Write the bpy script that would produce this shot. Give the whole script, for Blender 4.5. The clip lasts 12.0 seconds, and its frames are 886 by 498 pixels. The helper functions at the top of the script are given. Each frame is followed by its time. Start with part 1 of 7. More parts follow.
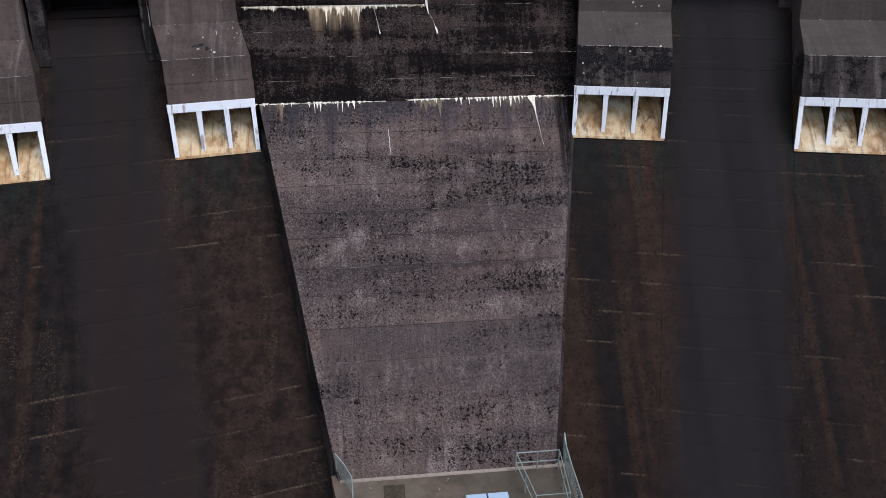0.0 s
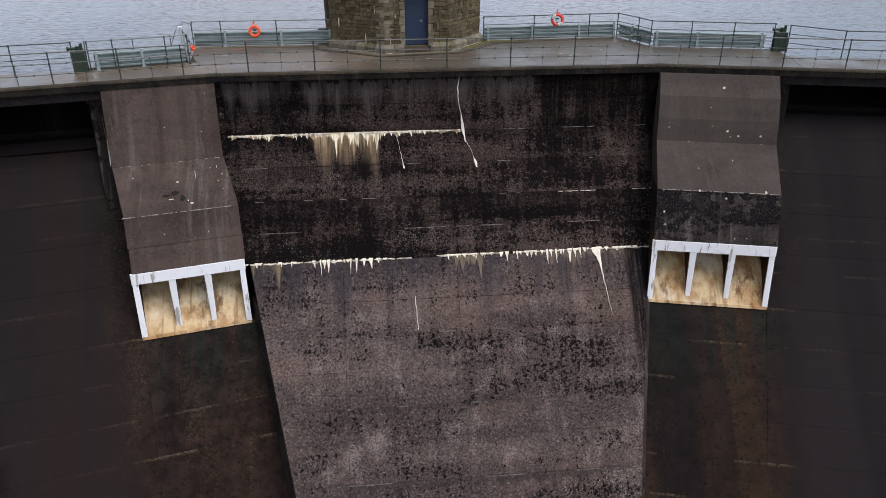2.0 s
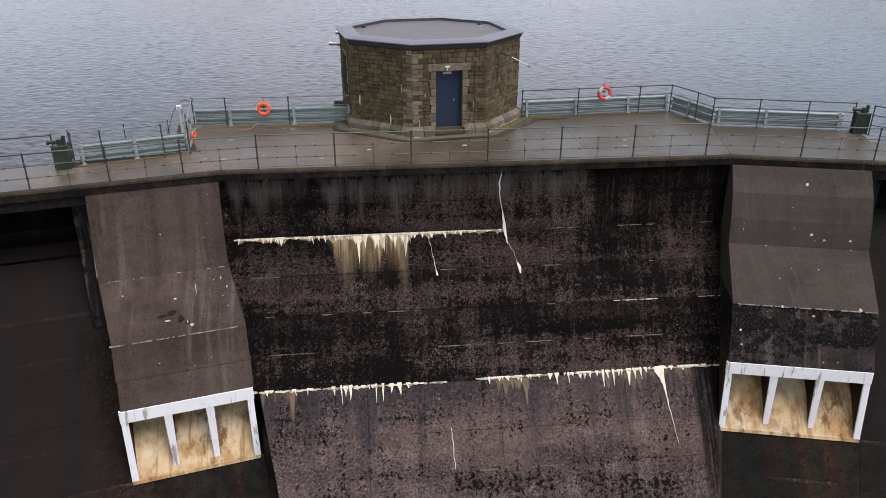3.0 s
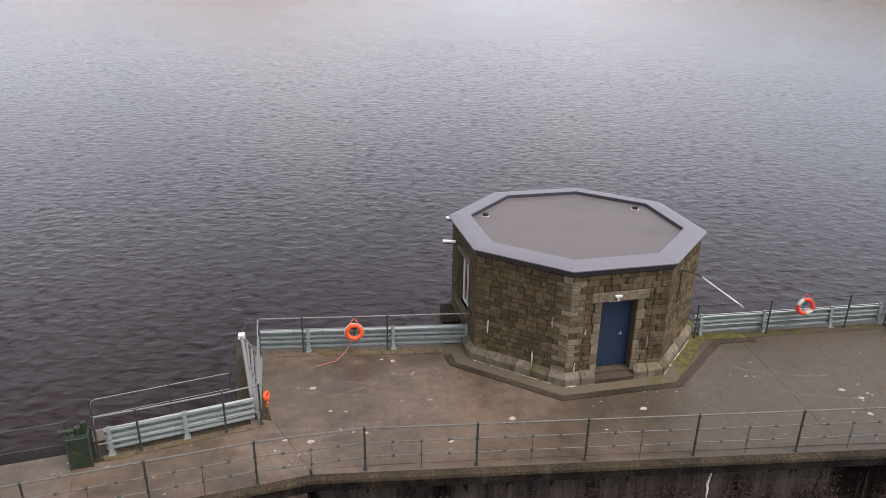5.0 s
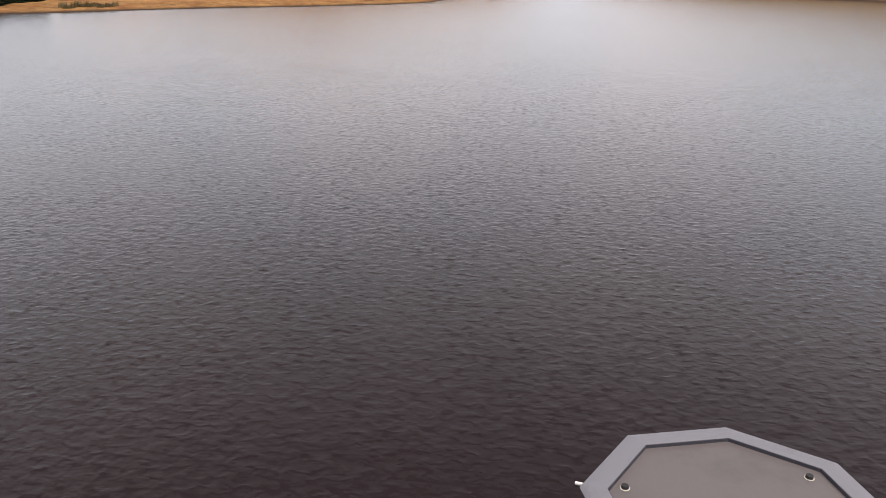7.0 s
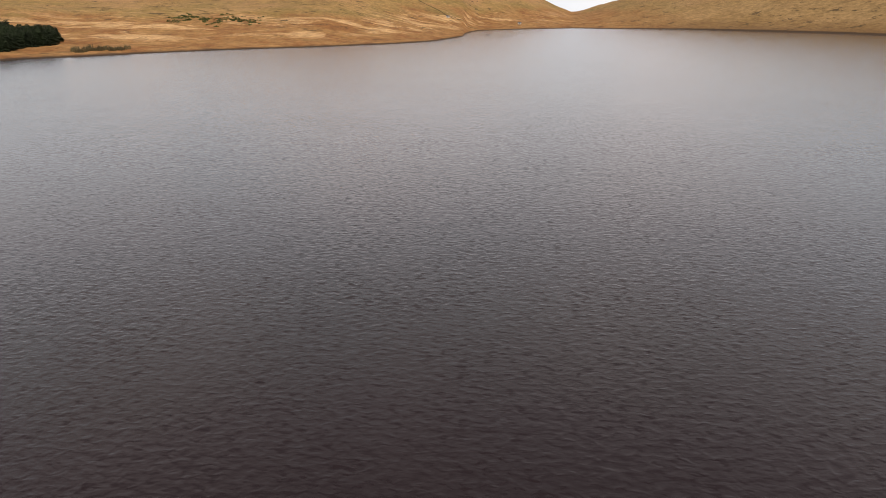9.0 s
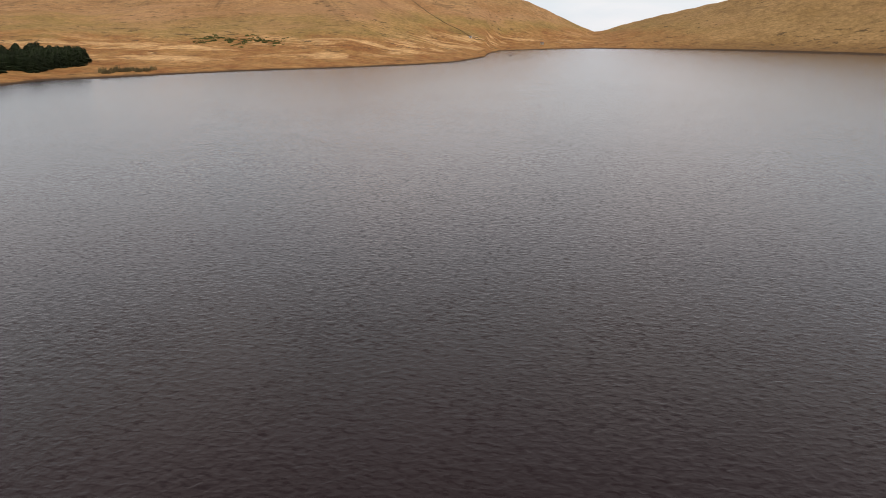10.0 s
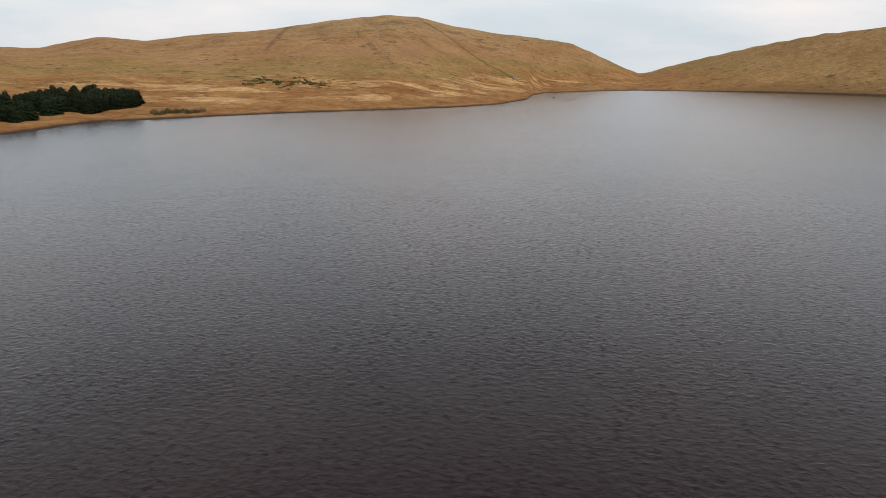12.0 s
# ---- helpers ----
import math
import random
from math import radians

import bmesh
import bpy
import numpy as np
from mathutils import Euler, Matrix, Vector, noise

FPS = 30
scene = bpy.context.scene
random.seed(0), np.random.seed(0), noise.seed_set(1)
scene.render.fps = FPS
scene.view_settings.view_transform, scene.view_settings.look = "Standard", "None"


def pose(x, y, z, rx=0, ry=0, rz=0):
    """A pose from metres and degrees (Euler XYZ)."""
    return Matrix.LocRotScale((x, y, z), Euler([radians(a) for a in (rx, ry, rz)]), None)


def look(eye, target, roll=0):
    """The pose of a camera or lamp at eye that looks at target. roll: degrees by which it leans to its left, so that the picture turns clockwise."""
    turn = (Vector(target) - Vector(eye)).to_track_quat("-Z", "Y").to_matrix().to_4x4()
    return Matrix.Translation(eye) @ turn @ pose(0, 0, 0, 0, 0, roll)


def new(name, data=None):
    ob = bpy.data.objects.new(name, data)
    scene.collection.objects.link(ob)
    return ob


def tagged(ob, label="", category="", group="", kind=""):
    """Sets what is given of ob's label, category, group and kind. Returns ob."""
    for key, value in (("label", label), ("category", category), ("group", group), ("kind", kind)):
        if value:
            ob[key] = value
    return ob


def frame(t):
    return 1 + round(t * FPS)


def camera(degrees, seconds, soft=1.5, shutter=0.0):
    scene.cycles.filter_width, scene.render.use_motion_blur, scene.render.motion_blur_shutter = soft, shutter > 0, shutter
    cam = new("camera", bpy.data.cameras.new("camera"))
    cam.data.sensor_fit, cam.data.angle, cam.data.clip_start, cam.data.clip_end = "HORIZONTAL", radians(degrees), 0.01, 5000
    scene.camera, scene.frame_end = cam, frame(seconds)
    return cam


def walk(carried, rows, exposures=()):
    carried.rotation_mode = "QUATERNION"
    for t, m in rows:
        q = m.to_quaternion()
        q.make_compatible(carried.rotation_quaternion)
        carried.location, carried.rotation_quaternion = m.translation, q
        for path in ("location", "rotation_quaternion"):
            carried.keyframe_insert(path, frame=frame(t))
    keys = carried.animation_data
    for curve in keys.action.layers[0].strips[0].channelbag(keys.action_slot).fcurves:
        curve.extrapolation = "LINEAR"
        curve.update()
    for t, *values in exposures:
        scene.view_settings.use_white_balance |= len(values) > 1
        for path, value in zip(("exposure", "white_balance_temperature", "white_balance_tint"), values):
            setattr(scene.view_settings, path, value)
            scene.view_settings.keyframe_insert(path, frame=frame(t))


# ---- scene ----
cam = camera(62.19, 12.0, soft=0.9)


def view(x, y, z, yaw, pitch, roll=0.0):
    """A camera pose from its place and its turn to the left, up and to its left side."""
    return pose(x, y, z, 90 + pitch, 0, yaw) @ pose(0, 0, 0, 0, 0, roll)


PATH = [
    (0, view(-1.75, -42.19, 2.22, -6.06, -25.18, -0.08)),
    (0.5, view(-1.68, -39.76, 3.24, -5.91, -25.50, -0.12)),
    (1, view(-1.75, -37.00, 4.31, -5.81, -25.88, -0.06)),
    (1.5, view(-1.87, -34.45, 5.30, -5.78, -26.19, -0.03)),
    (2, view(-2.12, -31.71, 6.09, -5.80, -25.86, 0.01)),
    (2.5, view(-2.50, -29.21, 6.88, -5.99, -25.48, 0.12)),
    (2.7, view(-2.67, -28.14, 7.24, -6.06, -25.34, 0.16)),
    (4.3, view(-5.05, -19.47, 9.70, -5.12, -23.72, 0.48)),
    (4.5, view(-5.32, -18.49, 10.02, -4.97, -23.59, 0.56)),
    (5, view(-6.20, -16.56, 10.79, -5.35, -22.48, 0.97)),
    (5.5, view(-6.96, -14.80, 11.48, -5.65, -21.48, 1.42)),
    (6, view(-7.54, -12.97, 12.57, -5.35, -21.24, 1.56)),
    (6.5, view(-7.46, -11.54, 13.53, -3.12, -20.79, 1.12)),
    (7, view(-7.72, -10.79, 15.12, -0.70, -20.70, 0.60)),
    (7.2, view(-7.76, -10.35, 15.45, -0.30, -20.45, 0.48)),
    (8.8, view(-7.72, -6.45, 17.95, 0.15, -18.62, 0.00)),
    (9, view(-7.70, -6.00, 18.30, 0.17, -18.39, 0.00)),
    (9.5, view(-7.40, -5.10, 19.10, 0.91, -17.76, 0.00)),
    (10, view(-7.00, -4.30, 19.75, 1.92, -17.06, 0.00)),
    (10.5, view(-6.60, -3.60, 20.25, 2.70, -16.42, 0.00)),
    (11, view(-6.20, -3.10, 20.60, 3.64, -15.66, 0.00)),
    (11.5, view(-5.90, -2.70, 20.85, 4.48, -14.92, 0.00)),
    (12, view(-5.70, -2.50, 21.00, 5.34, -14.10, 0.00)),
]
walk(cam, PATH, [(0.0, 0.72, 5500, 17), (0.5, 0.70, 5600, 17), (2.0, 0.66, 5950, 17), (2.7, 0.68, 6100, 18), (4.3, 0.84, 6450, 22), (5.5, 0.87, 6750, 23), (6.5, 0.81, 6950, 23), (7.2, 0.74, 7000, 22), (9.0, 0.46, 7200, 21), (10.5, 0.28, 7150, 19), (12.0, 0.10, 6900, 16)])
# ---- end camera ----
# ---- sky, sun ----
world = bpy.data.worlds.new("overcast_sky")
scene.world = world
world.use_nodes = True
wn = world.node_tree
wn.nodes.clear()
w_out = wn.nodes.new("ShaderNodeOutputWorld")
w_bg = wn.nodes.new("ShaderNodeBackground")
w_sky = wn.nodes.new("ShaderNodeTexSky")
w_sky.sky_type = "NISHITA"
w_sky.sun_disc = False
w_sky.sun_elevation = radians(64)
w_sky.sun_rotation = radians(127)
w_sky.dust_density = 3.0
w_co = wn.nodes.new("ShaderNodeTexCoord")
w_map = wn.nodes.new("ShaderNodeMapping")
w_map.inputs["Scale"].default_value = (1.0, 1.0, 4.0)
w_noise = wn.nodes.new("ShaderNodeTexNoise")
w_noise.inputs["Scale"].default_value = 2.2
w_noise.inputs["Detail"].default_value = 7.0
w_noise.inputs["Roughness"].default_value = 0.55
w_ramp = wn.nodes.new("ShaderNodeValToRGB")
w_ramp.color_ramp.elements[0].position = 0.40
w_ramp.color_ramp.elements[0].color = (6.3, 7.6, 8.35, 1)
w_ramp.color_ramp.elements[1].position = 0.66
w_ramp.color_ramp.elements[1].color = (9.2, 9.3, 9.4, 1)
w_mix = wn.nodes.new("ShaderNodeMixRGB")
w_mix.inputs[0].default_value = 0.86
wn.links.new(w_co.outputs["Generated"], w_map.inputs["Vector"])
wn.links.new(w_map.outputs["Vector"], w_noise.inputs["Vector"])
wn.links.new(w_noise.outputs["Fac"], w_ramp.inputs["Fac"])
wn.links.new(w_sky.outputs["Color"], w_mix.inputs[1])
wn.links.new(w_ramp.outputs["Color"], w_mix.inputs[2])
w_sep = wn.nodes.new("ShaderNodeSeparateXYZ")
w_low = wn.nodes.new("ShaderNodeMapRange")
w_high = wn.nodes.new("ShaderNodeMapRange")
for node, rows in ((w_low, (("From Min", 0.03), ("From Max", 0.16), ("To Min", 0.92), ("To Max", 1.01))), (w_high, (("From Min", 0.22), ("From Max", 0.78), ("To Min", 1.0), ("To Max", 0.29)))):
    node.interpolation_type = "SMOOTHSTEP"
    for key, v in rows:
        node.inputs[key].default_value = v
w_grad = wn.nodes.new("ShaderNodeMath")
w_grad.operation = "MULTIPLY"
wn.links.new(w_low.outputs["Result"], w_grad.inputs[0])
wn.links.new(w_high.outputs["Result"], w_grad.inputs[1])
w_mul = wn.nodes.new("ShaderNodeVectorMath")
w_mul.operation = "SCALE"
wn.links.new(w_co.outputs["Generated"], w_sep.inputs[0])
wn.links.new(w_sep.outputs["Z"], w_low.inputs["Value"])
wn.links.new(w_sep.outputs["Z"], w_high.inputs["Value"])
wn.links.new(w_mix.outputs["Color"], w_mul.inputs[0])
wn.links.new(w_grad.outputs[0], w_mul.inputs["Scale"])
wn.links.new(w_mul.outputs[0], w_bg.inputs["Color"])
w_bg.inputs["Strength"].default_value = 0.108
wn.links.new(w_bg.outputs["Background"], w_out.inputs["Surface"])

sun = new("sun", bpy.data.lights.new("sun", "SUN"))
sun.data.energy = 2.1
sun.data.angle = radians(40)
sun.data.color = (1.0, 0.95, 0.88)
sun.matrix_world = look((38, -28, 96), (0, 0, 0))


# ---- materials ----
class Nodes:
    """A short way to write node materials."""

    def __init__(self, name):
        self.mat = bpy.data.materials.new(name)
        self.mat.use_nodes = True
        self.tree = self.mat.node_tree
        self.bsdf = self.tree.nodes["Principled BSDF"]
        self.place = self.add("ShaderNodeNewGeometry").outputs["Position"]

    def add(self, kind):
        return self.tree.nodes.new(kind)

    def link(self, a, b):
        self.tree.links.new(a, b)

    def scaled(self, x, y, z):
        m = self.add("ShaderNodeVectorMath")
        m.operation = "MULTIPLY"
        self.link(self.place, m.inputs[0])
        m.inputs[1].default_value = (x, y, z)
        return m.outputs[0]

    def noise(self, scale, detail=4.0, rough=0.55, vec=None, warp=0.0):
        n = self.add("ShaderNodeTexNoise")
        n.inputs["Scale"].default_value = scale
        n.inputs["Detail"].default_value = detail
        n.inputs["Roughness"].default_value = rough
        n.inputs["Distortion"].default_value = warp
        self.link(vec if vec is not None else self.place, n.inputs["Vector"])
        return n.outputs["Fac"]

    def step(self, value, low, high, a=0.0, b=1.0):
        m = self.add("ShaderNodeMapRange")
        m.interpolation_type = "SMOOTHSTEP"
        self.link(value, m.inputs["Value"])
        for key, v in (("From Min", low), ("From Max", high), ("To Min", a), ("To Max", b)):
            m.inputs[key].default_value = v
        return m.outputs["Result"]

    def math(self, op, a, b):
        m = self.add("ShaderNodeMath")
        m.operation = op
        for n, v in enumerate((a, b)):
            if isinstance(v, (int, float)):
                m.inputs[n].default_value = v
            else:
                self.link(v, m.inputs[n])
        return m.outputs[0]

    def mix(self, fac, a, b, mode="MIX"):
        m = self.add("ShaderNodeMixRGB")
        m.blend_type = mode
        for n, v in enumerate((fac, a, b)):
            if isinstance(v, (int, float)):
                m.inputs[n].default_value = v
            elif isinstance(v, tuple):
                m.inputs[n].default_value = (*v, 1)
            else:
                self.link(v, m.inputs[n])
        return m.outputs[0]

    def axis(self, k):
        s = self.add("ShaderNodeSeparateXYZ")
        self.link(self.place, s.inputs[0])
        return s.outputs[k]

    def random(self):
        return self.add("ShaderNodeObjectInfo").outputs["Random"]

    def bump(self, height, strength, distance):
        b = self.bump_node = self.add("ShaderNodeBump")
        b.inputs["Strength"].default_value = strength
        b.inputs["Distance"].default_value = distance
        self.link(height, b.inputs["Height"])
        self.link(b.outputs["Normal"], self.bsdf.inputs["Normal"])

    def done(self, colour, rough=0.85, metal=0.0, spec=0.4):
        for key, v in (("Base Color", colour), ("Roughness", rough), ("Metallic", metal), ("Specular IOR Level", spec)):
            if isinstance(v, (int, float)):
                self.bsdf.inputs[key].default_value = v
            elif isinstance(v, tuple):
                self.bsdf.inputs[key].default_value = (*v, 1)
            else:
                self.link(v, self.bsdf.inputs[key])
        return self.mat


def concrete(name, base, dark, pale, stain=0.5, streak=0.5, specks=0.5, pale_specks=0.3, rough=0.85, vary=0.25, spec=0.25, bands=0.0, grit=0.85, blots=0.0, ragged=0.06):
    """Weathered cast concrete: broad stains, runs down the face, black and pale lichen specks, stained lifts."""
    n = Nodes(name)
    broad = n.noise(0.30, 6, 0.65)
    col = n.mix(n.step(broad, 0.60 - 0.26 * stain, 0.74 - 0.20 * stain), base, dark)
    level = n.noise(1.0, 5, 0.65, n.scaled(0.10, 0.10, 0.75))
    col = n.mix(n.math("MULTIPLY", n.step(level, 0.48, 0.64), bands), col, dark)
    runs = n.noise(1.0, 4, 0.6, n.scaled(1.5, 0.15, 0.07))
    col = n.mix(n.math("MULTIPLY", n.step(runs, 0.44, 0.66), streak), col, dark)
    runs2 = n.noise(1.0, 4, 0.6, n.scaled(2.7, 0.25, 0.12))
    col = n.mix(n.math("MULTIPLY", n.step(runs2, 0.54, 0.74), streak * 0.5), col, pale)
    grain = n.noise(15.0, 5, 0.72)
    fine = n.noise(42.0, 2, 0.6)
    mott = n.noise(2.6, 6, 0.72)
    col = n.mix(grit * 0.55, col, n.mix(n.step(mott, 0.36, 0.66), (0.16, 0.15, 0.15), (0.82, 0.80, 0.78)), "OVERLAY")
    col = n.mix(grit, col, n.mix(n.step(grain, 0.36, 0.66), (0.12, 0.11, 0.11), (0.90, 0.87, 0.84)), "OVERLAY")
    # lichen grows in patches that follow the lifts and the runs of water
    growth = n.mix(0.5, n.noise(0.5, 6, 0.72, n.scaled(0.42, 0.42, 2.3)), n.noise(1.0, 5, 0.68, n.scaled(1.5, 0.2, 0.32)))
    patch = n.step(growth, 0.45, 0.56, 0.05, 1.0)
    black = n.step(n.noise(8.0, 4, 0.60, n.scaled(1.0, 1.0, 0.9)), 0.515, 0.575)
    col = n.mix(n.math("MULTIPLY", n.math("MULTIPLY", black, patch), specks), col, (0.008, 0.0065, 0.007))
    if blots:
        # black lichen in ragged patches, thicker on some lifts
        field = n.math("ADD", n.noise(2.4, 10, 0.76, n.scaled(1.0, 1.0, 1.1)), n.math("MULTIPLY", growth, 1.7))
        col = n.mix(n.step(field, 1.46 - blots, 1.46 + ragged - blots, 0.0, 0.97), col, (0.0045, 0.0035, 0.0040))
    spotty = n.step(growth, 0.44, 0.58, 0.06, 1.0)
    white = n.step(n.noise(19.0, 4, 0.68, n.scaled(1.0, 1.0, 0.7)), 0.53, 0.60)
    col = n.mix(n.math("MULTIPLY", n.math("MULTIPLY", white, spotty), pale_specks), col, pale)
    shade = n.math("ADD", n.math("MULTIPLY", n.random(), vary), 1.0 - vary / 2)
    vary_node = n.add("ShaderNodeHueSaturation")
    n.link(shade, vary_node.inputs["Value"])
    n.link(col, vary_node.inputs["Color"])
    col = vary_node.outputs["Color"]
    n.bump(n.mix(0.5, grain, fine), 0.6, 0.03)
    return n.done(col, rough, 0.0, spec)


def seepage(n, col, lime):
    """Stains that have run down from the lift joints, and darkened areas of wall: height, from x, to x, length, power,
    scale, colour, amount.
    """
    x, z = n.axis(0), n.axis(2)
    for line, x0, x1, long, power, scale, colour, amount in lime:
        # one run of colour down from its height; lime seepage in most rows
        reach = n.math("MULTIPLY", n.math("POWER", n.step(n.noise(1.0, 3, 0.6, n.scaled(scale, 0.0, 0.0)), 0.28, 0.74), power), n.math("MULTIPLY", n.step(n.noise(1.0, 2, 0.5, n.scaled(scale * 0.27, 0.0, 0.0)), 0.36, 0.58, 0.2 if long < 1.0 else 0.65, 1.0), long))
        window = n.math("MULTIPLY", n.step(x, x0, x0 + 0.35), n.step(x, x1 - 0.35, x1, 1.0, 0.0))
        down = n.math("SUBTRACT", line, z)
        left = n.math("SUBTRACT", n.math("ADD", n.math("MULTIPLY", reach, window), 0.012), down)
        run = n.math("MULTIPLY", n.step(left, -0.01, 0.02 + long * (0.08 if long < 1.0 else 0.55)), n.step(down, -0.05, -0.02))
        run = n.math("MULTIPLY", run, n.step(n.noise(1.0, 4, 0.65, n.scaled(11.0, 0.0, 0.5)), 0.30, 0.58, 0.35 if long > 0.6 else 0.7, 1.0))
        run = n.math("MULTIPLY", run, n.math("MULTIPLY", window, n.step(n.noise(5.0, 4, 0.65), 0.22, 0.55, 0.7, 1.0)))
        col = n.mix(n.math("MULTIPLY", run, amount), col, colour)
    return col


def lichen_wall(name, base, dark, pale, black_at, pale_at, band=0.8, vary=0.2, lime=(), spec=0.015, cloud=1.6, dust=0.88, mottle=0.42):
    """Old cast concrete under black and pale lichen that thickens along some lifts and runs of water."""
    n = Nodes(name)
    level = n.noise(1.0, 4, 0.6, n.scaled(0.05, 0.05, 0.62))
    col = n.mix(n.math("MULTIPLY", n.step(level, 0.42, 0.62), band), base, dark)
    runs = n.noise(1.0, 5, 0.65, n.scaled(2.2, 0.2, 0.10))
    col = n.mix(n.math("MULTIPLY", n.step(runs, 0.50, 0.70), 0.55), col, dark)
    mott = n.noise(1.7, 7, 0.72)
    col = n.mix(mottle, col, n.mix(n.step(mott, 0.34, 0.66), (0.22, 0.21, 0.21), (0.76, 0.75, 0.75)), "OVERLAY")
    grain = n.noise(11.0, 4, 0.70)
    col = n.mix(0.62, col, n.mix(n.step(grain, 0.36, 0.66), (0.16, 0.15, 0.15), (0.84, 0.82, 0.81)), "OVERLAY")
    fine = n.noise(38.0, 2, 0.6)
    warm = n.noise(1.0, 4, 0.6, n.scaled(0.16, 0.16, 0.55))
    col = n.mix(n.step(warm, 0.48, 0.62, 0.0, 0.45), col, n.mix(1.0, base, (1.28, 1.12, 0.98), "MULTIPLY"))
    pins = n.noise(15.0, 3, 0.6)
    col = n.mix(n.step(pins, 0.565, 0.605, 0.0, dust), col, (0.0100, 0.0085, 0.0085))
    col = n.mix(n.step(pins, 0.335, 0.395, 0.55, 0.0), col, pale)
    wide = n.noise(0.34, 6, 0.68, n.scaled(0.75, 0.75, 1.5))
    bands = n.noise(1.0, 5, 0.66, n.scaled(0.12, 0.12, 1.15))
    drips = n.noise(1.0, 4, 0.65, n.scaled(3.2, 0.3, 0.42))
    growth = n.math("ADD", n.math("ADD", n.math("MULTIPLY", wide, 0.20), n.math("MULTIPLY", bands, 0.48)), n.math("MULTIPLY", drips, 0.32))
    specks = n.noise(8.5, 5 if cloud > 1.3 else 3, 0.68, n.scaled(1.0, 1.0, 0.85))
    field = n.math("ADD", specks, n.math("MULTIPLY", growth, cloud))
    limit = black_at - (1.6 - cloud) / 2
    col = n.mix(n.step(field, limit, limit + 0.05, 0.0, 0.94), col, (0.0050, 0.0040, 0.0042))
    dots = n.noise(19.0, 3, 0.62)
    field = n.math("ADD", dots, n.math("MULTIPLY", growth, 0.75 * cloud))
    limit = black_at - 0.21 - (1.2 - 0.75 * cloud) / 2
    col = n.mix(n.step(field, limit, limit + 0.04, 0.0, dust), col, (0.0060, 0.0050, 0.0050))
    other = n.math("ADD", n.math("MULTIPLY", n.noise(0.45, 6, 0.7, n.scaled(0.9, 0.9, 1.4)), 0.6), n.math("MULTIPLY", n.noise(1.0, 4, 0.65, n.scaled(1.9, 0.2, 0.9)), 0.4))
    light = n.math("ADD", n.noise(15.0, 4, 0.70), n.math("MULTIPLY", other, 1.2))
    col = n.mix(n.step(light, pale_at, pale_at + 0.07, 0.0, 0.62), col, pale)
    shade = n.math("ADD", n.math("MULTIPLY", n.random(), vary), 1.0 - vary / 2)
    tone = n.add("ShaderNodeHueSaturation")
    n.link(shade, tone.inputs["Value"])
    n.link(col, tone.inputs["Color"])
    col = seepage(n, tone.outputs["Color"], lime)
    n.bump(n.mix(0.5, grain, fine), 0.6, 0.03)
    return n.done(col, 0.88, 0.0, spec)


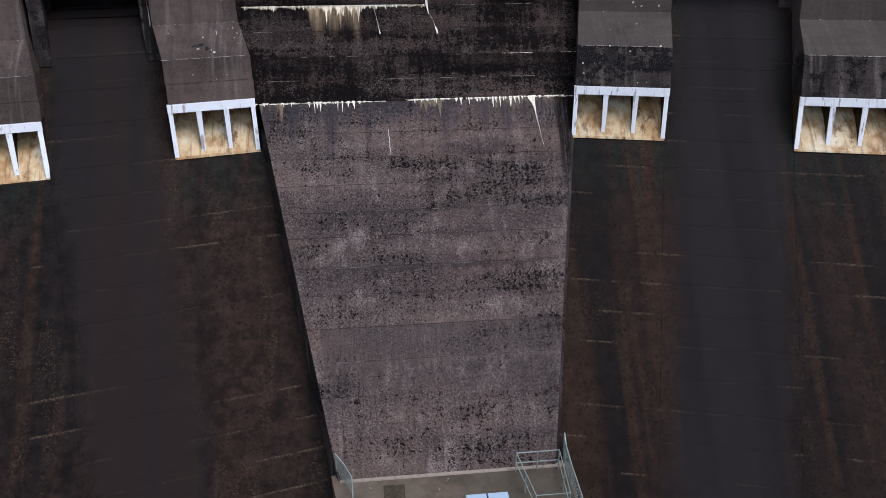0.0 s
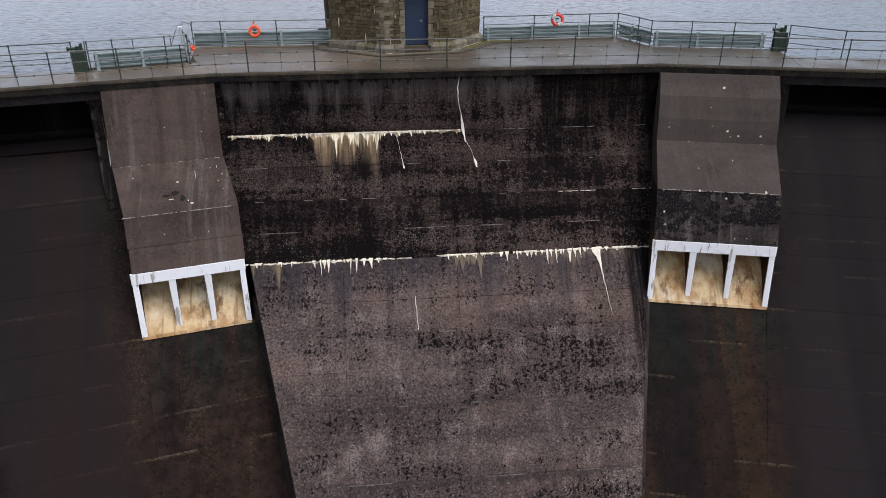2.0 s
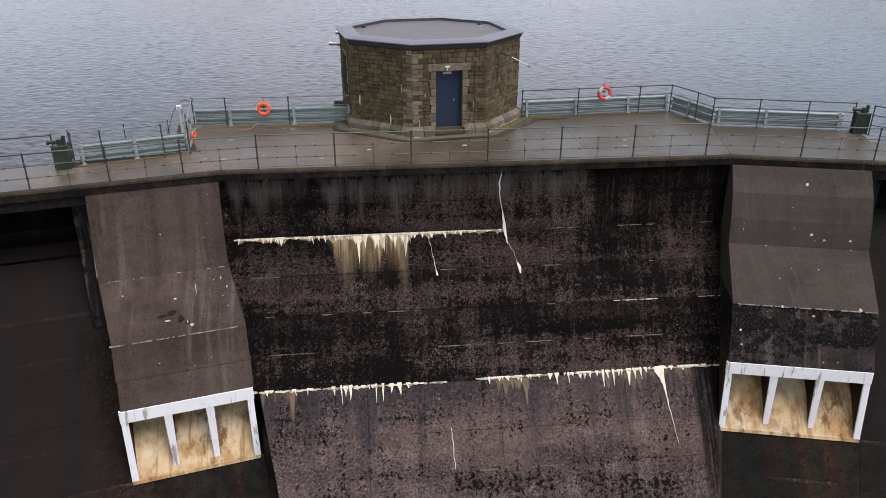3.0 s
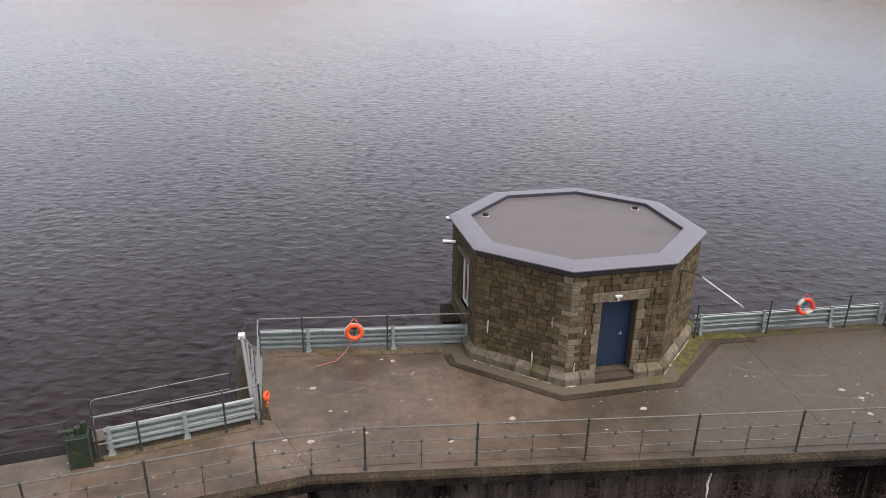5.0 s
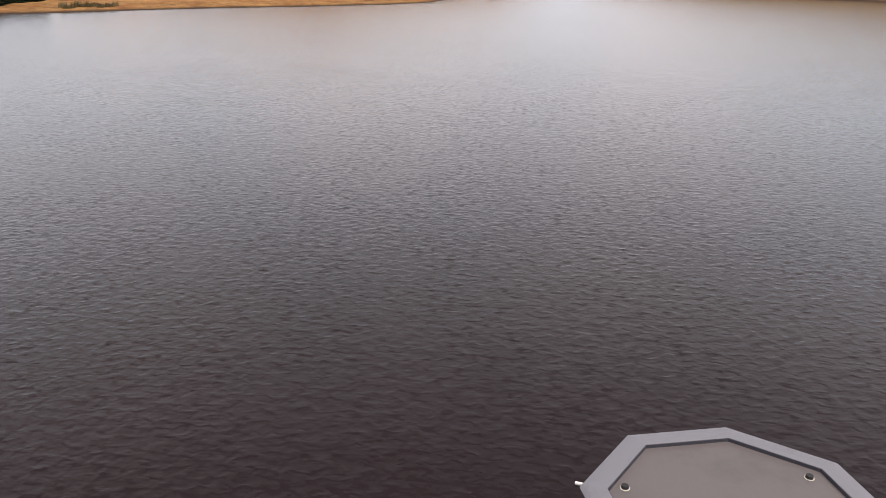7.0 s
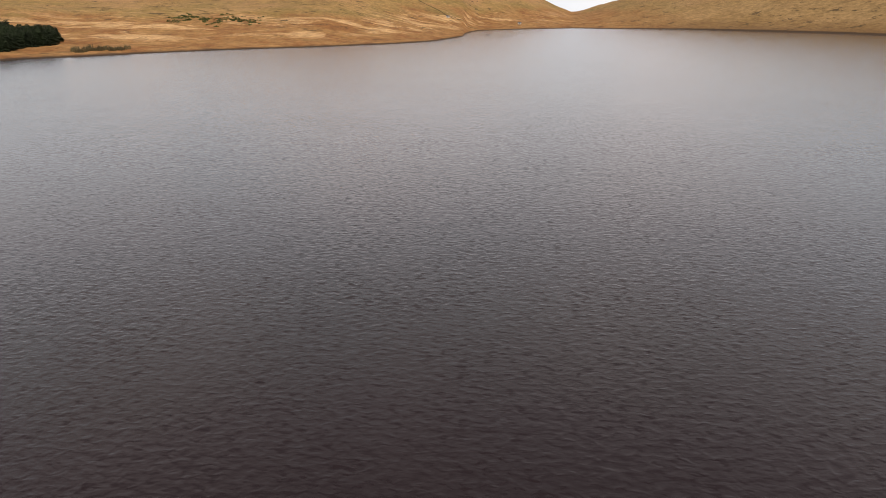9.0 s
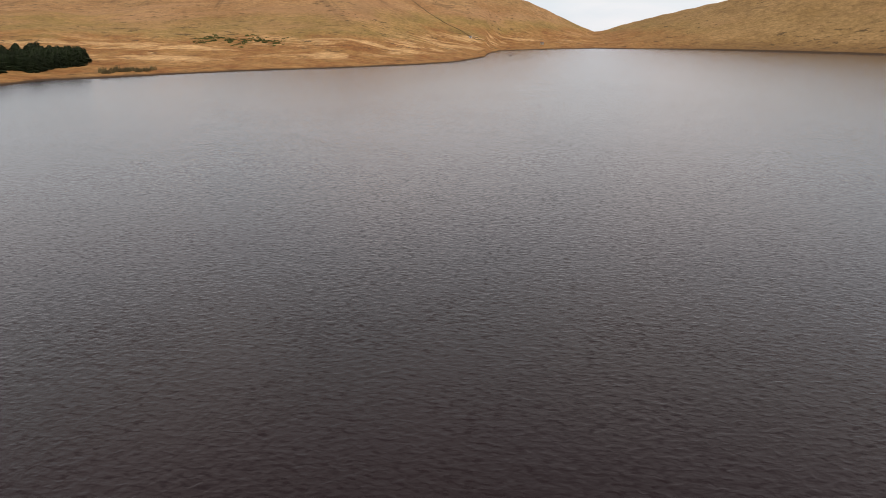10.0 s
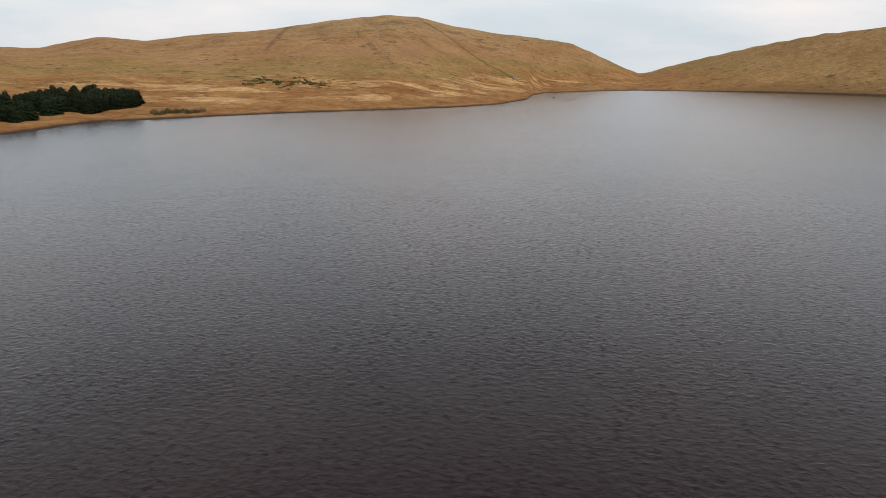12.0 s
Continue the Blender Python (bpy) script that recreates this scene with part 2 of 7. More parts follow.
def spillway(name):
    """Wet spillway concrete: smooth grey where water falls through the bays, brown and rough below the piers,
    algae under the outlets, rusty seepage in spots along the lift joints."""
    n = Nodes(name)
    x, y, z = n.axis(0), n.axis(1), n.axis(2)

    def along(x0, ux, uy, period):
        s = n.math("ADD", n.math("MULTIPLY", n.math("SUBTRACT", x, x0), ux), n.math("MULTIPLY", n.math("ADD", y, 3.5), uy))
        return n.math("FRACT", n.math("DIVIDE", n.math("ADD", s, 40 * period), period), 0.0)

    east = n.step(x, 0.0, 0.5)
    left, right = along(-7.78, -0.973, -0.230, 9.33), along(9.38, 0.971, -0.240, 10.53)
    place = n.add("ShaderNodeMix")
    n.link(east, place.inputs[0])
    n.link(left, place.inputs[2])
    n.link(right, place.inputs[3])
    wobble = n.math("MULTIPLY", n.math("SUBTRACT", n.noise(0.5, 3, 0.55), 0.5), 0.10)
    u = n.math("ADD", place.outputs[0], wobble)
    bay = n.math("MULTIPLY", n.step(u, 0.40, 0.58), n.step(u, 0.90, 1.0, 1.0, 0.0))
    streak = n.noise(1.0, 2, 0.45, n.scaled(0.75, 0.04, 0.02))
    brown = n.mix(n.step(streak, 0.40, 0.62), (0.0195, 0.0116, 0.0088), (0.0098, 0.0070, 0.0064))
    hue = n.noise(1.0, 3, 0.5, n.scaled(0.9, 0.05, 0.03))
    brown = n.mix(n.step(hue, 0.50, 0.64, 0.0, 0.7), brown, (0.0290, 0.0160, 0.0095))
    grey = n.mix(n.step(streak, 0.36, 0.64), (0.0122, 0.0096, 0.0100), (0.0162, 0.0128, 0.0128))
    grey = n.mix(n.math("SUBTRACT", 1.0, east), grey, n.mix(n.step(streak, 0.36, 0.64), (0.0165, 0.0108, 0.0092), (0.0135, 0.0104, 0.0102)))
    col = n.mix(bay, brown, grey)
    algae = n.math("MULTIPLY", n.step(n.math("ADD", z, n.math("MULTIPLY", n.noise(0.8, 4, 0.6), 2.0)), -10.6, -7.9), n.step(n.noise(1.0, 3, 0.55, n.scaled(1.4, 0.1, 0.1)), 0.38, 0.60))
    wear = n.math("SUBTRACT", 1.0, n.math("MULTIPLY", bay, 0.9))
    col = n.mix(n.math("MULTIPLY", n.math("MULTIPLY", algae, wear), 0.75), col, (0.0085, 0.0120, 0.0095))
    mott = n.noise(1.5, 6, 0.7)
    col = n.mix(n.math("ADD", n.math("MULTIPLY", wear, n.math("SUBTRACT", 0.80, n.math("MULTIPLY", east, 0.40))), 0.06), col, n.mix(n.step(mott, 0.34, 0.66), (0.24, 0.23, 0.23), (0.74, 0.73, 0.72)), "OVERLAY")
    fine = n.noise(14.0, 4, 0.68)
    edges = n.step(n.noise(1.0, 4, 0.65, n.scaled(0.8, 0.06, 0.16)), 0.50, 0.62)
    rust = n.math("MULTIPLY", n.math("MULTIPLY", n.math("MULTIPLY", n.step(fine, 0.52, 0.60), edges), wear), n.math("SUBTRACT", 0.72, n.math("MULTIPLY", east, 0.35)))
    col = n.mix(rust, col, (0.070, 0.043, 0.024))
    black = n.math("MULTIPLY", n.math("MULTIPLY", n.step(n.noise(7.0, 5, 0.68), 0.56, 0.62), wear), 0.8)
    col = n.mix(black, col, (0.0042, 0.0034, 0.0036))
    # seepage below the joints, every 1.12 m
    foot = n.math("ADD", n.math("MULTIPLY", east, 0.41), -8.66)
    lift = n.math("FRACT", n.math("DIVIDE", n.math("ADD", n.math("SUBTRACT", z, foot), 44.8), 1.12), 0.0)
    ragged = n.math("MULTIPLY", n.math("SUBTRACT", n.noise(4.0, 4, 0.65), 0.5), 0.10)
    line = n.step(n.math("ADD", lift, ragged), 0.905, 0.985)
    where = n.step(n.noise(1.0, 4, 0.62, n.scaled(0.42, 0.42, 0.75)), 0.50, 0.60)
    speck = n.step(n.noise(10.0, 4, 0.70), 0.42, 0.60, 0.1, 1.0)
    seep = n.math("MULTIPLY", n.math("MULTIPLY", line, where), n.math("MULTIPLY", speck, n.math("ADD", n.math("MULTIPLY", wear, 0.75), 0.2)))
    col = n.mix(n.math("MULTIPLY", seep, 0.70), col, (0.105, 0.074, 0.045))
    n.bump(fine, 0.35, 0.02)
    return n.done(col, 0.72, 0.0, 0.07)


def deck_material():
    """Damp brown concrete: darker wet areas, pale dry ones, wheel-worn streaks, droppings and lichen dots."""
    n = Nodes("damp_deck_concrete")
    wet = n.noise(0.33, 7, 0.66)
    col = n.mix(n.step(wet, 0.36, 0.64), (0.142, 0.109, 0.078), (0.070, 0.055, 0.039))
    warm = n.noise(0.6, 5, 0.6)
    col = n.mix(n.step(warm, 0.50, 0.68, 0.0, 0.6), col, (0.150, 0.104, 0.074))
    drag = n.noise(1.0, 6, 0.68, n.scaled(0.35, 1.3, 1.0), 0.8)
    col = n.mix(n.step(drag, 0.55, 0.70, 0.0, 0.38), col, (0.20, 0.165, 0.125))
    damp = n.step(n.math("ADD", n.axis(0), n.math("MULTIPLY", n.noise(0.25, 5, 0.62), 12.0)), 2.0, 9.5, 0.0, 0.78)
    col = n.mix(damp, col, (0.058, 0.049, 0.034))
    mott = n.noise(4.0, 6, 0.70)
    col = n.mix(0.28, col, n.mix(n.step(mott, 0.34, 0.66), (0.24, 0.23, 0.22), (0.76, 0.75, 0.74)), "OVERLAY")
    grain = n.noise(26.0, 4, 0.65)
    col = n.mix(0.22, col, n.mix(n.step(grain, 0.36, 0.66), (0.2, 0.19, 0.18), (0.8, 0.79, 0.78)), "OVERLAY")
    spots = n.math("MULTIPLY", n.step(n.noise(5.5, 2, 0.5), 0.685, 0.72), n.step(n.noise(0.45, 3, 0.6), 0.48, 0.60))
    col = n.mix(n.math("MULTIPLY", spots, 0.75), col, (0.40, 0.37, 0.33))
    tone = n.add("ShaderNodeHueSaturation")
    n.link(n.math("ADD", n.math("MULTIPLY", n.random(), 0.18), 0.91), tone.inputs["Value"])
    n.link(col, tone.inputs["Color"])
    n.bump(n.mix(0.5, grain, mott), 0.3, 0.012)
    return n.done(tone.outputs["Color"], n.step(wet, 0.36, 0.64, 0.55, 0.33), 0.0, 0.45)


def painted(name, colour, worn, rough=0.5, metal=0.0, wear=0.3, scale=3.0):
    """Paint or bare metal with worn and dirty spots."""
    n = Nodes(name)
    w = n.step(n.noise(scale, 6, 0.7), 0.62 - 0.25 * wear, 0.78 - 0.15 * wear)
    fine = n.noise(30.0, 4, 0.6)
    col = n.mix(w, colour, worn)
    col = n.mix(0.25, col, n.mix(fine, worn, colour))
    n.bump(fine, 0.15, 0.004)
    return n.done(col, n.step(fine, 0.2, 0.8, rough - 0.08, rough + 0.12), metal, 0.5)


def whitewash(name):
    """White masonry paint with thin brown runs and a little grime."""
    n = Nodes(name)
    runs = n.noise(1.0, 3, 0.6, n.scaled(7.5, 7.5, 0.7))
    col = n.mix(n.step(n.noise(2.2, 6, 0.7), 0.55, 0.8), (0.84, 0.84, 0.84), (0.60, 0.57, 0.52))
    col = n.mix(n.math("MULTIPLY", n.step(runs, 0.58, 0.68), 0.7), col, (0.20, 0.15, 0.10))
    col = n.mix(n.math("MULTIPLY", n.step(n.noise(11.0, 5, 0.7), 0.62, 0.70), 0.3), col, (0.16, 0.125, 0.095))
    n.bump(n.noise(20.0, 4, 0.6), 0.3, 0.01)
    return n.done(col, 0.7, 0.0, 0.3)


M = {
    "face": lichen_wall("weathered_face_concrete", (0.100, 0.077, 0.069), (0.055, 0.042, 0.039), (0.25, 0.20, 0.178), 1.380, 1.20, 0.75, 0.16, cloud=1.25, dust=0.60, mottle=0.26, lime=(
        (-6.55, -7.4, 8.6, 3.4, 0.8, 0.7, (0.037, 0.033, 0.036), 0.85),
        (-6.55, -7.2, -5.4, 1.1, 1.3, 3.0, (0.22, 0.165, 0.10), 0.8),
        (-6.55, 0.6, 2.2, 0.9, 1.4, 3.0, (0.20, 0.155, 0.10), 0.8),
        (-6.55, 4.0, 8.3, 0.8, 1.6, 2.4, (0.17, 0.135, 0.09), 0.6),
        (-10.9, -5.0, 5.0, 0.5, 1.0, 1.3, (0.030, 0.025, 0.025), 0.40),
        (-13.0, -4.0, 6.5, 0.6, 0.9, 1.4, (0.026, 0.021, 0.021), 0.5),
        # two rows: near-black towards the right end of the face
        (-6.45, 7.4, 9.9, 9.0, 0.35, 1.6, (0.0075, 0.0062, 0.0064), 0.95),
        (-6.45, 8.1, 9.9, 12.0, 0.2, 0.9, (0.0065, 0.0054, 0.0056), 0.95),
        # darker towards the foot of the face
        (-15.2, -4.4, 7.2, 5.0, 0.25, 0.6, (0.040, 0.032, 0.031), 0.55))),
    "upper": lichen_wall("black_stained_concrete", (0.056, 0.0420, 0.0365), (0.0175, 0.0132, 0.0120), (0.17, 0.138, 0.114), 1.31, 1.26, 0.92, 0.30, lime=(
        (-2.40, -4.8, -1.6, 2.1, 0.45, 1.2, (0.165, 0.120, 0.072), 0.85),
        (-2.40, -4.6, -1.7, 1.4, 1.2, 3.4, (0.36, 0.27, 0.155), 0.95),
        (-2.40, -7.7, 1.6, 0.24, 1.2, 2.2, (0.40, 0.31, 0.19), 0.85),
        (-2.40, -4.5, -1.5, 0.95, 1.7, 5.0, (0.86, 0.76, 0.56), 0.92),
        (-3.60, 1.75, 2.3, 1.6, 1.0, 2.0, (0.085, 0.065, 0.035), 0.8),
        (-0.28, -7.9, 4.6, 2.5, 0.7, 1.1, (0.088, 0.075, 0.068), 0.85),
        (-0.28, -7.8, 8.6, 0.45, 1.3, 4.0, (0.006, 0.005, 0.005), 0.9),
        (-3.5, -7.7, 9.5, 1.2, 0.7, 0.8, (0.0100, 0.0074, 0.0070), 0.60),
        (-4.6, -7.6, 9.0, 1.1, 0.6, 1.0, (0.0080, 0.0060, 0.0058), 0.68),
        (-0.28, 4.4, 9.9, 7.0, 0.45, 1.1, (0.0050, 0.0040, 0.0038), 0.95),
        # beside the right pier: black stain together with the pier's shadow, painted in
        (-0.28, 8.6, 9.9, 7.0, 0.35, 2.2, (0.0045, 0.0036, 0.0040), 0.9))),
    "slope": spillway("wet_spillway_concrete"),
    "pier": concrete("grey_pier_concrete", (0.086, 0.064, 0.053), (0.050, 0.037, 0.031), (0.19, 0.165, 0.145), 0.45, 0.75, 0.25, 0.14, vary=0.10, bands=0.6, grit=0.16, spec=0.06),
    "pier_east": concrete("olive_grey_pier_concrete", (0.066, 0.0545, 0.0465), (0.042, 0.0345, 0.0295), (0.15, 0.13, 0.11), 0.35, 0.35, 0.10, 0.06, vary=0.10, bands=0.5, grit=0.14, spec=0.06),
    "pier_low": concrete("stained_pier_concrete", (0.050, 0.040, 0.036), (0.016, 0.013, 0.0125), (0.20, 0.17, 0.15), 0.5, 0.9, 0.45, 0.15, vary=0.25, bands=0.4, grit=0.40, blots=0.07, spec=0.12),
    "deck": deck_material(),
    "coping": concrete("mossy_coping_concrete", (0.050, 0.040, 0.024), (0.016, 0.013, 0.008), (0.13, 0.11, 0.07), 0.5, 0.5, 0.3, 0.3, vary=0.15, grit=0.5),
    # stains, and the coping's shadow on the band below it, in one dark colour
    "edge": concrete("stained_shadowed_edge_concrete", (0.024, 0.0195, 0.014), (0.008, 0.0065, 0.005), (0.09, 0.075, 0.05), 0.5, 0.7, 0.5, 0.2, vary=0.1, grit=0.6, blots=0.1),
    # near-black: the shade under the deck and inside recesses is put into this colour
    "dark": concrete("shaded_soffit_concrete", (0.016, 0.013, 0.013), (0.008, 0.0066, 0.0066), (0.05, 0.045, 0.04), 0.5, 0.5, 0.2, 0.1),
    # gate steel coloured black to carry the shade deep in the bays
    "gate": concrete("bay_shade_gate_steel", (0.0070, 0.0060, 0.0062), (0.0040, 0.0034, 0.0036), (0.03, 0.026, 0.022), 0.5, 0.6, 0.2, 0.05, rough=0.95, vary=0.1, grit=0.3, spec=0.02),
    # unpainted brown concrete, kept dark to deepen the shade inside the outlets
    "fin_side": concrete("dark_recess_concrete", (0.062, 0.036, 0.017), (0.022, 0.014, 0.008), (0.16, 0.10, 0.045), 0.5, 0.6, 0.3, 0.1, vary=0.1, grit=0.4, spec=0.1),
    "white": whitewash("white_weathered_paint"),
    "galv": painted("galvanised_steel", (0.30, 0.36, 0.35), (0.15, 0.18, 0.175), 0.42, 0.35, 0.35, 4.0),
    "rail": painted("dull_green_rail_paint", (0.030, 0.042, 0.036), (0.10, 0.095, 0.085), 0.55, 0.1, 0.35, 9.0),
    "rail_bar": painted("weathered_rail_paint", (0.150, 0.155, 0.138), (0.060, 0.042, 0.026), 0.5, 0.2, 0.5, 9.0),
    "rail_pale": painted("pale_grey_rail_paint", (0.22, 0.24, 0.235), (0.09, 0.09, 0.08), 0.5, 0.2, 0.3, 7.0),
    "green": painted("dark_green_paint", (0.009, 0.024, 0.014), (0.06, 0.075, 0.03), 0.5, 0.0, 0.4, 3.0),
    "blue": painted("slate_blue_door_paint", (0.0150, 0.0300, 0.066), (0.024, 0.040, 0.070), 0.45, 0.0, 0.2, 1.5),
    "orange": painted("orange_plastic", (0.85, 0.10, 0.02), (0.70, 0.14, 0.05), 0.45, 0.0, 0.2, 5.0),
    "red": painted("red_plastic", (0.72, 0.05, 0.03), (0.60, 0.12, 0.08), 0.45, 0.0, 0.2, 5.0),
    "cream": painted("cream_reflective_band", (0.62, 0.60, 0.52), (0.45, 0.43, 0.36), 0.5, 0.0, 0.2, 5.0),
    "teal": painted("teal_rope", (0.05, 0.22, 0.22), (0.08, 0.16, 0.16), 0.8, 0.0, 0.2, 9.0),
    "rope": painted("faded_orange_rope", (0.45, 0.17, 0.09), (0.35, 0.2, 0.13), 0.9, 0.0, 0.3, 9.0),
    "lead": painted("blue_grey_roof_sheet", (0.172, 0.176, 0.200), (0.130, 0.132, 0.148), 0.50, 0.0, 0.25, 0.8),
    "fascia": painted("dark_fascia_sheet", (0.035, 0.037, 0.050), (0.06, 0.06, 0.07), 0.5, 0.0, 0.2, 2.0),
    "membrane": painted("grey_brown_roof_membrane", (0.122, 0.110, 0.109), (0.094, 0.085, 0.086), 0.52, 0.0, 0.55, 0.5),
    "black": painted("black_rubber", (0.015, 0.015, 0.016), (0.03, 0.03, 0.03), 0.7, 0.0, 0.2, 6.0),
    "lime": painted("white_lime_crust", (0.74, 0.71, 0.65), (0.50, 0.42, 0.30), 0.8, 0.0, 0.3, 5.0),
    "lime_patchy": painted("patchy_lime_crust", (0.64, 0.58, 0.47), (0.11, 0.085, 0.06), 0.85, 0.0, 0.95, 2.4),
    "flat_white": painted("white_paint", (0.80, 0.80, 0.82), (0.42, 0.38, 0.33), 0.55, 0.0, 0.15, 2.2),
    "lime_run": painted("tan_lime_run", (0.27, 0.22, 0.165), (0.12, 0.10, 0.085), 0.85, 0.0, 0.55, 3.5),
    "bluepanel": painted("pale_blue_cover_sheet", (0.36, 0.46, 0.56), (0.30, 0.38, 0.46), 0.35, 0.1, 0.15, 1.5),
    "mesh_wire": painted("pale_green_mesh_wire", (0.26, 0.30, 0.27), (0.16, 0.18, 0.16), 0.5, 0.3, 0.3, 7.0),
    "plaster": painted("pale_hut_wall", (0.62, 0.60, 0.55), (0.42, 0.40, 0.36), 0.8, 0.0, 0.3, 1.0),
    "slate": painted("slate_roof", (0.07, 0.07, 0.08), (0.11, 0.11, 0.11), 0.7, 0.0, 0.4, 1.0),
}


def stone_material(name, base, dark, moss, amount):
    n = Nodes(name)
    r = n.random()
    col = n.mix(n.step(r, 0.05, 0.95, 0.12, 1.1), dark, base)
    col = n.mix(n.step(n.noise(7.0, 7, 0.75), 0.45, 0.66), col, dark)
    col = n.mix(n.math("MULTIPLY", n.step(n.noise(1.1, 5, 0.65), 0.5, 0.68), amount), col, moss)
    runs = n.noise(1.0, 5, 0.68, n.scaled(2.6, 2.6, 0.5))
    col = n.mix(n.step(runs, 0.52, 0.66, 0.0, 0.45), col, (0.034, 0.028, 0.016))
    pale = n.step(n.noise(9.0, 5, 0.7), 0.61, 0.68)
    col = n.mix(n.math("MULTIPLY", pale, 0.40), col, (0.30, 0.28, 0.24))
    rough = n.noise(22.0, 6, 0.7)
    n.bump(n.mix(0.5, rough, n.noise(6.0, 4, 0.6)), 0.8, 0.03)
    return n.done(col, 0.9, 0.0, 0.25)


M["stone"] = stone_material("dark_rubble_stone", (0.140, 0.110, 0.061), (0.062, 0.049, 0.026), (0.074, 0.064, 0.020), 0.6)
M["quoin"] = stone_material("pale_dressed_stone", (0.235, 0.200, 0.140), (0.120, 0.100, 0.066), (0.085, 0.076, 0.034), 0.35)
M["plinth"] = stone_material("dressed_plinth_stone", (0.215, 0.186, 0.140), (0.105, 0.090, 0.066), (0.080, 0.074, 0.020), 0.8)
M["mortar"] = stone_material("grey_mortar", (0.125, 0.104, 0.068), (0.066, 0.054, 0.033), (0.06, 0.055, 0.02), 0.4)


def ochre_material():
    """Concrete floor of an outlet, stained ochre and rust brown by seepage."""
    n = Nodes("ochre_stained_concrete")
    patchy = n.noise(1.6, 5, 0.62, n.scaled(1.0, 1.0, 0.5))
    col = n.mix(n.step(patchy, 0.38, 0.66), (0.60, 0.45, 0.25), (0.37, 0.205, 0.075))
    col = n.mix(n.step(n.noise(0.7, 4, 0.55), 0.50, 0.70), col, (0.68, 0.59, 0.41))
    rust = n.math("MULTIPLY", n.step(n.noise(2.6, 6, 0.7, n.scaled(1.0, 0.6, 0.45)), 0.48, 0.66), n.step(n.random(), 0.25, 0.95, 0.15, 0.95))
    col = n.mix(rust, col, (0.140, 0.064, 0.020))
    streak = n.noise(1.0, 4, 0.6, n.scaled(6.0, 0.5, 0.35))
    col = n.mix(n.step(streak, 0.52, 0.66, 0.0, 0.6), col, (0.20, 0.098, 0.032))
    col = n.mix(n.math("MULTIPLY", n.step(n.noise(8.0, 6, 0.75), 0.57, 0.68), 0.35), col, (0.07, 0.042, 0.022))
    n.bump(n.noise(12.0, 5, 0.65), 0.4, 0.02)
    return n.done(col, 0.75)


def apron_material():
    n = Nodes("mossy_apron_concrete")
    moss = n.step(n.math("ADD", n.noise(1.3, 5, 0.65), n.step(n.axis(0), 0.6, 3.2, -0.06, 0.24)), 0.50, 0.68)
    col = n.mix(n.noise(7.0, 5, 0.6), (0.088, 0.072, 0.048), (0.132, 0.110, 0.074))
    col = n.mix(moss, col, n.mix(n.step(n.noise(5.0, 5, 0.7), 0.36, 0.62), (0.050, 0.046, 0.016), (0.110, 0.104, 0.022)))
    n.bump(n.noise(20.0, 5, 0.65), 0.4, 0.02)
    return n.done(col, 0.85)


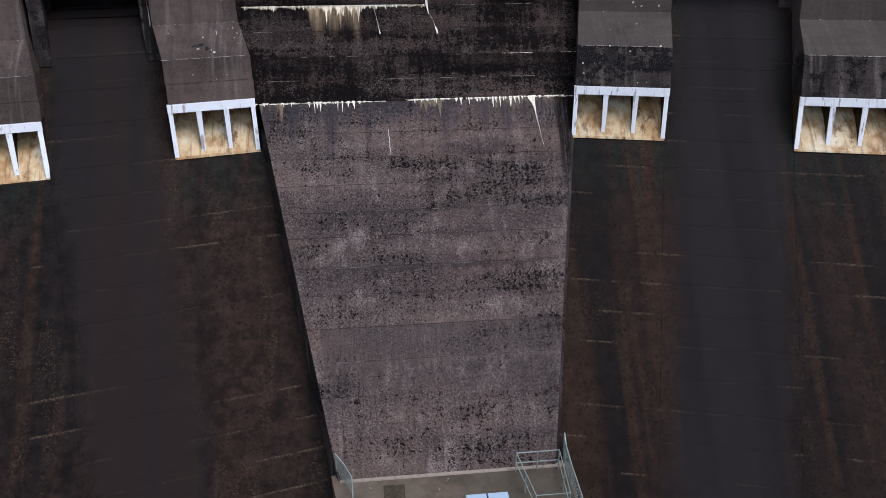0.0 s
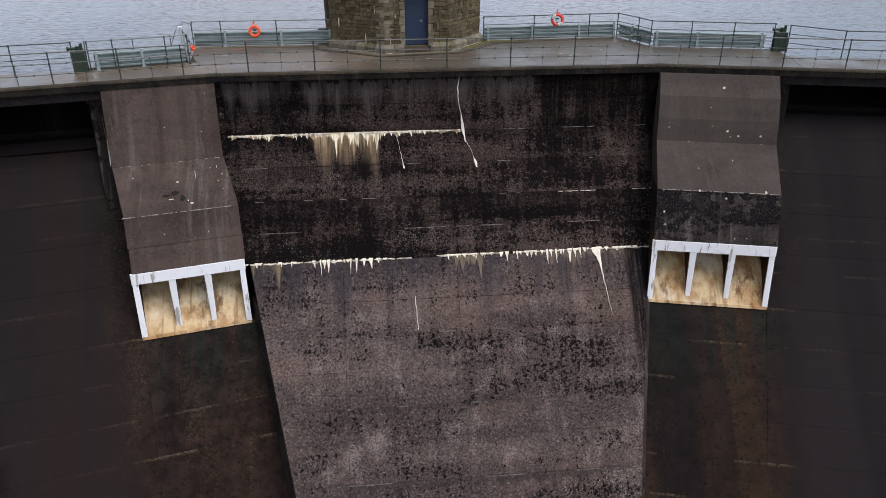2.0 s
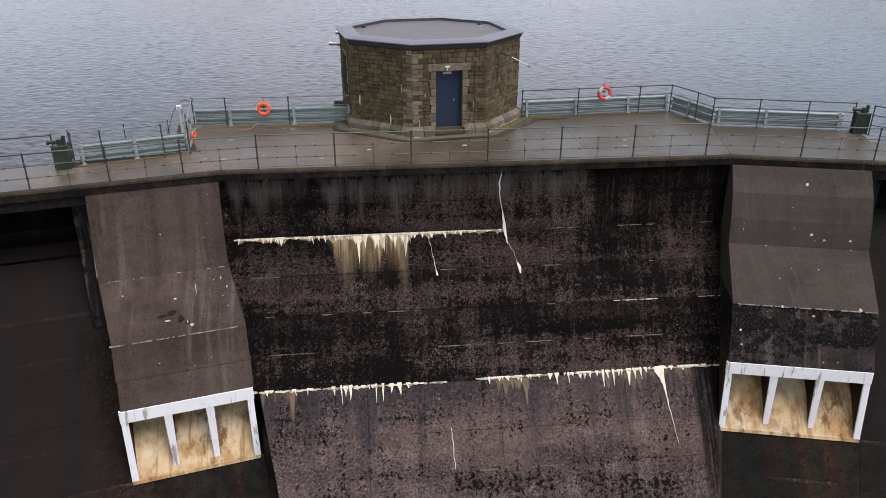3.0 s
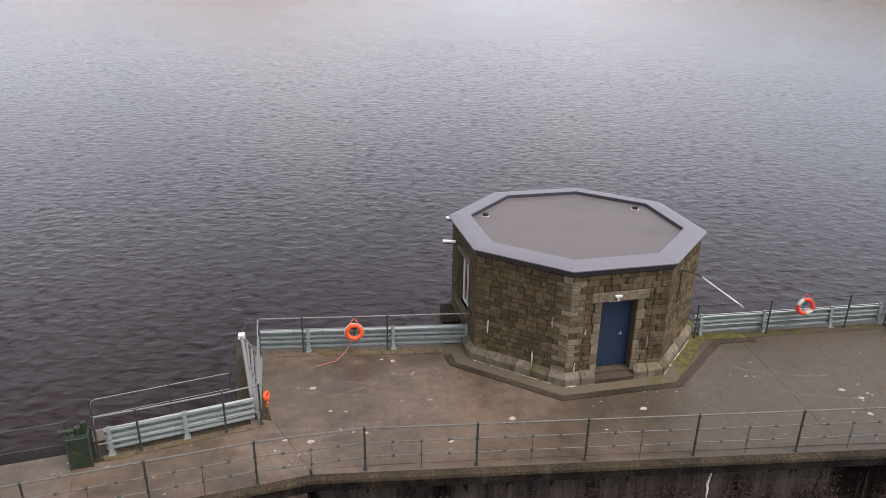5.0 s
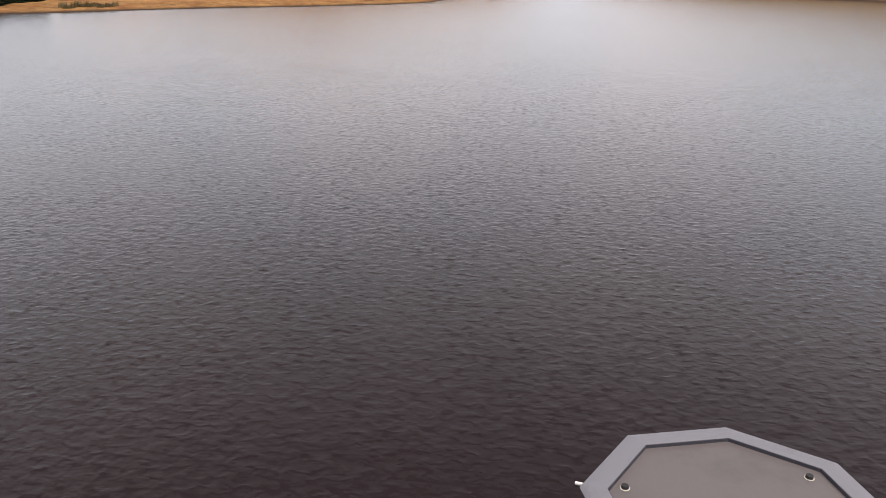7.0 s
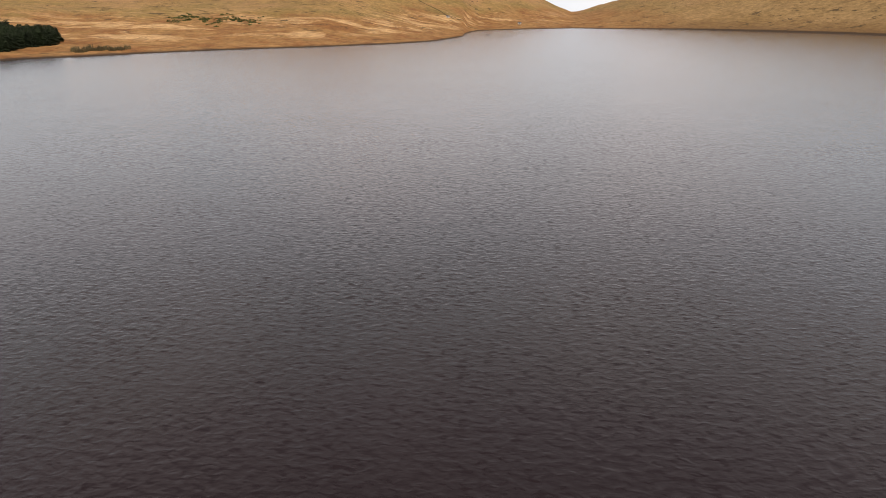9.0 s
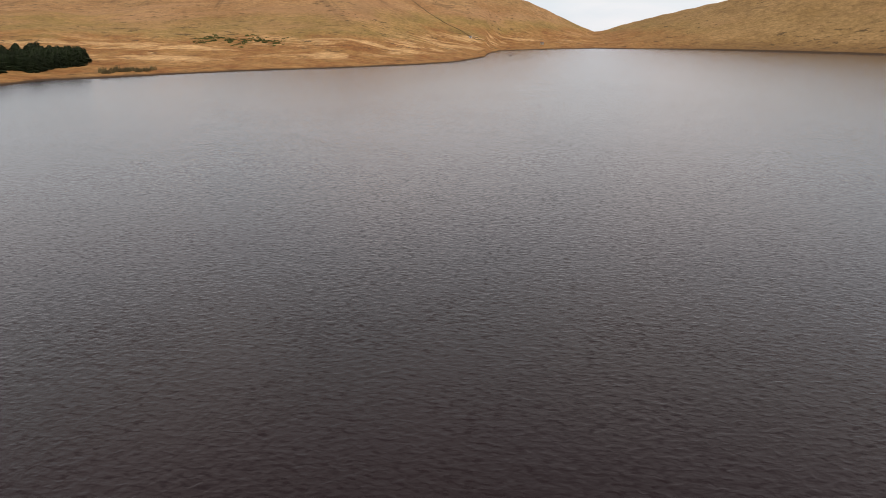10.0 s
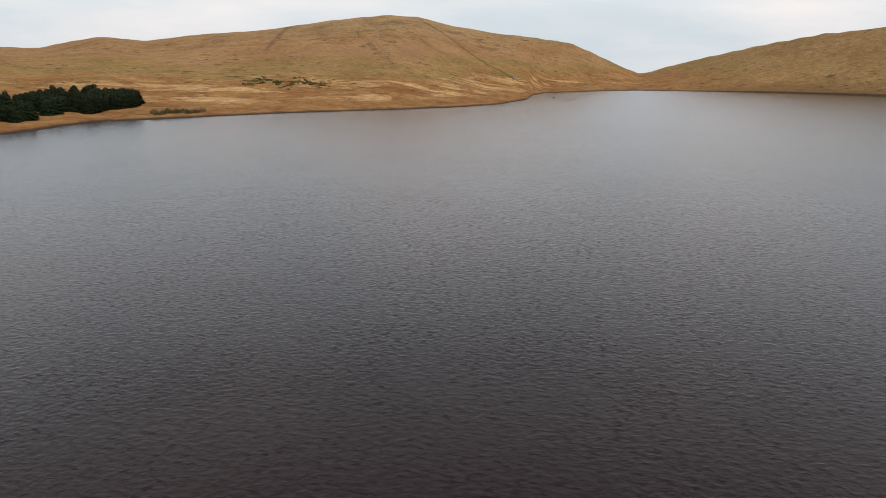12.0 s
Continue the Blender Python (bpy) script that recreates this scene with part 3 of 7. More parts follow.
def water_material():
    """Peat-dark reservoir water: wind waves about a metre long, steeper on the side towards the dam."""
    n = Nodes("peaty_reservoir_water")

    def leaned(vec, value, k):
        c = n.add("ShaderNodeCombineXYZ")
        n.link(n.math("MULTIPLY", value, k * 0.35), c.inputs[0])
        n.link(n.math("MULTIPLY", value, k), c.inputs[1])
        m = n.add("ShaderNodeVectorMath")
        n.link(vec, m.inputs[0])
        n.link(c.outputs[0], m.inputs[1])
        return m.outputs[0]

    turn = n.add("ShaderNodeVectorRotate")
    turn.rotation_type = "Z_AXIS"
    turn.inputs["Angle"].default_value = radians(9)
    n.link(n.scaled(1.0, 1.0, 0.0), turn.inputs["Vector"])

    def stretched(x, y):
        m = n.add("ShaderNodeVectorMath")
        m.operation = "MULTIPLY"
        n.link(turn.outputs[0], m.inputs[0])
        m.inputs[1].default_value = (x, y, 0.0)
        return m.outputs[0]

    broad = n.noise(0.85, 1.0, 0.4, stretched(0.70, 1.0), 0.2)
    first = n.noise(2.0, 1.0, 0.45, stretched(0.78, 1.0), 0.3)
    wave = n.noise(2.0, 1.0, 0.45, leaned(stretched(0.78, 1.0), first, -0.42), 0.3)
    ripple = n.noise(4.2, 1.0, 0.5, stretched(0.8, 1.0), 0.4)
    patch = n.step(n.noise(0.23, 3, 0.6), 0.36, 0.64, 0.6, 1.2)
    gust = n.step(n.noise(0.02, 3, 0.5), 0.30, 0.68, 0.7, 1.0)
    crest = n.step(wave, 0.22, 0.78)
    h = n.math("ADD", n.math("MULTIPLY", broad, 0.20), n.math("MULTIPLY", crest, 0.155))
    h = n.math("ADD", h, n.math("MULTIPLY", n.math("MULTIPLY", ripple, patch), 0.060))
    n.bump(n.math("MULTIPLY", h, gust), 1.0, 0.10)
    # small facets between the waves, and short steep fronts that face the dam
    chop = n.add("ShaderNodeTexNoise")
    chop.inputs["Scale"].default_value = 3.2
    chop.inputs["Detail"].default_value = 2.0
    n.link(stretched(0.52, 1.1), chop.inputs["Vector"])
    front = n.math("MULTIPLY", n.step(n.noise(2.1, 1.6, 0.5, stretched(0.62, 1.35), 0.3), 0.50, 0.72), patch)
    lean = n.add("ShaderNodeCombineXYZ")
    n.link(n.math("ADD", n.math("MULTIPLY", front, -0.075), -0.040), lean.inputs[1])
    lean.inputs[0].default_value = -0.0225
    lean.inputs[2].default_value = 1.0
    tilt = n.add("ShaderNodeVectorMath")
    tilt.operation = "MULTIPLY_ADD"
    n.link(chop.outputs["Color"], tilt.inputs[0])
    tilt.inputs[1].default_value = (0.045, 0.056, 0.0)
    n.link(lean.outputs[0], tilt.inputs[2])
    unit = n.add("ShaderNodeVectorMath")
    unit.operation = "NORMALIZE"
    n.link(tilt.outputs[0], unit.inputs[0])
    n.link(unit.outputs[0], n.bump_node.inputs["Normal"])
    n.bsdf.inputs["IOR"].default_value = 1.33
    return n.done((0.0150, 0.0086, 0.0098), 0.165, 0.0, 0.465)


def moor_material():
    """Winter moor: rusty foreshore, straw flats, olive and tan slopes with dark heather and gullies, a wet dark shore line."""
    n = Nodes("winter_moor_grass")
    z = n.axis(2)
    wander = n.math("MULTIPLY", n.math("SUBTRACT", n.noise(0.012, 5, 0.6), 0.5), 40.0)
    level = n.math("ADD", z, wander)
    patch = n.noise(0.022, 8, 0.74)
    mid = n.mix(n.step(patch, 0.36, 0.66), (0.260, 0.143, 0.062), (0.355, 0.218, 0.102))
    high = n.mix(n.step(patch, 0.34, 0.68), (0.375, 0.255, 0.125), (0.240, 0.154, 0.072))
    foot = n.mix(n.step(n.noise(0.03, 6, 0.65), 0.36, 0.64), (0.215, 0.148, 0.050), (0.310, 0.196, 0.076))
    rust = n.mix(n.step(n.noise(0.05, 6, 0.65), 0.35, 0.65), (0.220, 0.102, 0.036), (0.300, 0.172, 0.066))
    col = n.mix(n.step(level, 9.0, 17.0), rust, foot)
    col = n.mix(n.step(level, 18.0, 30.0), col, mid)
    col = n.mix(n.step(level, 42.0, 62.0), col, high)
    olive = n.step(n.noise(1.0, 6, 0.68, n.scaled(0.010, 0.010, 0.035)), 0.48, 0.62)
    col = n.mix(n.math("MULTIPLY", olive, n.step(level, 8.0, 20.0, 0.0, 0.26)), col, (0.200, 0.148, 0.058))
    east = n.step(n.axis(0), 130.0, 260.0)
    col = n.mix(n.math("MULTIPLY", east, 0.92), col, n.mix(n.step(n.noise(0.02, 6, 0.65), 0.3, 0.7), (0.205, 0.130, 0.052), (0.280, 0.186, 0.084)))
    straw = n.step(n.noise(1.0, 6, 0.7, n.scaled(0.022, 0.05, 0.05), 0.5), 0.49, 0.60)
    low = n.math("MULTIPLY", n.step(z, 7.0, 17.0, 1.0, 0.0), n.step(z, -0.6, 2.0))
    straw = n.math("MULTIPLY", straw, n.step(n.axis(0), 60.0, 170.0, 1.0, 0.12))
    col = n.mix(n.math("MULTIPLY", n.math("MULTIPLY", straw, low), 0.85), col, (0.52, 0.34, 0.165))
    tuft = n.noise(0.22, 7, 0.74)
    col = n.mix(0.40, col, n.mix(n.step(tuft, 0.34, 0.68), (0.18, 0.16, 0.15), (0.82, 0.80, 0.77)), "OVERLAY")
    fleck = n.noise(0.55, 5, 0.75, n.scaled(0.5, 1.0, 2.0))
    col = n.mix(0.16, col, n.mix(n.step(fleck, 0.38, 0.64), (0.20, 0.19, 0.18), (0.78, 0.76, 0.74)), "OVERLAY")
    # gullies and heather run down the slopes
    slant = n.math("ADD", n.axis(0), n.math("MULTIPLY", z, 1.6))
    comb = n.add("ShaderNodeCombineXYZ")
    n.link(n.math("MULTIPLY", slant, 0.035), comb.inputs[0])
    n.link(n.math("MULTIPLY", z, 0.010), comb.inputs[1])
    gully = n.math("MULTIPLY", n.step(n.noise(1.0, 5, 0.66, comb.outputs[0], 0.6), 0.56, 0.66), n.step(level, 14.0, 34.0))
    col = n.mix(n.math("MULTIPLY", gully, 0.5), col, (0.088, 0.055, 0.028))
    heather = n.math("MULTIPLY", n.step(n.noise(0.045, 7, 0.72, n.scaled(0.7, 0.7, 2.2)), 0.535, 0.60), n.step(n.noise(0.008, 3, 0.55), 0.42, 0.60))
    col = n.mix(n.math("MULTIPLY", heather, n.step(level, 16.0, 34.0, 0.0, 0.55)), col, (0.105, 0.062, 0.030))
    pink = n.math("MULTIPLY", n.step(n.noise(1.0, 5, 0.62, n.scaled(0.006, 0.006, 0.03)), 0.47, 0.60), n.step(level, 14.0, 26.0))
    col = n.mix(n.math("MULTIPLY", pink, 0.45), col, (0.330, 0.190, 0.100))
    bracken = n.math("MULTIPLY", east, n.step(n.math("ADD", z, n.math("MULTIPLY", n.noise(0.03, 5, 0.65), 16.0)), 4.0, 17.0, 0.75, 0.0))
    col = n.mix(bracken, col, (0.120, 0.066, 0.026))
    rushes = n.math("MULTIPLY", n.step(n.noise(0.13, 6, 0.74, n.scaled(0.6, 0.9, 2.0)), 0.56, 0.62), n.step(n.noise(0.012, 4, 0.6), 0.40, 0.56))
    col = n.mix(n.math("MULTIPLY", rushes, 0.85), col, (0.058, 0.040, 0.020))
    bank = n.step(n.math("ADD", n.math("SUBTRACT", z, n.math("MULTIPLY", east, 0.7)), n.math("MULTIPLY", n.noise(0.08, 4, 0.6), 0.8)), -2.1, -1.3, 1.0, 0.0)
    col = n.mix(bank, col, (0.050, 0.032, 0.020))
    n.bump(n.mix(0.4, tuft, fleck), 1.0, 0.6)
    return n.done(col, 0.95, 0.0, 0.1)


def leaf_material(name, a, b, scale=0.9):
    n = Nodes(name)
    col = n.mix(n.noise(scale, 4, 0.65), a, b)
    hs = n.add("ShaderNodeHueSaturation")
    n.link(n.step(n.random(), 0, 1, 0.75, 1.25), hs.inputs["Value"])
    n.link(col, hs.inputs["Color"])
    return n.done(hs.outputs["Color"], 0.85, 0.0, 0.15)


def glass_material():
    n = Nodes("dark_window_glass")
    n.bsdf.inputs["Transmission Weight"].default_value = 0.35
    return n.done((0.03, 0.03, 0.04), 0.06, 0.0, 0.5)


M["ochre"] = ochre_material()
M["apron"] = apron_material()
M["water"] = water_material()
M["moor"] = moor_material()
M["needles"] = leaf_material("dark_conifer_needles", (0.010, 0.019, 0.009), (0.026, 0.038, 0.015))
M["gorse"] = leaf_material("gorse_leaves", (0.045, 0.055, 0.018), (0.085, 0.095, 0.03))
M["reed"] = leaf_material("dull_reeds", (0.105, 0.085, 0.042), (0.165, 0.132, 0.066))
M["bark"] = painted("rough_bark", (0.06, 0.045, 0.035), (0.035, 0.028, 0.022), 0.9, 0.0, 0.4, 6.0)
M["glass"] = glass_material()
M["drain"] = concrete("wet_drain_concrete", (0.060, 0.048, 0.034), (0.030, 0.026, 0.018), (0.10, 0.09, 0.05), 0.5, 0.0, 0.3, 0.1, rough=0.5, grit=0.3)


# ---- mesh tools ----
def thing(name, label, category, group="", kind="", place=(0, 0, 0)):
    ob = new(name)
    ob.empty_display_size = 0.2
    ob.location = place
    return tagged(ob, label, category, group, kind)


def mesh_of(name, bm, material, smooth=False):
    me = bpy.data.meshes.new(name)
    bmesh.ops.recalc_face_normals(bm, faces=bm.faces)
    bm.to_mesh(me)
    bm.free()
    me.materials.append(material)
    if smooth:
        for p in me.polygons:
            p.use_smooth = True
    return me


def place_mesh(name, me, parent=None, label="", m=None):
    ob = new(name, me)
    if parent is not None:
        ob.parent = parent
        ob.matrix_parent_inverse = Matrix.Translation(-parent.location) if parent.parent is None else Matrix.Identity(4)
    if m is not None:
        ob.matrix_basis = m
    if label:
        ob["label"] = label
    return ob


def part(name, bm, material, parent=None, label="", smooth=False):
    return place_mesh(name, mesh_of(name, bm, material, smooth), parent, label)


def solid(name, bm, material, label, category, kind="", group="", smooth=False):
    """A top-level thing of one mesh."""
    return tagged(place_mesh(name, mesh_of(name, bm, material, smooth)), label, category, group, kind)


def hexa(bm, lower, upper):
    """A closed block between two rings of as many corners each."""
    a = [bm.verts.new(p) for p in lower]
    b = [bm.verts.new(p) for p in upper]
    k = len(a)
    bm.faces.new(a[::-1])
    bm.faces.new(b)
    for i in range(k):
        bm.faces.new((a[i], a[(i + 1) % k], b[(i + 1) % k], b[i]))


def box(bm, x0, y0, z0, x1, y1, z1):
    ring = ((x0, y0), (x1, y0), (x1, y1), (x0, y1))
    hexa(bm, [(x, y, z0) for x, y in ring], [(x, y, z1) for x, y in ring])


def slab(bm, corners, back, inset=0.02, depth=0.02):
    """A block whose front is the given quad with a chamfered edge; back: the way to its rear."""
    c = [Vector(p) for p in corners]
    back = Vector(back)
    mid = sum(c, Vector()) / 4
    rear = [bm.verts.new(p + back) for p in c]
    edge = [bm.verts.new(p + back.normalized() * depth) for p in c]
    front = [bm.verts.new(p + (mid - p).normalized() * inset * 1.4) for p in c]
    for i in range(4):
        j = (i + 1) % 4
        bm.faces.new((rear[i], rear[j], edge[j], edge[i]))
        bm.faces.new((edge[i], edge[j], front[j], front[i]))
    bm.faces.new(front)
    bm.faces.new(rear[::-1])


def tube(bm, points, radius, sides=8):
    """A round pipe along a line of points, with closed ends."""
    pts = [Vector(p) for p in points]
    rings = []
    for i, p in enumerate(pts):
        way = (pts[min(i + 1, len(pts) - 1)] - pts[max(i - 1, 0)]).normalized()
        side = way.cross(Vector((0, 0, 1)))
        if side.length < 1e-3:
            side = Vector((1, 0, 0))
        side.normalize()
        up = side.cross(way)
        rings.append([bm.verts.new(p + radius * (math.cos(a) * side + math.sin(a) * up))
                      for a in (2 * math.pi * k / sides for k in range(sides))])
    for a, b in zip(rings, rings[1:]):
        for k in range(sides):
            bm.faces.new((a[k], a[(k + 1) % sides], b[(k + 1) % sides], b[k]))
    bm.faces.new(rings[0][::-1])
    bm.faces.new(rings[-1])


def ring_torus(bm, centre, axis, big, small, start=0.0, end=2 * math.pi, steps=24, sides=10):
    axis = Vector(axis).normalized()
    a = axis.cross(Vector((0, 0, 1))).normalized()
    b = a.cross(axis)
    closed = end - start > 6.28
    rings = []
    for i in range(steps + (0 if closed else 1)):
        t = start + (end - start) * i / steps
        out = math.cos(t) * a + math.sin(t) * b
        rings.append([bm.verts.new(Vector(centre) + out * big + small * (math.cos(s) * out + math.sin(s) * axis))
                      for s in (2 * math.pi * k / sides for k in range(sides))])
    pairs = list(zip(rings, rings[1:])) + ([(rings[-1], rings[0])] if closed else [])
    for p, q in pairs:
        for k in range(sides):
            bm.faces.new((p[k], p[(k + 1) % sides], q[(k + 1) % sides], q[k]))
    if not closed:
        bm.faces.new(rings[0][::-1])
        bm.faces.new(rings[-1])


def table(pairs, v):
    """Straight-line reading of a short table."""
    return float(np.interp(v, [p[0] for p in pairs], [p[1] for p in pairs]))


class Section:
    """A straight stretch of the dam: s along it from its inner end, q downstream of the crest line."""

    def __init__(self, x, y, ux, uy, nx, ny):
        self.o, self.u, self.n = Vector((x, y, 0)), Vector((ux, uy, 0)), Vector((nx, ny, 0))

    def at(self, s, q, z):
        p = self.o + self.u * s + self.n * q
        return Vector((p.x, p.y, z))


LEFT = Section(-7.78, -3.5, -0.973, -0.230, 0.230, -0.973)
RIGHT = Section(9.38, -3.5, 0.971, -0.240, -0.240, -0.971)
WATER = -2.7
FLOOR = -23.0

M["lime_line"] = painted("faint_lime_line", (0.16, 0.142, 0.125), (0.022, 0.018, 0.017), 0.85, 0.0, 1.0, 4.5)
M["crease"] = painted("pale_worn_arris", (0.27, 0.235, 0.20), (0.05, 0.041, 0.036), 0.85, 0.0, 0.85, 6.0)

# ---- the dam: middle wall ----
MID = [(-19.72, -16.86), (-6.55, -6.45), (-5.6, -5.72), (-4.6, -4.98), (-3.5, -4.22), (-2.4, -3.55), (-1.3, -3.42), (-0.28, -3.36)]
LIFTS = [-0.28, -1.3, -2.4, -3.5, -4.6, -5.6, -6.55, -7.8, -8.8, -9.85, -10.9, -11.85, -13.0, -14.0, -15.2, -16.4, -17.6, -18.6, -19.72, -21.0]


def mid_y(z):
    if z < -6.55:
        return -6.45 + 0.79 * (z + 6.55)
    return table(MID, z)


def left_edge(z):
    """The middle wall tapers a little faster than the side stretch runs."""
    return -0.22 - 0.045 * (-6.5 - z)


def mid_left(z):
    if z > -6.5:
        return -8.05
    q = (-3.5 - mid_y(z)) / 0.973
    return LEFT.at(left_edge(z), q, z).x


def mid_right(z):
    if z > -6.5:
        return 9.75
    q = (-3.5 - mid_y(z)) / 0.971
    return RIGHT.at(-0.02, q, z).x


# ---- the dam: side stretches ----
OGEE = [(-24.0, 16.1), (-8.66, 3.50), (-7.0, 2.18), (-5.65, 1.20), (-4.3, 0.30), (-3.1, -0.62), (-2.4, -1.60)]
SIDES = (
    # stretch, outlet foot (q, z), profile of the pier (q, z), pier width, bay width
    (LEFT, 3.50, -8.66, [(0.06, -0.28), (0.30, -1.2), (0.55, -2.2), (0.80, -2.95), (2.55, -4.27), (3.22, -6.17)], 3.93, 5.40),
    (RIGHT, 4.20, -8.25, [(0.22, -0.28), (0.85, -1.0), (1.22, -1.8), (1.45, -2.63), (3.20, -4.0), (3.88, -5.82)], 4.48, 6.05),
)


# the left piers lean a little along the dam, level by level
LEAN = {LEFT: (0.10, 0.13, 0.15, 0.15, -0.08, -0.05), RIGHT: (0.0, 0.0, 0.0, 0.0, 0.0, 0.03)}
DROPS = ((0.0, 0.36, 0.6), (0.0, 0.22, 0.4))


def slope_q(foot_q, foot_z, z):
    """How far downstream the spillway face lies at a height."""
    if z < foot_z:
        return foot_q + 0.81 * (foot_z - z)
    return table(OGEE, z + (-8.66 - foot_z)) + (foot_q - 3.50)


def build_middle_wall():
    wall = thing("dam_wall_middle", "black-stained grey concrete dam wall cast in level lifts", "dam wall", kind="structure")
    bm = bmesh.new()
    # core behind the lifts
    rows = [z for z in LIFTS]
    verts = []
    for z in rows:
        y = mid_y(z) + 0.06
        verts.append([bm.verts.new((mid_left(z) + 0.05, y, z)), bm.verts.new((mid_right(z) - 0.05, y, z)),
                      bm.verts.new((mid_right(z) - 0.05, 1.2, z)), bm.verts.new((mid_left(z) + 0.05, 1.2, z))])
    for a, b in zip(verts, verts[1:]):
        for k in range(4):
            bm.faces.new((a[k], a[(k + 1) % 4], b[(k + 1) % 4], b[k]))
    bm.faces.new(verts[0])
    bm.faces.new(verts[-1][::-1])
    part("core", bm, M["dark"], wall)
    rng = random.Random(4)
    for k, (z1, z0) in enumerate(zip(LIFTS, LIFTS[1:])):
        joints = [-3.4, 0.95, 5.24] if k % 2 == 0 or z1 < -6 else [-3.9, 1.3, 5.6]
        edges0 = [mid_left(z0), *joints, mid_right(z0)]
        edges1 = [mid_left(z1), *joints, mid_right(z1)]
        for i in range(len(joints) + 1):
            proud = rng.uniform(-0.007, 0.008)
            y0, y1 = mid_y(z0) - proud, mid_y(z1) - proud
            g = 0.008
            bm = bmesh.new()
            slab(bm, [(edges0[i] + 0.005, y0, z0 + g), (edges0[i + 1] - 0.005, y0, z0 + g), (edges1[i + 1] - 0.005, y1, z1 - g), (edges1[i] + 0.005, y1, z1 - g)],
                 (0, 0.5, 0), 0.009, 0.010)
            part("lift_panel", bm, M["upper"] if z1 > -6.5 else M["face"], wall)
    # flank of the middle block beside the left spillway
    for sec, fq, fz, _, _, _ in SIDES:
        bm = bmesh.new()
        for z1, z0 in zip(LIFTS[7:], LIFTS[8:]):
            quad = []
            for z, far in ((z0, 1), (z0, 0), (z1, 0), (z1, 1)):
                x = mid_left(z) if sec is LEFT else mid_right(z)
                q = (-3.5 - mid_y(z)) / 0.972
                quad.append(sec.at(left_edge(z) + 0.22 if sec is LEFT else 0.12, slope_q(fq, fz, z) - 0.02, z) if far else Vector((x, mid_y(z) + 0.02, z)))
            ring = [p + sec.u * -0.5 for p in quad]
            hexa(bm, quad, ring)
        part("flank", bm, M["pier_low"], wall)
    return wall


def build_side_wall(sec, fq, fz, pier, bay, name):
    """The spillway face of one side: lifts of dark concrete below the piers and through the bays."""
    wall = thing(name, "dark wet concrete spillway face streaked brown", "spillway", kind="structure")
    rng = random.Random(9)
    spans = []
    s = -1.3 if sec is LEFT else -0.25
    wide = pier - s
    for k in range(3):
        spans.append((s, s + wide, DROPS[sec is RIGHT][k]))
        spans.append((s + wide, s + wide + bay, None))
        s, wide = s + wide + bay, pier
    heights = [fz - 1.12 * k for k in range(0, 14)]
    heights = [h for h in heights if h > FLOOR] + [FLOOR]
    above = [-2.4 + (fz + 8.66), -3.1 + (fz + 8.66), -4.3 + (fz + 8.66), -5.65 + (fz + 8.66), -7.0 + (fz + 8.66), fz]
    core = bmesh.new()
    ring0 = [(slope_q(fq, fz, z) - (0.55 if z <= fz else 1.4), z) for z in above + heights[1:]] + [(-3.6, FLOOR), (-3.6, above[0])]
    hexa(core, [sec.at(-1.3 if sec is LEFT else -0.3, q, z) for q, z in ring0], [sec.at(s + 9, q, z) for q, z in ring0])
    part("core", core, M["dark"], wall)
    for s0, s1, drop in spans:
        open_bay = drop is None
        zs = (above + heights[1:]) if open_bay else [fz - drop] + [h for h in heights if h < fz - drop - 0.2]
        for z1, z0 in zip(zs, zs[1:]):
            cuts = [s0, s1]
            for a, b in zip(cuts, cuts[1:]):
                proud = rng.uniform(-0.004, 0.005)
                q0, q1 = slope_q(fq, fz, z0) + proud, slope_q(fq, fz, z1) + proud
                bm = bmesh.new()
                slab(bm, [sec.at(a + 0.004, q0, z0 + 0.004), sec.at(b - 0.004, q0, z0 + 0.004), sec.at(b - 0.004, q1, z1 - 0.004), sec.at(a + 0.004, q1, z1 - 0.004)],
                     sec.n * -0.6, 0.005, 0.005)
                part("lift_panel", bm, M["slope"], wall)
    # plain outer stretch that closes the valley
    outer = bmesh.new()
    ring0 = [(0.1, -0.3), (0.3, -3.0), (fq, fz), (slope_q(fq, fz, FLOOR), FLOOR), (-3.6, FLOOR), (-3.6, -0.3)]
    hexa(outer, [sec.at(s, q, z) for q, z in ring0], [sec.at(s + 34, q, z) for q, z in ring0])
    part("outer_wall", outer, M["pier_low"], wall)
    return wall


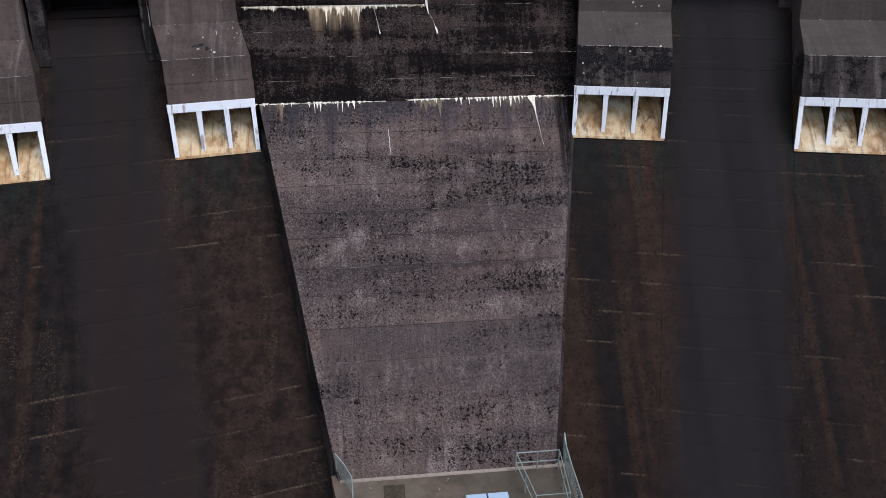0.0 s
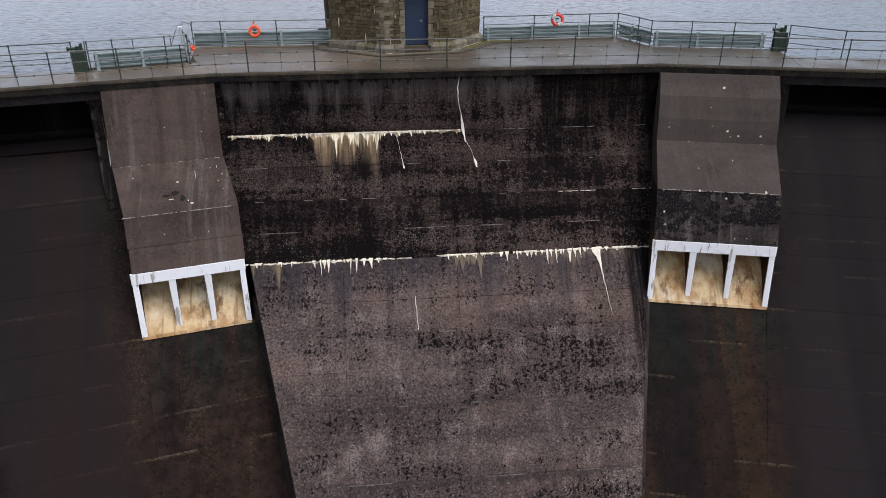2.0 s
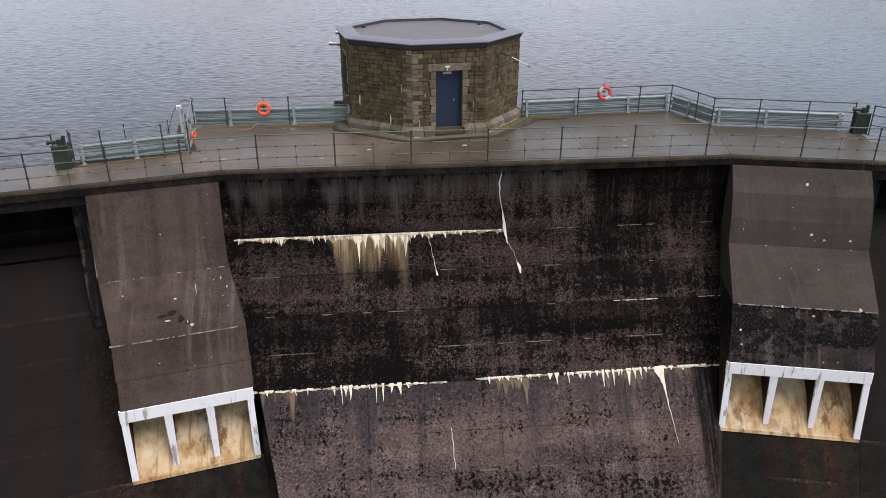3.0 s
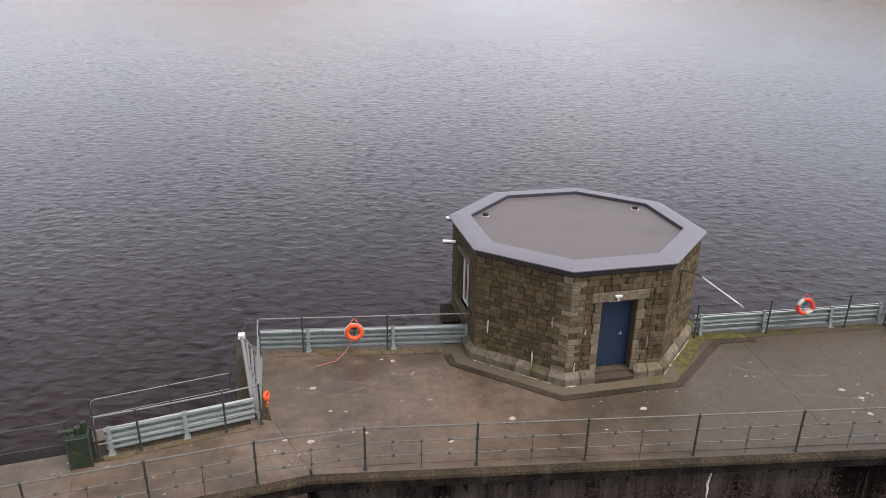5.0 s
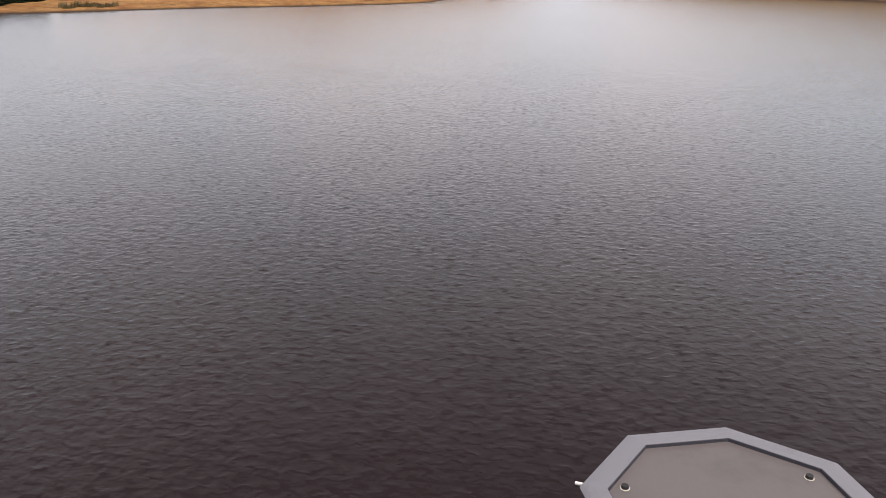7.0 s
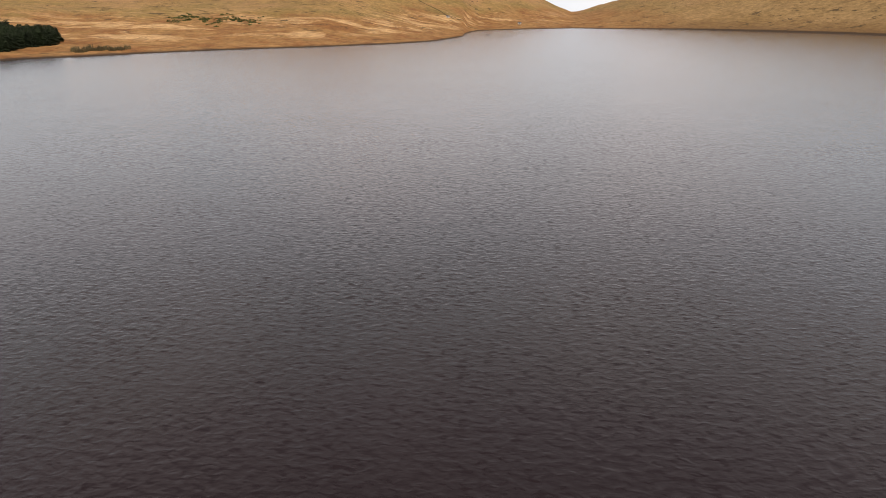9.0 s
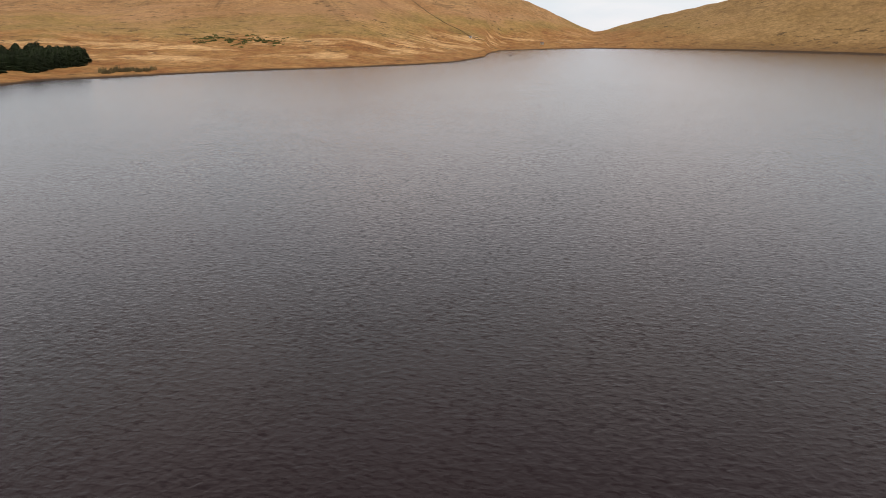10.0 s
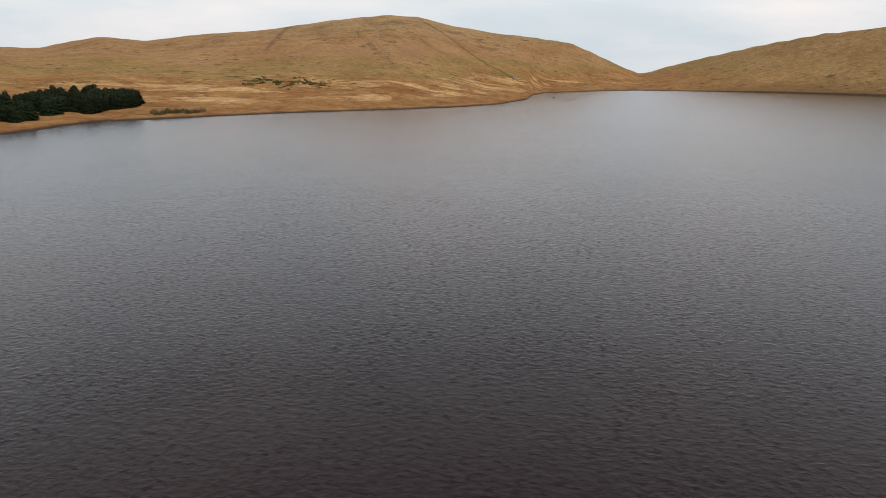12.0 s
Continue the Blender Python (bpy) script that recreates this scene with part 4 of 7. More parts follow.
def build_pier(sec, fq, fz, profile, width, s0, label, low_mat):
    """A pier that bears the deck, with a white-framed triple outlet at its foot."""
    ob = thing("outlet_pier", label, "dam pier", "piers along the dam crest")
    top = profile
    lip_q, lip_z = top[-1]
    bm = bmesh.new()
    lean = LEAN[sec]
    for i, ((q1, z1), (q0, z0)) in enumerate(zip(top[:4], top[1:5])):
        a, b = s0 + lean[i], s0 + lean[i + 1]
        low = [sec.at(b, q0, z0), sec.at(b + width, q0, z0), sec.at(b + width, -3.4, z0), sec.at(b, -3.4, z0)]
        high = [sec.at(a, q1, z1), sec.at(a + width, q1, z1), sec.at(a + width, -3.4, z1), sec.at(a, -3.4, z1)]
        hexa(bm, low, high)
        if i == 2:
            bmesh.ops.remove_doubles(bm, verts=bm.verts, dist=0.002)
            part("body", bm, M["pier"] if sec is LEFT else M["pier_east"], ob)
            bm = bmesh.new()
    part("sloping_front", bm, M["pier"] if sec is LEFT else M["pier_east"], ob)
    knee_q, knee_z = top[4]
    mid_q, mid_z = (knee_q * 0.45 + lip_q * 0.55), (knee_z * 0.45 + lip_z * 0.55)
    bm = bmesh.new()
    for (q1, z1), (q0, z0) in (((knee_q + 0.012, knee_z), (mid_q, mid_z + 0.006)), ((mid_q - 0.012, mid_z - 0.006), (lip_q, lip_z))):
        a, b = s0 + lean[4] - 0.01, s0 + lean[5] - 0.01
        wide = width + 0.02
        low = [sec.at(b, q0, z0), sec.at(b + wide, q0, z0), sec.at(b + wide, -1.0, z0), sec.at(b, -1.0, z0)]
        high = [sec.at(a, q1, z1), sec.at(a + wide, q1, z1), sec.at(a + wide, -1.0, z1), sec.at(a, -1.0, z1)]
        hexa(bm, low, high)
    part("lower_front", bm, low_mat, ob)
    rng = random.Random(int(s0 * 10) + 3)
    for q, z in (top[3], top[4]):
        bm = bmesh.new()
        s = s0 + 0.16
        while s < s0 + width - 0.1:
            w = rng.uniform(0.03, 0.13)
            if rng.random() < ((0.35 if sec is LEFT else 0.06) if z > top[4][1] + 0.1 else 0.8):
                h = rng.uniform(0.004, 0.013)
                hexa(bm, [sec.at(s, q - 0.05, z - h), sec.at(s + w, q - 0.05, z - h), sec.at(s + w, q + 0.03, z - h), sec.at(s, q + 0.03, z - h)],
                     [sec.at(s, q - 0.05, z + h), sec.at(s + w, q - 0.05, z + h), sec.at(s + w, q + 0.012, z + h), sec.at(s, q + 0.012, z + h)])
            s += w
        tagged(part("crease_lime", bm, M["crease"], ob, "broken pale lime along the crease"), kind="stuff")
    # black lichen sitting above the knee
    bm = bmesh.new()
    q, z = top[4]
    for _ in range(26):
        s = s0 + rng.uniform(0.25, width - 0.25)
        w, h = rng.uniform(0.02, 0.09), rng.uniform(0.01, 0.04)
        k = (top[4][0] - top[3][0]) / (top[3][1] - top[4][1])
        zz = z + rng.uniform(0.02, 0.16)
        at = lambda u, v, o: sec.at(u, q - (v - z) * k + o, v)
        hexa(bm, [at(s, zz, -0.03), at(s + w, zz, -0.03), at(s + w, zz + h, -0.03), at(s, zz + h, -0.03)],
             [at(s, zz, 0.016), at(s + w * 0.9, zz, 0.016), at(s + w * 0.8, zz + h, 0.016), at(s + w * 0.1, zz + h, 0.016)])
    tagged(part("black_lichen", bm, M["black"], ob, "black lichen along the crease"), kind="stuff")
    # recess: back wall in the shade-dark concrete, and stained floor
    h = lip_z - fz
    for k in range(3):
        a, b = s0 + 0.10 + k * (width - 0.2) / 3, s0 + 0.10 + (k + 1) * (width - 0.2) / 3
        bm = bmesh.new()
        rows = []
        for i in range(9):
            t = i / 8
            z = fz + (lip_z - fz) * 0.74 * (1 - t)
            rows.append((fq + 0.02 - 1.10 * (1 - t) - 0.75 * (1 - t) ** 2.4, z))
        front = [[bm.verts.new(sec.at(s, q, z)) for s in (a, b)] for q, z in rows]
        back = [[bm.verts.new(sec.at(s, q - 0.3, z - 0.2)) for s in (a, b)] for q, z in rows]
        for i in range(len(rows) - 1):
            bm.faces.new((front[i][0], front[i][1], front[i + 1][1], front[i + 1][0]))
            bm.faces.new((back[i][1], back[i][0], back[i + 1][0], back[i + 1][1]))
        part("outlet_floor", bm, M["ochre"], ob, "ochre-stained curved outlet floor", True)
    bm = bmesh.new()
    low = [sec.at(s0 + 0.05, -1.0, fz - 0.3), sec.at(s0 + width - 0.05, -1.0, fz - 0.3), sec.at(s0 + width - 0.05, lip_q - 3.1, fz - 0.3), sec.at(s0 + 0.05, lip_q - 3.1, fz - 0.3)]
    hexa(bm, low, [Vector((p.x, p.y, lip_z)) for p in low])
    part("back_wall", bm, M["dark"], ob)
    bm = bmesh.new()
    slab(bm, [sec.at(s0 - 0.03, lip_q + 0.07, lip_z - 0.40), sec.at(s0 + width + 0.03, lip_q + 0.07, lip_z - 0.40), sec.at(s0 + width + 0.03, lip_q + 0.03, lip_z), sec.at(s0 - 0.03, lip_q + 0.03, lip_z)],
         sec.n * -0.10, 0.02, 0.02)
    lintel = part("lintel", bm, M["white"], ob, "white-painted concrete lintel")
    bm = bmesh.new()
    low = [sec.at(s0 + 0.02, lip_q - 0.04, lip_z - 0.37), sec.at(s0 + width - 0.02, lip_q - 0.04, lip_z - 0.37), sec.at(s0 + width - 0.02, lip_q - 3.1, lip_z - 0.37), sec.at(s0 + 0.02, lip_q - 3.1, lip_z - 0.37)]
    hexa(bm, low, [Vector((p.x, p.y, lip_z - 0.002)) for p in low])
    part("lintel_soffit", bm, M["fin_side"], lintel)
    for k in range(4):
        outer = k in (0, 3)
        c = s0 + (0.09, 0.09 + (width - 0.18) / 3, 0.09 + 2 * (width - 0.18) / 3, width - 0.09)[k]
        w, w0 = (0.10, 0.10) if outer else (0.125, 0.085)
        foot = 0.06 if outer else -0.10
        rear = lip_q - 3.15
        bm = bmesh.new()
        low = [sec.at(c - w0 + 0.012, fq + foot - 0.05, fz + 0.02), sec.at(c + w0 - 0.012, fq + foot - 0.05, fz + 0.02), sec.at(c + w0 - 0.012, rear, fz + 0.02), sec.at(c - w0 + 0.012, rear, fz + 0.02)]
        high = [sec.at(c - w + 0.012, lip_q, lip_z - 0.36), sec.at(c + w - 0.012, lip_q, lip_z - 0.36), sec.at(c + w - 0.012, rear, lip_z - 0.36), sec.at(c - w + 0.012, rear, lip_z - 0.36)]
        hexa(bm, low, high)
        fin = part("fin", bm, M["fin_side"], ob, "unpainted stained concrete fin, kept dark for the recess's shade")
        bm = bmesh.new()
        slab(bm, [sec.at(c - w0, fq + foot, fz + 0.02), sec.at(c + w0, fq + foot, fz + 0.02), sec.at(c + w, lip_q + 0.05, lip_z - 0.40), sec.at(c - w, lip_q + 0.05, lip_z - 0.40)], sec.n * -0.07, 0.008, 0.008)
        part("fin_front", bm, M["white"], fin, "white-painted front edge")
    bm = bmesh.new()
    slab(bm, [sec.at(s0, fq + 0.10, fz - 0.05), sec.at(s0 + width, fq + 0.10, fz - 0.05), sec.at(s0 + width, fq + 0.06, fz + 0.05), sec.at(s0, fq + 0.06, fz + 0.05)], sec.n * -0.5, 0.012, 0.012)
    part("sill", bm, M["ochre"], ob, "lime-stained concrete sill")
    # inner jamb that narrows the bay under the deck
    for sgn, s in ((1, s0 + width), (-1, s0)):
        if sgn < 0 and s0 < 1:
            continue
        bm = bmesh.new()
        a, b = sorted((s, s + sgn * 0.62))
        jamb = [(-0.35, -0.62), (-0.30, -2.2), (0.02, -3.0), (0.55, -4.6)]
        for (q1, z1), (q0, z0) in zip(jamb, jamb[1:]):
            hexa(bm, [sec.at(a, q0, z0), sec.at(b, q0, z0), sec.at(b, -3.3, z0), sec.at(a, -3.3, z0)],
                 [sec.at(a, q1, z1), sec.at(b, q1, z1), sec.at(b, -3.3, z1), sec.at(a, -3.3, z1)])
        part("jamb", bm, M["pier_low"], ob)
        if sgn > 0 and s0 < 1 and sec is LEFT:
            bm = bmesh.new()
            line = [(-0.305, -1.25, 0.012), (-0.288, -2.2, 0.022), (0.03, -2.98, 0.03), (0.08, -3.15, 0.014)]
            for (q1, z1, w1), (q0, z0, w0) in zip(line, line[1:]):
                hexa(bm, [sec.at(s + 0.26 - w0, q0 - 0.05, z0), sec.at(s + 0.26 + w0, q0 - 0.05, z0), sec.at(s + 0.26 + w0, q0 + 0.012, z0), sec.at(s + 0.26 - w0, q0 + 0.012, z0)],
                     [sec.at(s + 0.24 - w1, q1 - 0.05, z1), sec.at(s + 0.24 + w1, q1 - 0.05, z1), sec.at(s + 0.24 + w1, q1 + 0.012, z1), sec.at(s + 0.24 - w1, q1 + 0.012, z1)])
            bmesh.ops.remove_doubles(bm, verts=bm.verts, dist=0.03)
            part("lime_streak", bm, M["lime_patchy"], ob, "pale lime streak down the jamb")
    return ob


def build_deck():
    """Roadway along the crest with a wide platform round the tower."""
    deck = thing("crest_deck", "damp grey-brown concrete roadway along the dam crest", "walkway", kind="structure")
    slabs = []
    for sec in (LEFT, RIGHT):
        cuts = [0.0, 4.9, 10.1, 15.2, 20.5, 42.0, 64.0] if sec is LEFT else [0.0, 5.4, 10.6, 16.0, 21.4, 42.0, 64.0]
        for i, (a, b) in enumerate(zip(cuts, cuts[1:])):
            back_a = -3.05 if i == 0 else -2.45
            if sec is RIGHT and i == 0:
                back_a = -3.95
            g = 0.012
            if sec is LEFT and i == 0:
                slabs.append([LEFT.at(0.02, -0.32, 0), LEFT.at(b - g, -0.32, 0), LEFT.at(b - g, -2.45, 0), Vector((-9.4, -1.17, 0)), Vector((-8.91, -1.31, 0))])
                continue
            ring = [sec.at(a + g, -0.32, 0), sec.at(b - g, -0.32, 0), sec.at(b - g, back_a, 0), sec.at(a + g, back_a, 0)]
            slabs.append(ring)
    cut_x = [-5.95, -0.4, 4.6]
    xs = [None, *cut_x, None]
    gap = {-5.95: 0.012, -0.4: 0.003, 4.6: 0.004}
    for i in range(4):
        a, b = xs[i], xs[i + 1]
        ga, gb = gap.get(a, 0.0), gap.get(b, 0.0)
        ring = []
        if a is None:
            ring += [LEFT.at(0, -0.32, 0) + Vector((0.01, 0, 0)), Vector((b - gb, -3.12, 0)), Vector((b - 0.55 - gb, 2.35, 0)), Vector((-10.0, 2.35, 0)), Vector((-8.87, -1.29, 0))]
        elif b is None:
            ring += [Vector((a + ga, -3.12, 0)), RIGHT.at(0, -0.32, 0) - Vector((0.01, 0, 0)), RIGHT.at(0, -3.95, 0) - Vector((0.01, 0, 0)), Vector((9.75, 2.85, 0)), Vector((a - 0.1 + ga, 2.75, 0))]
        else:
            sh_a, sh_b = (-0.55 if a < -5 else -0.1), (-0.55 if b < -5 else -0.1)
            ring += [Vector((a + ga, -3.12, 0)), Vector((b - gb, -3.12, 0)), Vector((b + sh_b - gb, 2.45, 0)), Vector((a + sh_a + ga, 2.45, 0))]
        slabs.append(ring)
    for ring in slabs:
        bm = bmesh.new()
        hexa(bm, [p + Vector((0, 0, -0.25)) for p in ring], ring)
        part("deck_slab", bm, M["deck"], deck)
    # left wing of the platform, between the bend and its rear corner
    bm = bmesh.new()
    ring = [Vector((-8.90, -1.29, 0)), Vector((-10.02, 2.33, 0)), Vector((-10.35, 2.33, 0)), Vector((-9.75, -1.15, 0))]
    hexa(bm, [p + Vector((0, 0, -0.25)) for p in ring], [p - Vector((0, 0, 0.004)) for p in ring])
    part("deck_edge", bm, M["coping"], deck)
    # upstand coping along the downstream edge
    runs = [(LEFT.at(64, 0, 0), LEFT.at(0, 0, 0), LEFT.n), (LEFT.at(0, 0, 0), RIGHT.at(0, 0, 0), Vector((0, -1, 0))), (RIGHT.at(0, 0, 0), RIGHT.at(64, 0, 0), RIGHT.n)]
    for a, b, n in runs:
        bm = bmesh.new()
        strip = [(-0.315, 0.004), (-0.105, 0.004), (-0.105, -0.25), (-0.315, -0.25)]
        hexa(bm, [a + n * q + Vector((0, 0, z)) for q, z in strip], [b + n * q + Vector((0, 0, z)) for q, z in strip])
        part("deck_margin", bm, M["deck"], deck)
        bm = bmesh.new()
        prof = [(-0.10, 0.03), (0.03, 0.03), (0.10, 0.012), (0.12, -0.055), (-0.10, -0.055)]
        hexa(bm, [a + n * q + Vector((0, 0, z)) for q, z in prof], [b + n * q + Vector((0, 0, z)) for q, z in prof])
        part("coping", bm, M["coping"], deck, "mossy concrete coping")
        # band below the coping, its colour darkened for the shadow there
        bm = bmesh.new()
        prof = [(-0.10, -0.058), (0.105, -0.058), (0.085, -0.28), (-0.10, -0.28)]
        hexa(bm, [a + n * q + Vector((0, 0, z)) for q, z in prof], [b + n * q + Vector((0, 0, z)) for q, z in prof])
        part("edge_band", bm, M["edge"], deck, "stained concrete band, darkened as the shadow under the coping")
    # beam and soffit over the bays, in the shade-dark concrete
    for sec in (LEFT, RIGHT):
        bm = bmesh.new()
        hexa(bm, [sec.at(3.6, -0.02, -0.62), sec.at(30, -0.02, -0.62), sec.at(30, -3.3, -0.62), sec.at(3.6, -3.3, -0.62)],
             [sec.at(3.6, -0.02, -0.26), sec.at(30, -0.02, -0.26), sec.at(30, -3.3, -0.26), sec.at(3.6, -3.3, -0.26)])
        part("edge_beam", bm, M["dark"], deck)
    # gates at the back of the bays; their black is painted shade
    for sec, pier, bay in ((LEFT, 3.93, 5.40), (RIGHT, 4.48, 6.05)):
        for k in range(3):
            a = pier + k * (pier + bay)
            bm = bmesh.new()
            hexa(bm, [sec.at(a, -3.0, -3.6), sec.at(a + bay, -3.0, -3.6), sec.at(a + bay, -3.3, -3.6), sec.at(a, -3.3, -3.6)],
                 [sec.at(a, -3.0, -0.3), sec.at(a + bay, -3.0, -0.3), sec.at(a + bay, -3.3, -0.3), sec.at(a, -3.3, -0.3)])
            solid("spillway_gate", bm, M["gate"], "steel gate closing a spillway bay, coloured black as the bay's shade", "gate", group="spillway gates")
    # fill below the joints of the deck
    bm = bmesh.new()
    ring = [LEFT.at(64, -0.3, 0), LEFT.at(0, -0.3, 0), RIGHT.at(0, -0.3, 0), RIGHT.at(64, -0.3, 0), RIGHT.at(64, -2.4, 0), RIGHT.at(5.4, -2.4, 0), RIGHT.at(5.4, -3.9, 0), RIGHT.at(0.0, -3.9, 0), Vector((9.7, 2.8, 0)), Vector((4.0, 2.6, 0)), Vector((-5.0, 2.3, 0)), Vector((-10.0, 2.3, 0)), Vector((-9.4, -1.0, 0)), LEFT.at(4.9, -2.4, 0), LEFT.at(64, -2.4, 0)]
    hexa(bm, [p - Vector((0, 0, 0.24)) for p in ring], [p - Vector((0, 0, 0.012)) for p in ring])
    part("joint_filler", bm, M["deck"], deck)
    # supporting wall below the platform on the lake side
    bm = bmesh.new()
    ring = [(-9.9, -1.3), (9.6, -1.3), (9.6, 2.7), (3.2, 2.4), (-3.4, 2.2), (-10.2, 2.25)]
    hexa(bm, [(x, y, -16) for x, y in ring], [(x, y, -0.25) for x, y in ring])
    part("platform_base", bm, M["pier_low"], deck)
    return deck


def build_foot_platform():
    """The landing at the foot of the middle wall."""
    z = -20.38
    plat = thing("foot_platform", "damp concrete landing at the foot of the dam", "platform", kind="structure")
    bm = bmesh.new()
    ring = [(-4.0, -17.0), (6.7, -17.0), (5.6, -25.0), (-2.6, -25.0)]
    hexa(bm, [(x, y, FLOOR) for x, y in ring], [(x, y, z) for x, y in ring])
    part("landing", bm, M["deck"], plat)
    bm = bmesh.new()
    hexa(bm, [(-3.6, -17.52, z), (6.3, -17.52, z), (6.3, -17.1, z), (-3.6, -17.1, z)], [(-3.6, -17.50, z + 0.035), (6.3, -17.50, z + 0.035), (6.3, -17.1, z + 0.035), (-3.6, -17.1, z + 0.035)])
    part("kerb", bm, M["lime_run"], plat)
    bm = bmesh.new()
    slab(bm, [(-1.75, -18.75, z + 0.02), (-0.85, -18.75, z + 0.02), (-0.85, -17.85, z + 0.02), (-1.75, -17.85, z + 0.02)], (0, 0, -0.05))
    solid("inspection_hatch", bm, M["coping"], "square concrete hatch cover set in the landing", "hatch")
    for k in range(2):
        bm = bmesh.new()
        x = 1.65 + 0.92 * k
        slab(bm, [(x, -20.9, z + 0.20), (x + 0.86, -20.9, z + 0.20), (x + 0.86, -19.02, z + 0.26), (x, -19.02, z + 0.26)], (0, 0, -0.24), 0.02, 0.02)
        solid("cover_panel", bm, M["bluepanel"], "pale blue sheet cover on the concrete landing", "cover", group="covers on the landing")
    # mesh guard on each side
    for pts, name in (([(-3.75, -17.05, 1.25), (-3.35, -17.6, 1.05), (-3.05, -18.3, 1.0), (-2.95, -20.5, 1.0), (-2.9, -22.0, 1.0)], "mesh_fence"),
                      ([(6.35, -16.9, 1.35), (6.30, -17.4, 1.1), (6.25, -18.6, 1.0), (6.2, -20.2, 1.0), (6.1, -22.0, 1.0)], "mesh_fence")):
        f = thing(name, "pale green wire mesh fence on the landing", "fence", "fences on the landing")
        bm = bmesh.new()
        tube(bm, [(x, y, z + h) for x, y, h in pts], 0.03, 6)
        part("top_rail", bm, M["mesh_wire"], f)
        for x, y, h in pts:
            bm = bmesh.new()
            tube(bm, [(x, y, z), (x, y, z + h)], 0.03, 6)
            part("post", bm, M["mesh_wire"], f)
        bm = bmesh.new()
        for (x0, y0, h0), (x1, y1, h1) in zip(pts, pts[1:]):
            for k in range(1, 12):
                t = k / 12
                x, y, h = x0 + (x1 - x0) * t, y0 + (y1 - y0) * t, h0 + (h1 - h0) * t
                tube(bm, [(x, y, z + 0.03), (x, y, z + h)], 0.006, 4)
            for k in range(1, 7):
                tube(bm, [(x0, y0, z + h0 * k / 7), (x1, y1, z + h1 * k / 7)], 0.006, 4)
        tagged(part("wire_mesh", bm, M["mesh_wire"], f), kind="stuff")
    cage = thing("guard_cage", "pale green tubular guard rail round a pit", "guard rail")
    ring = [(4.05, -17.62), (5.95, -17.62), (5.75, -20.2), (4.35, -20.2)]
    for h in (0.5, 1.05):
        bm = bmesh.new()
        tube(bm, [(x, y, z + h) for x, y in ring + ring[:1]], 0.028, 6)
        part("rail", bm, M["mesh_wire"], cage)
    for x, y in ring + [(5.0, -17.62), (4.2, -18.9), (5.85, -18.9)]:
        bm = bmesh.new()
        tube(bm, [(x, y, z), (x, y, z + 1.05)], 0.028, 6)
        part("post", bm, M["mesh_wire"], cage)


# ---- lime deposits ----

def drip_row(name, x0, x1, z, tall, thick, seed, mat, label, keep=0.85):
    """A thin crust of lime along a lift joint, broken into uneven stretches."""
    rng = random.Random(seed)
    bm = bmesh.new()
    x = x0
    while x < x1:
        run = min(rng.uniform(0.15, 1.1), x1 - x)
        if rng.random() < keep and run > 0.06:
            rows = []
            count = max(3, int(run / 0.06))
            for i in range(count + 1):
                end = math.sin(math.pi * min(max(i / count, 0.04), 0.96)) ** 0.5
                up, down = rng.uniform(0.15, 0.5) * tall * end, rng.uniform(0.15, 1.0) * tall * end
                xx = x + run * i / count
                y1, y0 = mid_y(z + up), mid_y(z - down)
                mid = rng.uniform(0.5, 1.0) * thick
                rows.append([bm.verts.new(p) for p in ((xx, y1 + 0.02, z + up), (xx, y1 - mid - 0.014, z + up * 0.6), (xx, y0 - mid - 0.014, z - down * 0.6), (xx, y0 + 0.02, z - down))])
            for a, b in zip(rows, rows[1:]):
                for k in range(4):
                    bm.faces.new((a[k], b[k], b[(k + 1) % 4], a[(k + 1) % 4]))
            bm.faces.new(rows[0])
            bm.faces.new(rows[-1][::-1])
        x += run + rng.uniform(0.0, 0.25) * (1.3 - keep)
    return solid(name, bm, mat, label, "lime deposit", kind="stuff")


def drip_teeth(x0, x1, z, longest, seed, gap):
    """Teeth of lime that hang below a leaking joint, of uneven width and length."""
    rng = random.Random(seed)
    bm = bmesh.new()
    x = x0
    while x < x1:
        w = rng.uniform(0.06, 0.22)
        long = longest * rng.random() ** 1.7 + 0.06
        lean = rng.uniform(-0.03, 0.05)
        rows = []
        for t, half in ((-0.06, 0.5), (0.12, 0.48), (0.35, 0.32), (0.65, 0.17), (1.0, 0.03)):
            zz = z - t * long
            c = x + w / 2 + lean * t + rng.uniform(-0.008, 0.008)
            hw = w * half * rng.uniform(0.75, 1.15)
            y = mid_y(zz)
            rows.append([bm.verts.new(p) for p in ((c - hw, y - 0.030, zz), (c + hw, y - 0.030, zz), (c + hw, y + 0.03, zz), (c - hw, y + 0.03, zz))])
        for a, b in zip(rows, rows[1:]):
            for k in range(4):
                bm.faces.new((a[k], a[(k + 1) % 4], b[(k + 1) % 4], b[k]))
        bm.faces.new(rows[0])
        bm.faces.new(rows[-1][::-1])
        x += w + (rng.uniform(-0.05, 0.05) if rng.random() < 0.7 else rng.uniform(0.08, max(gap, 0.1)))
    return solid("lime_teeth", bm, M["lime_drip"], "cream lime drips hanging below a leaking joint", "lime deposit", kind="stuff")


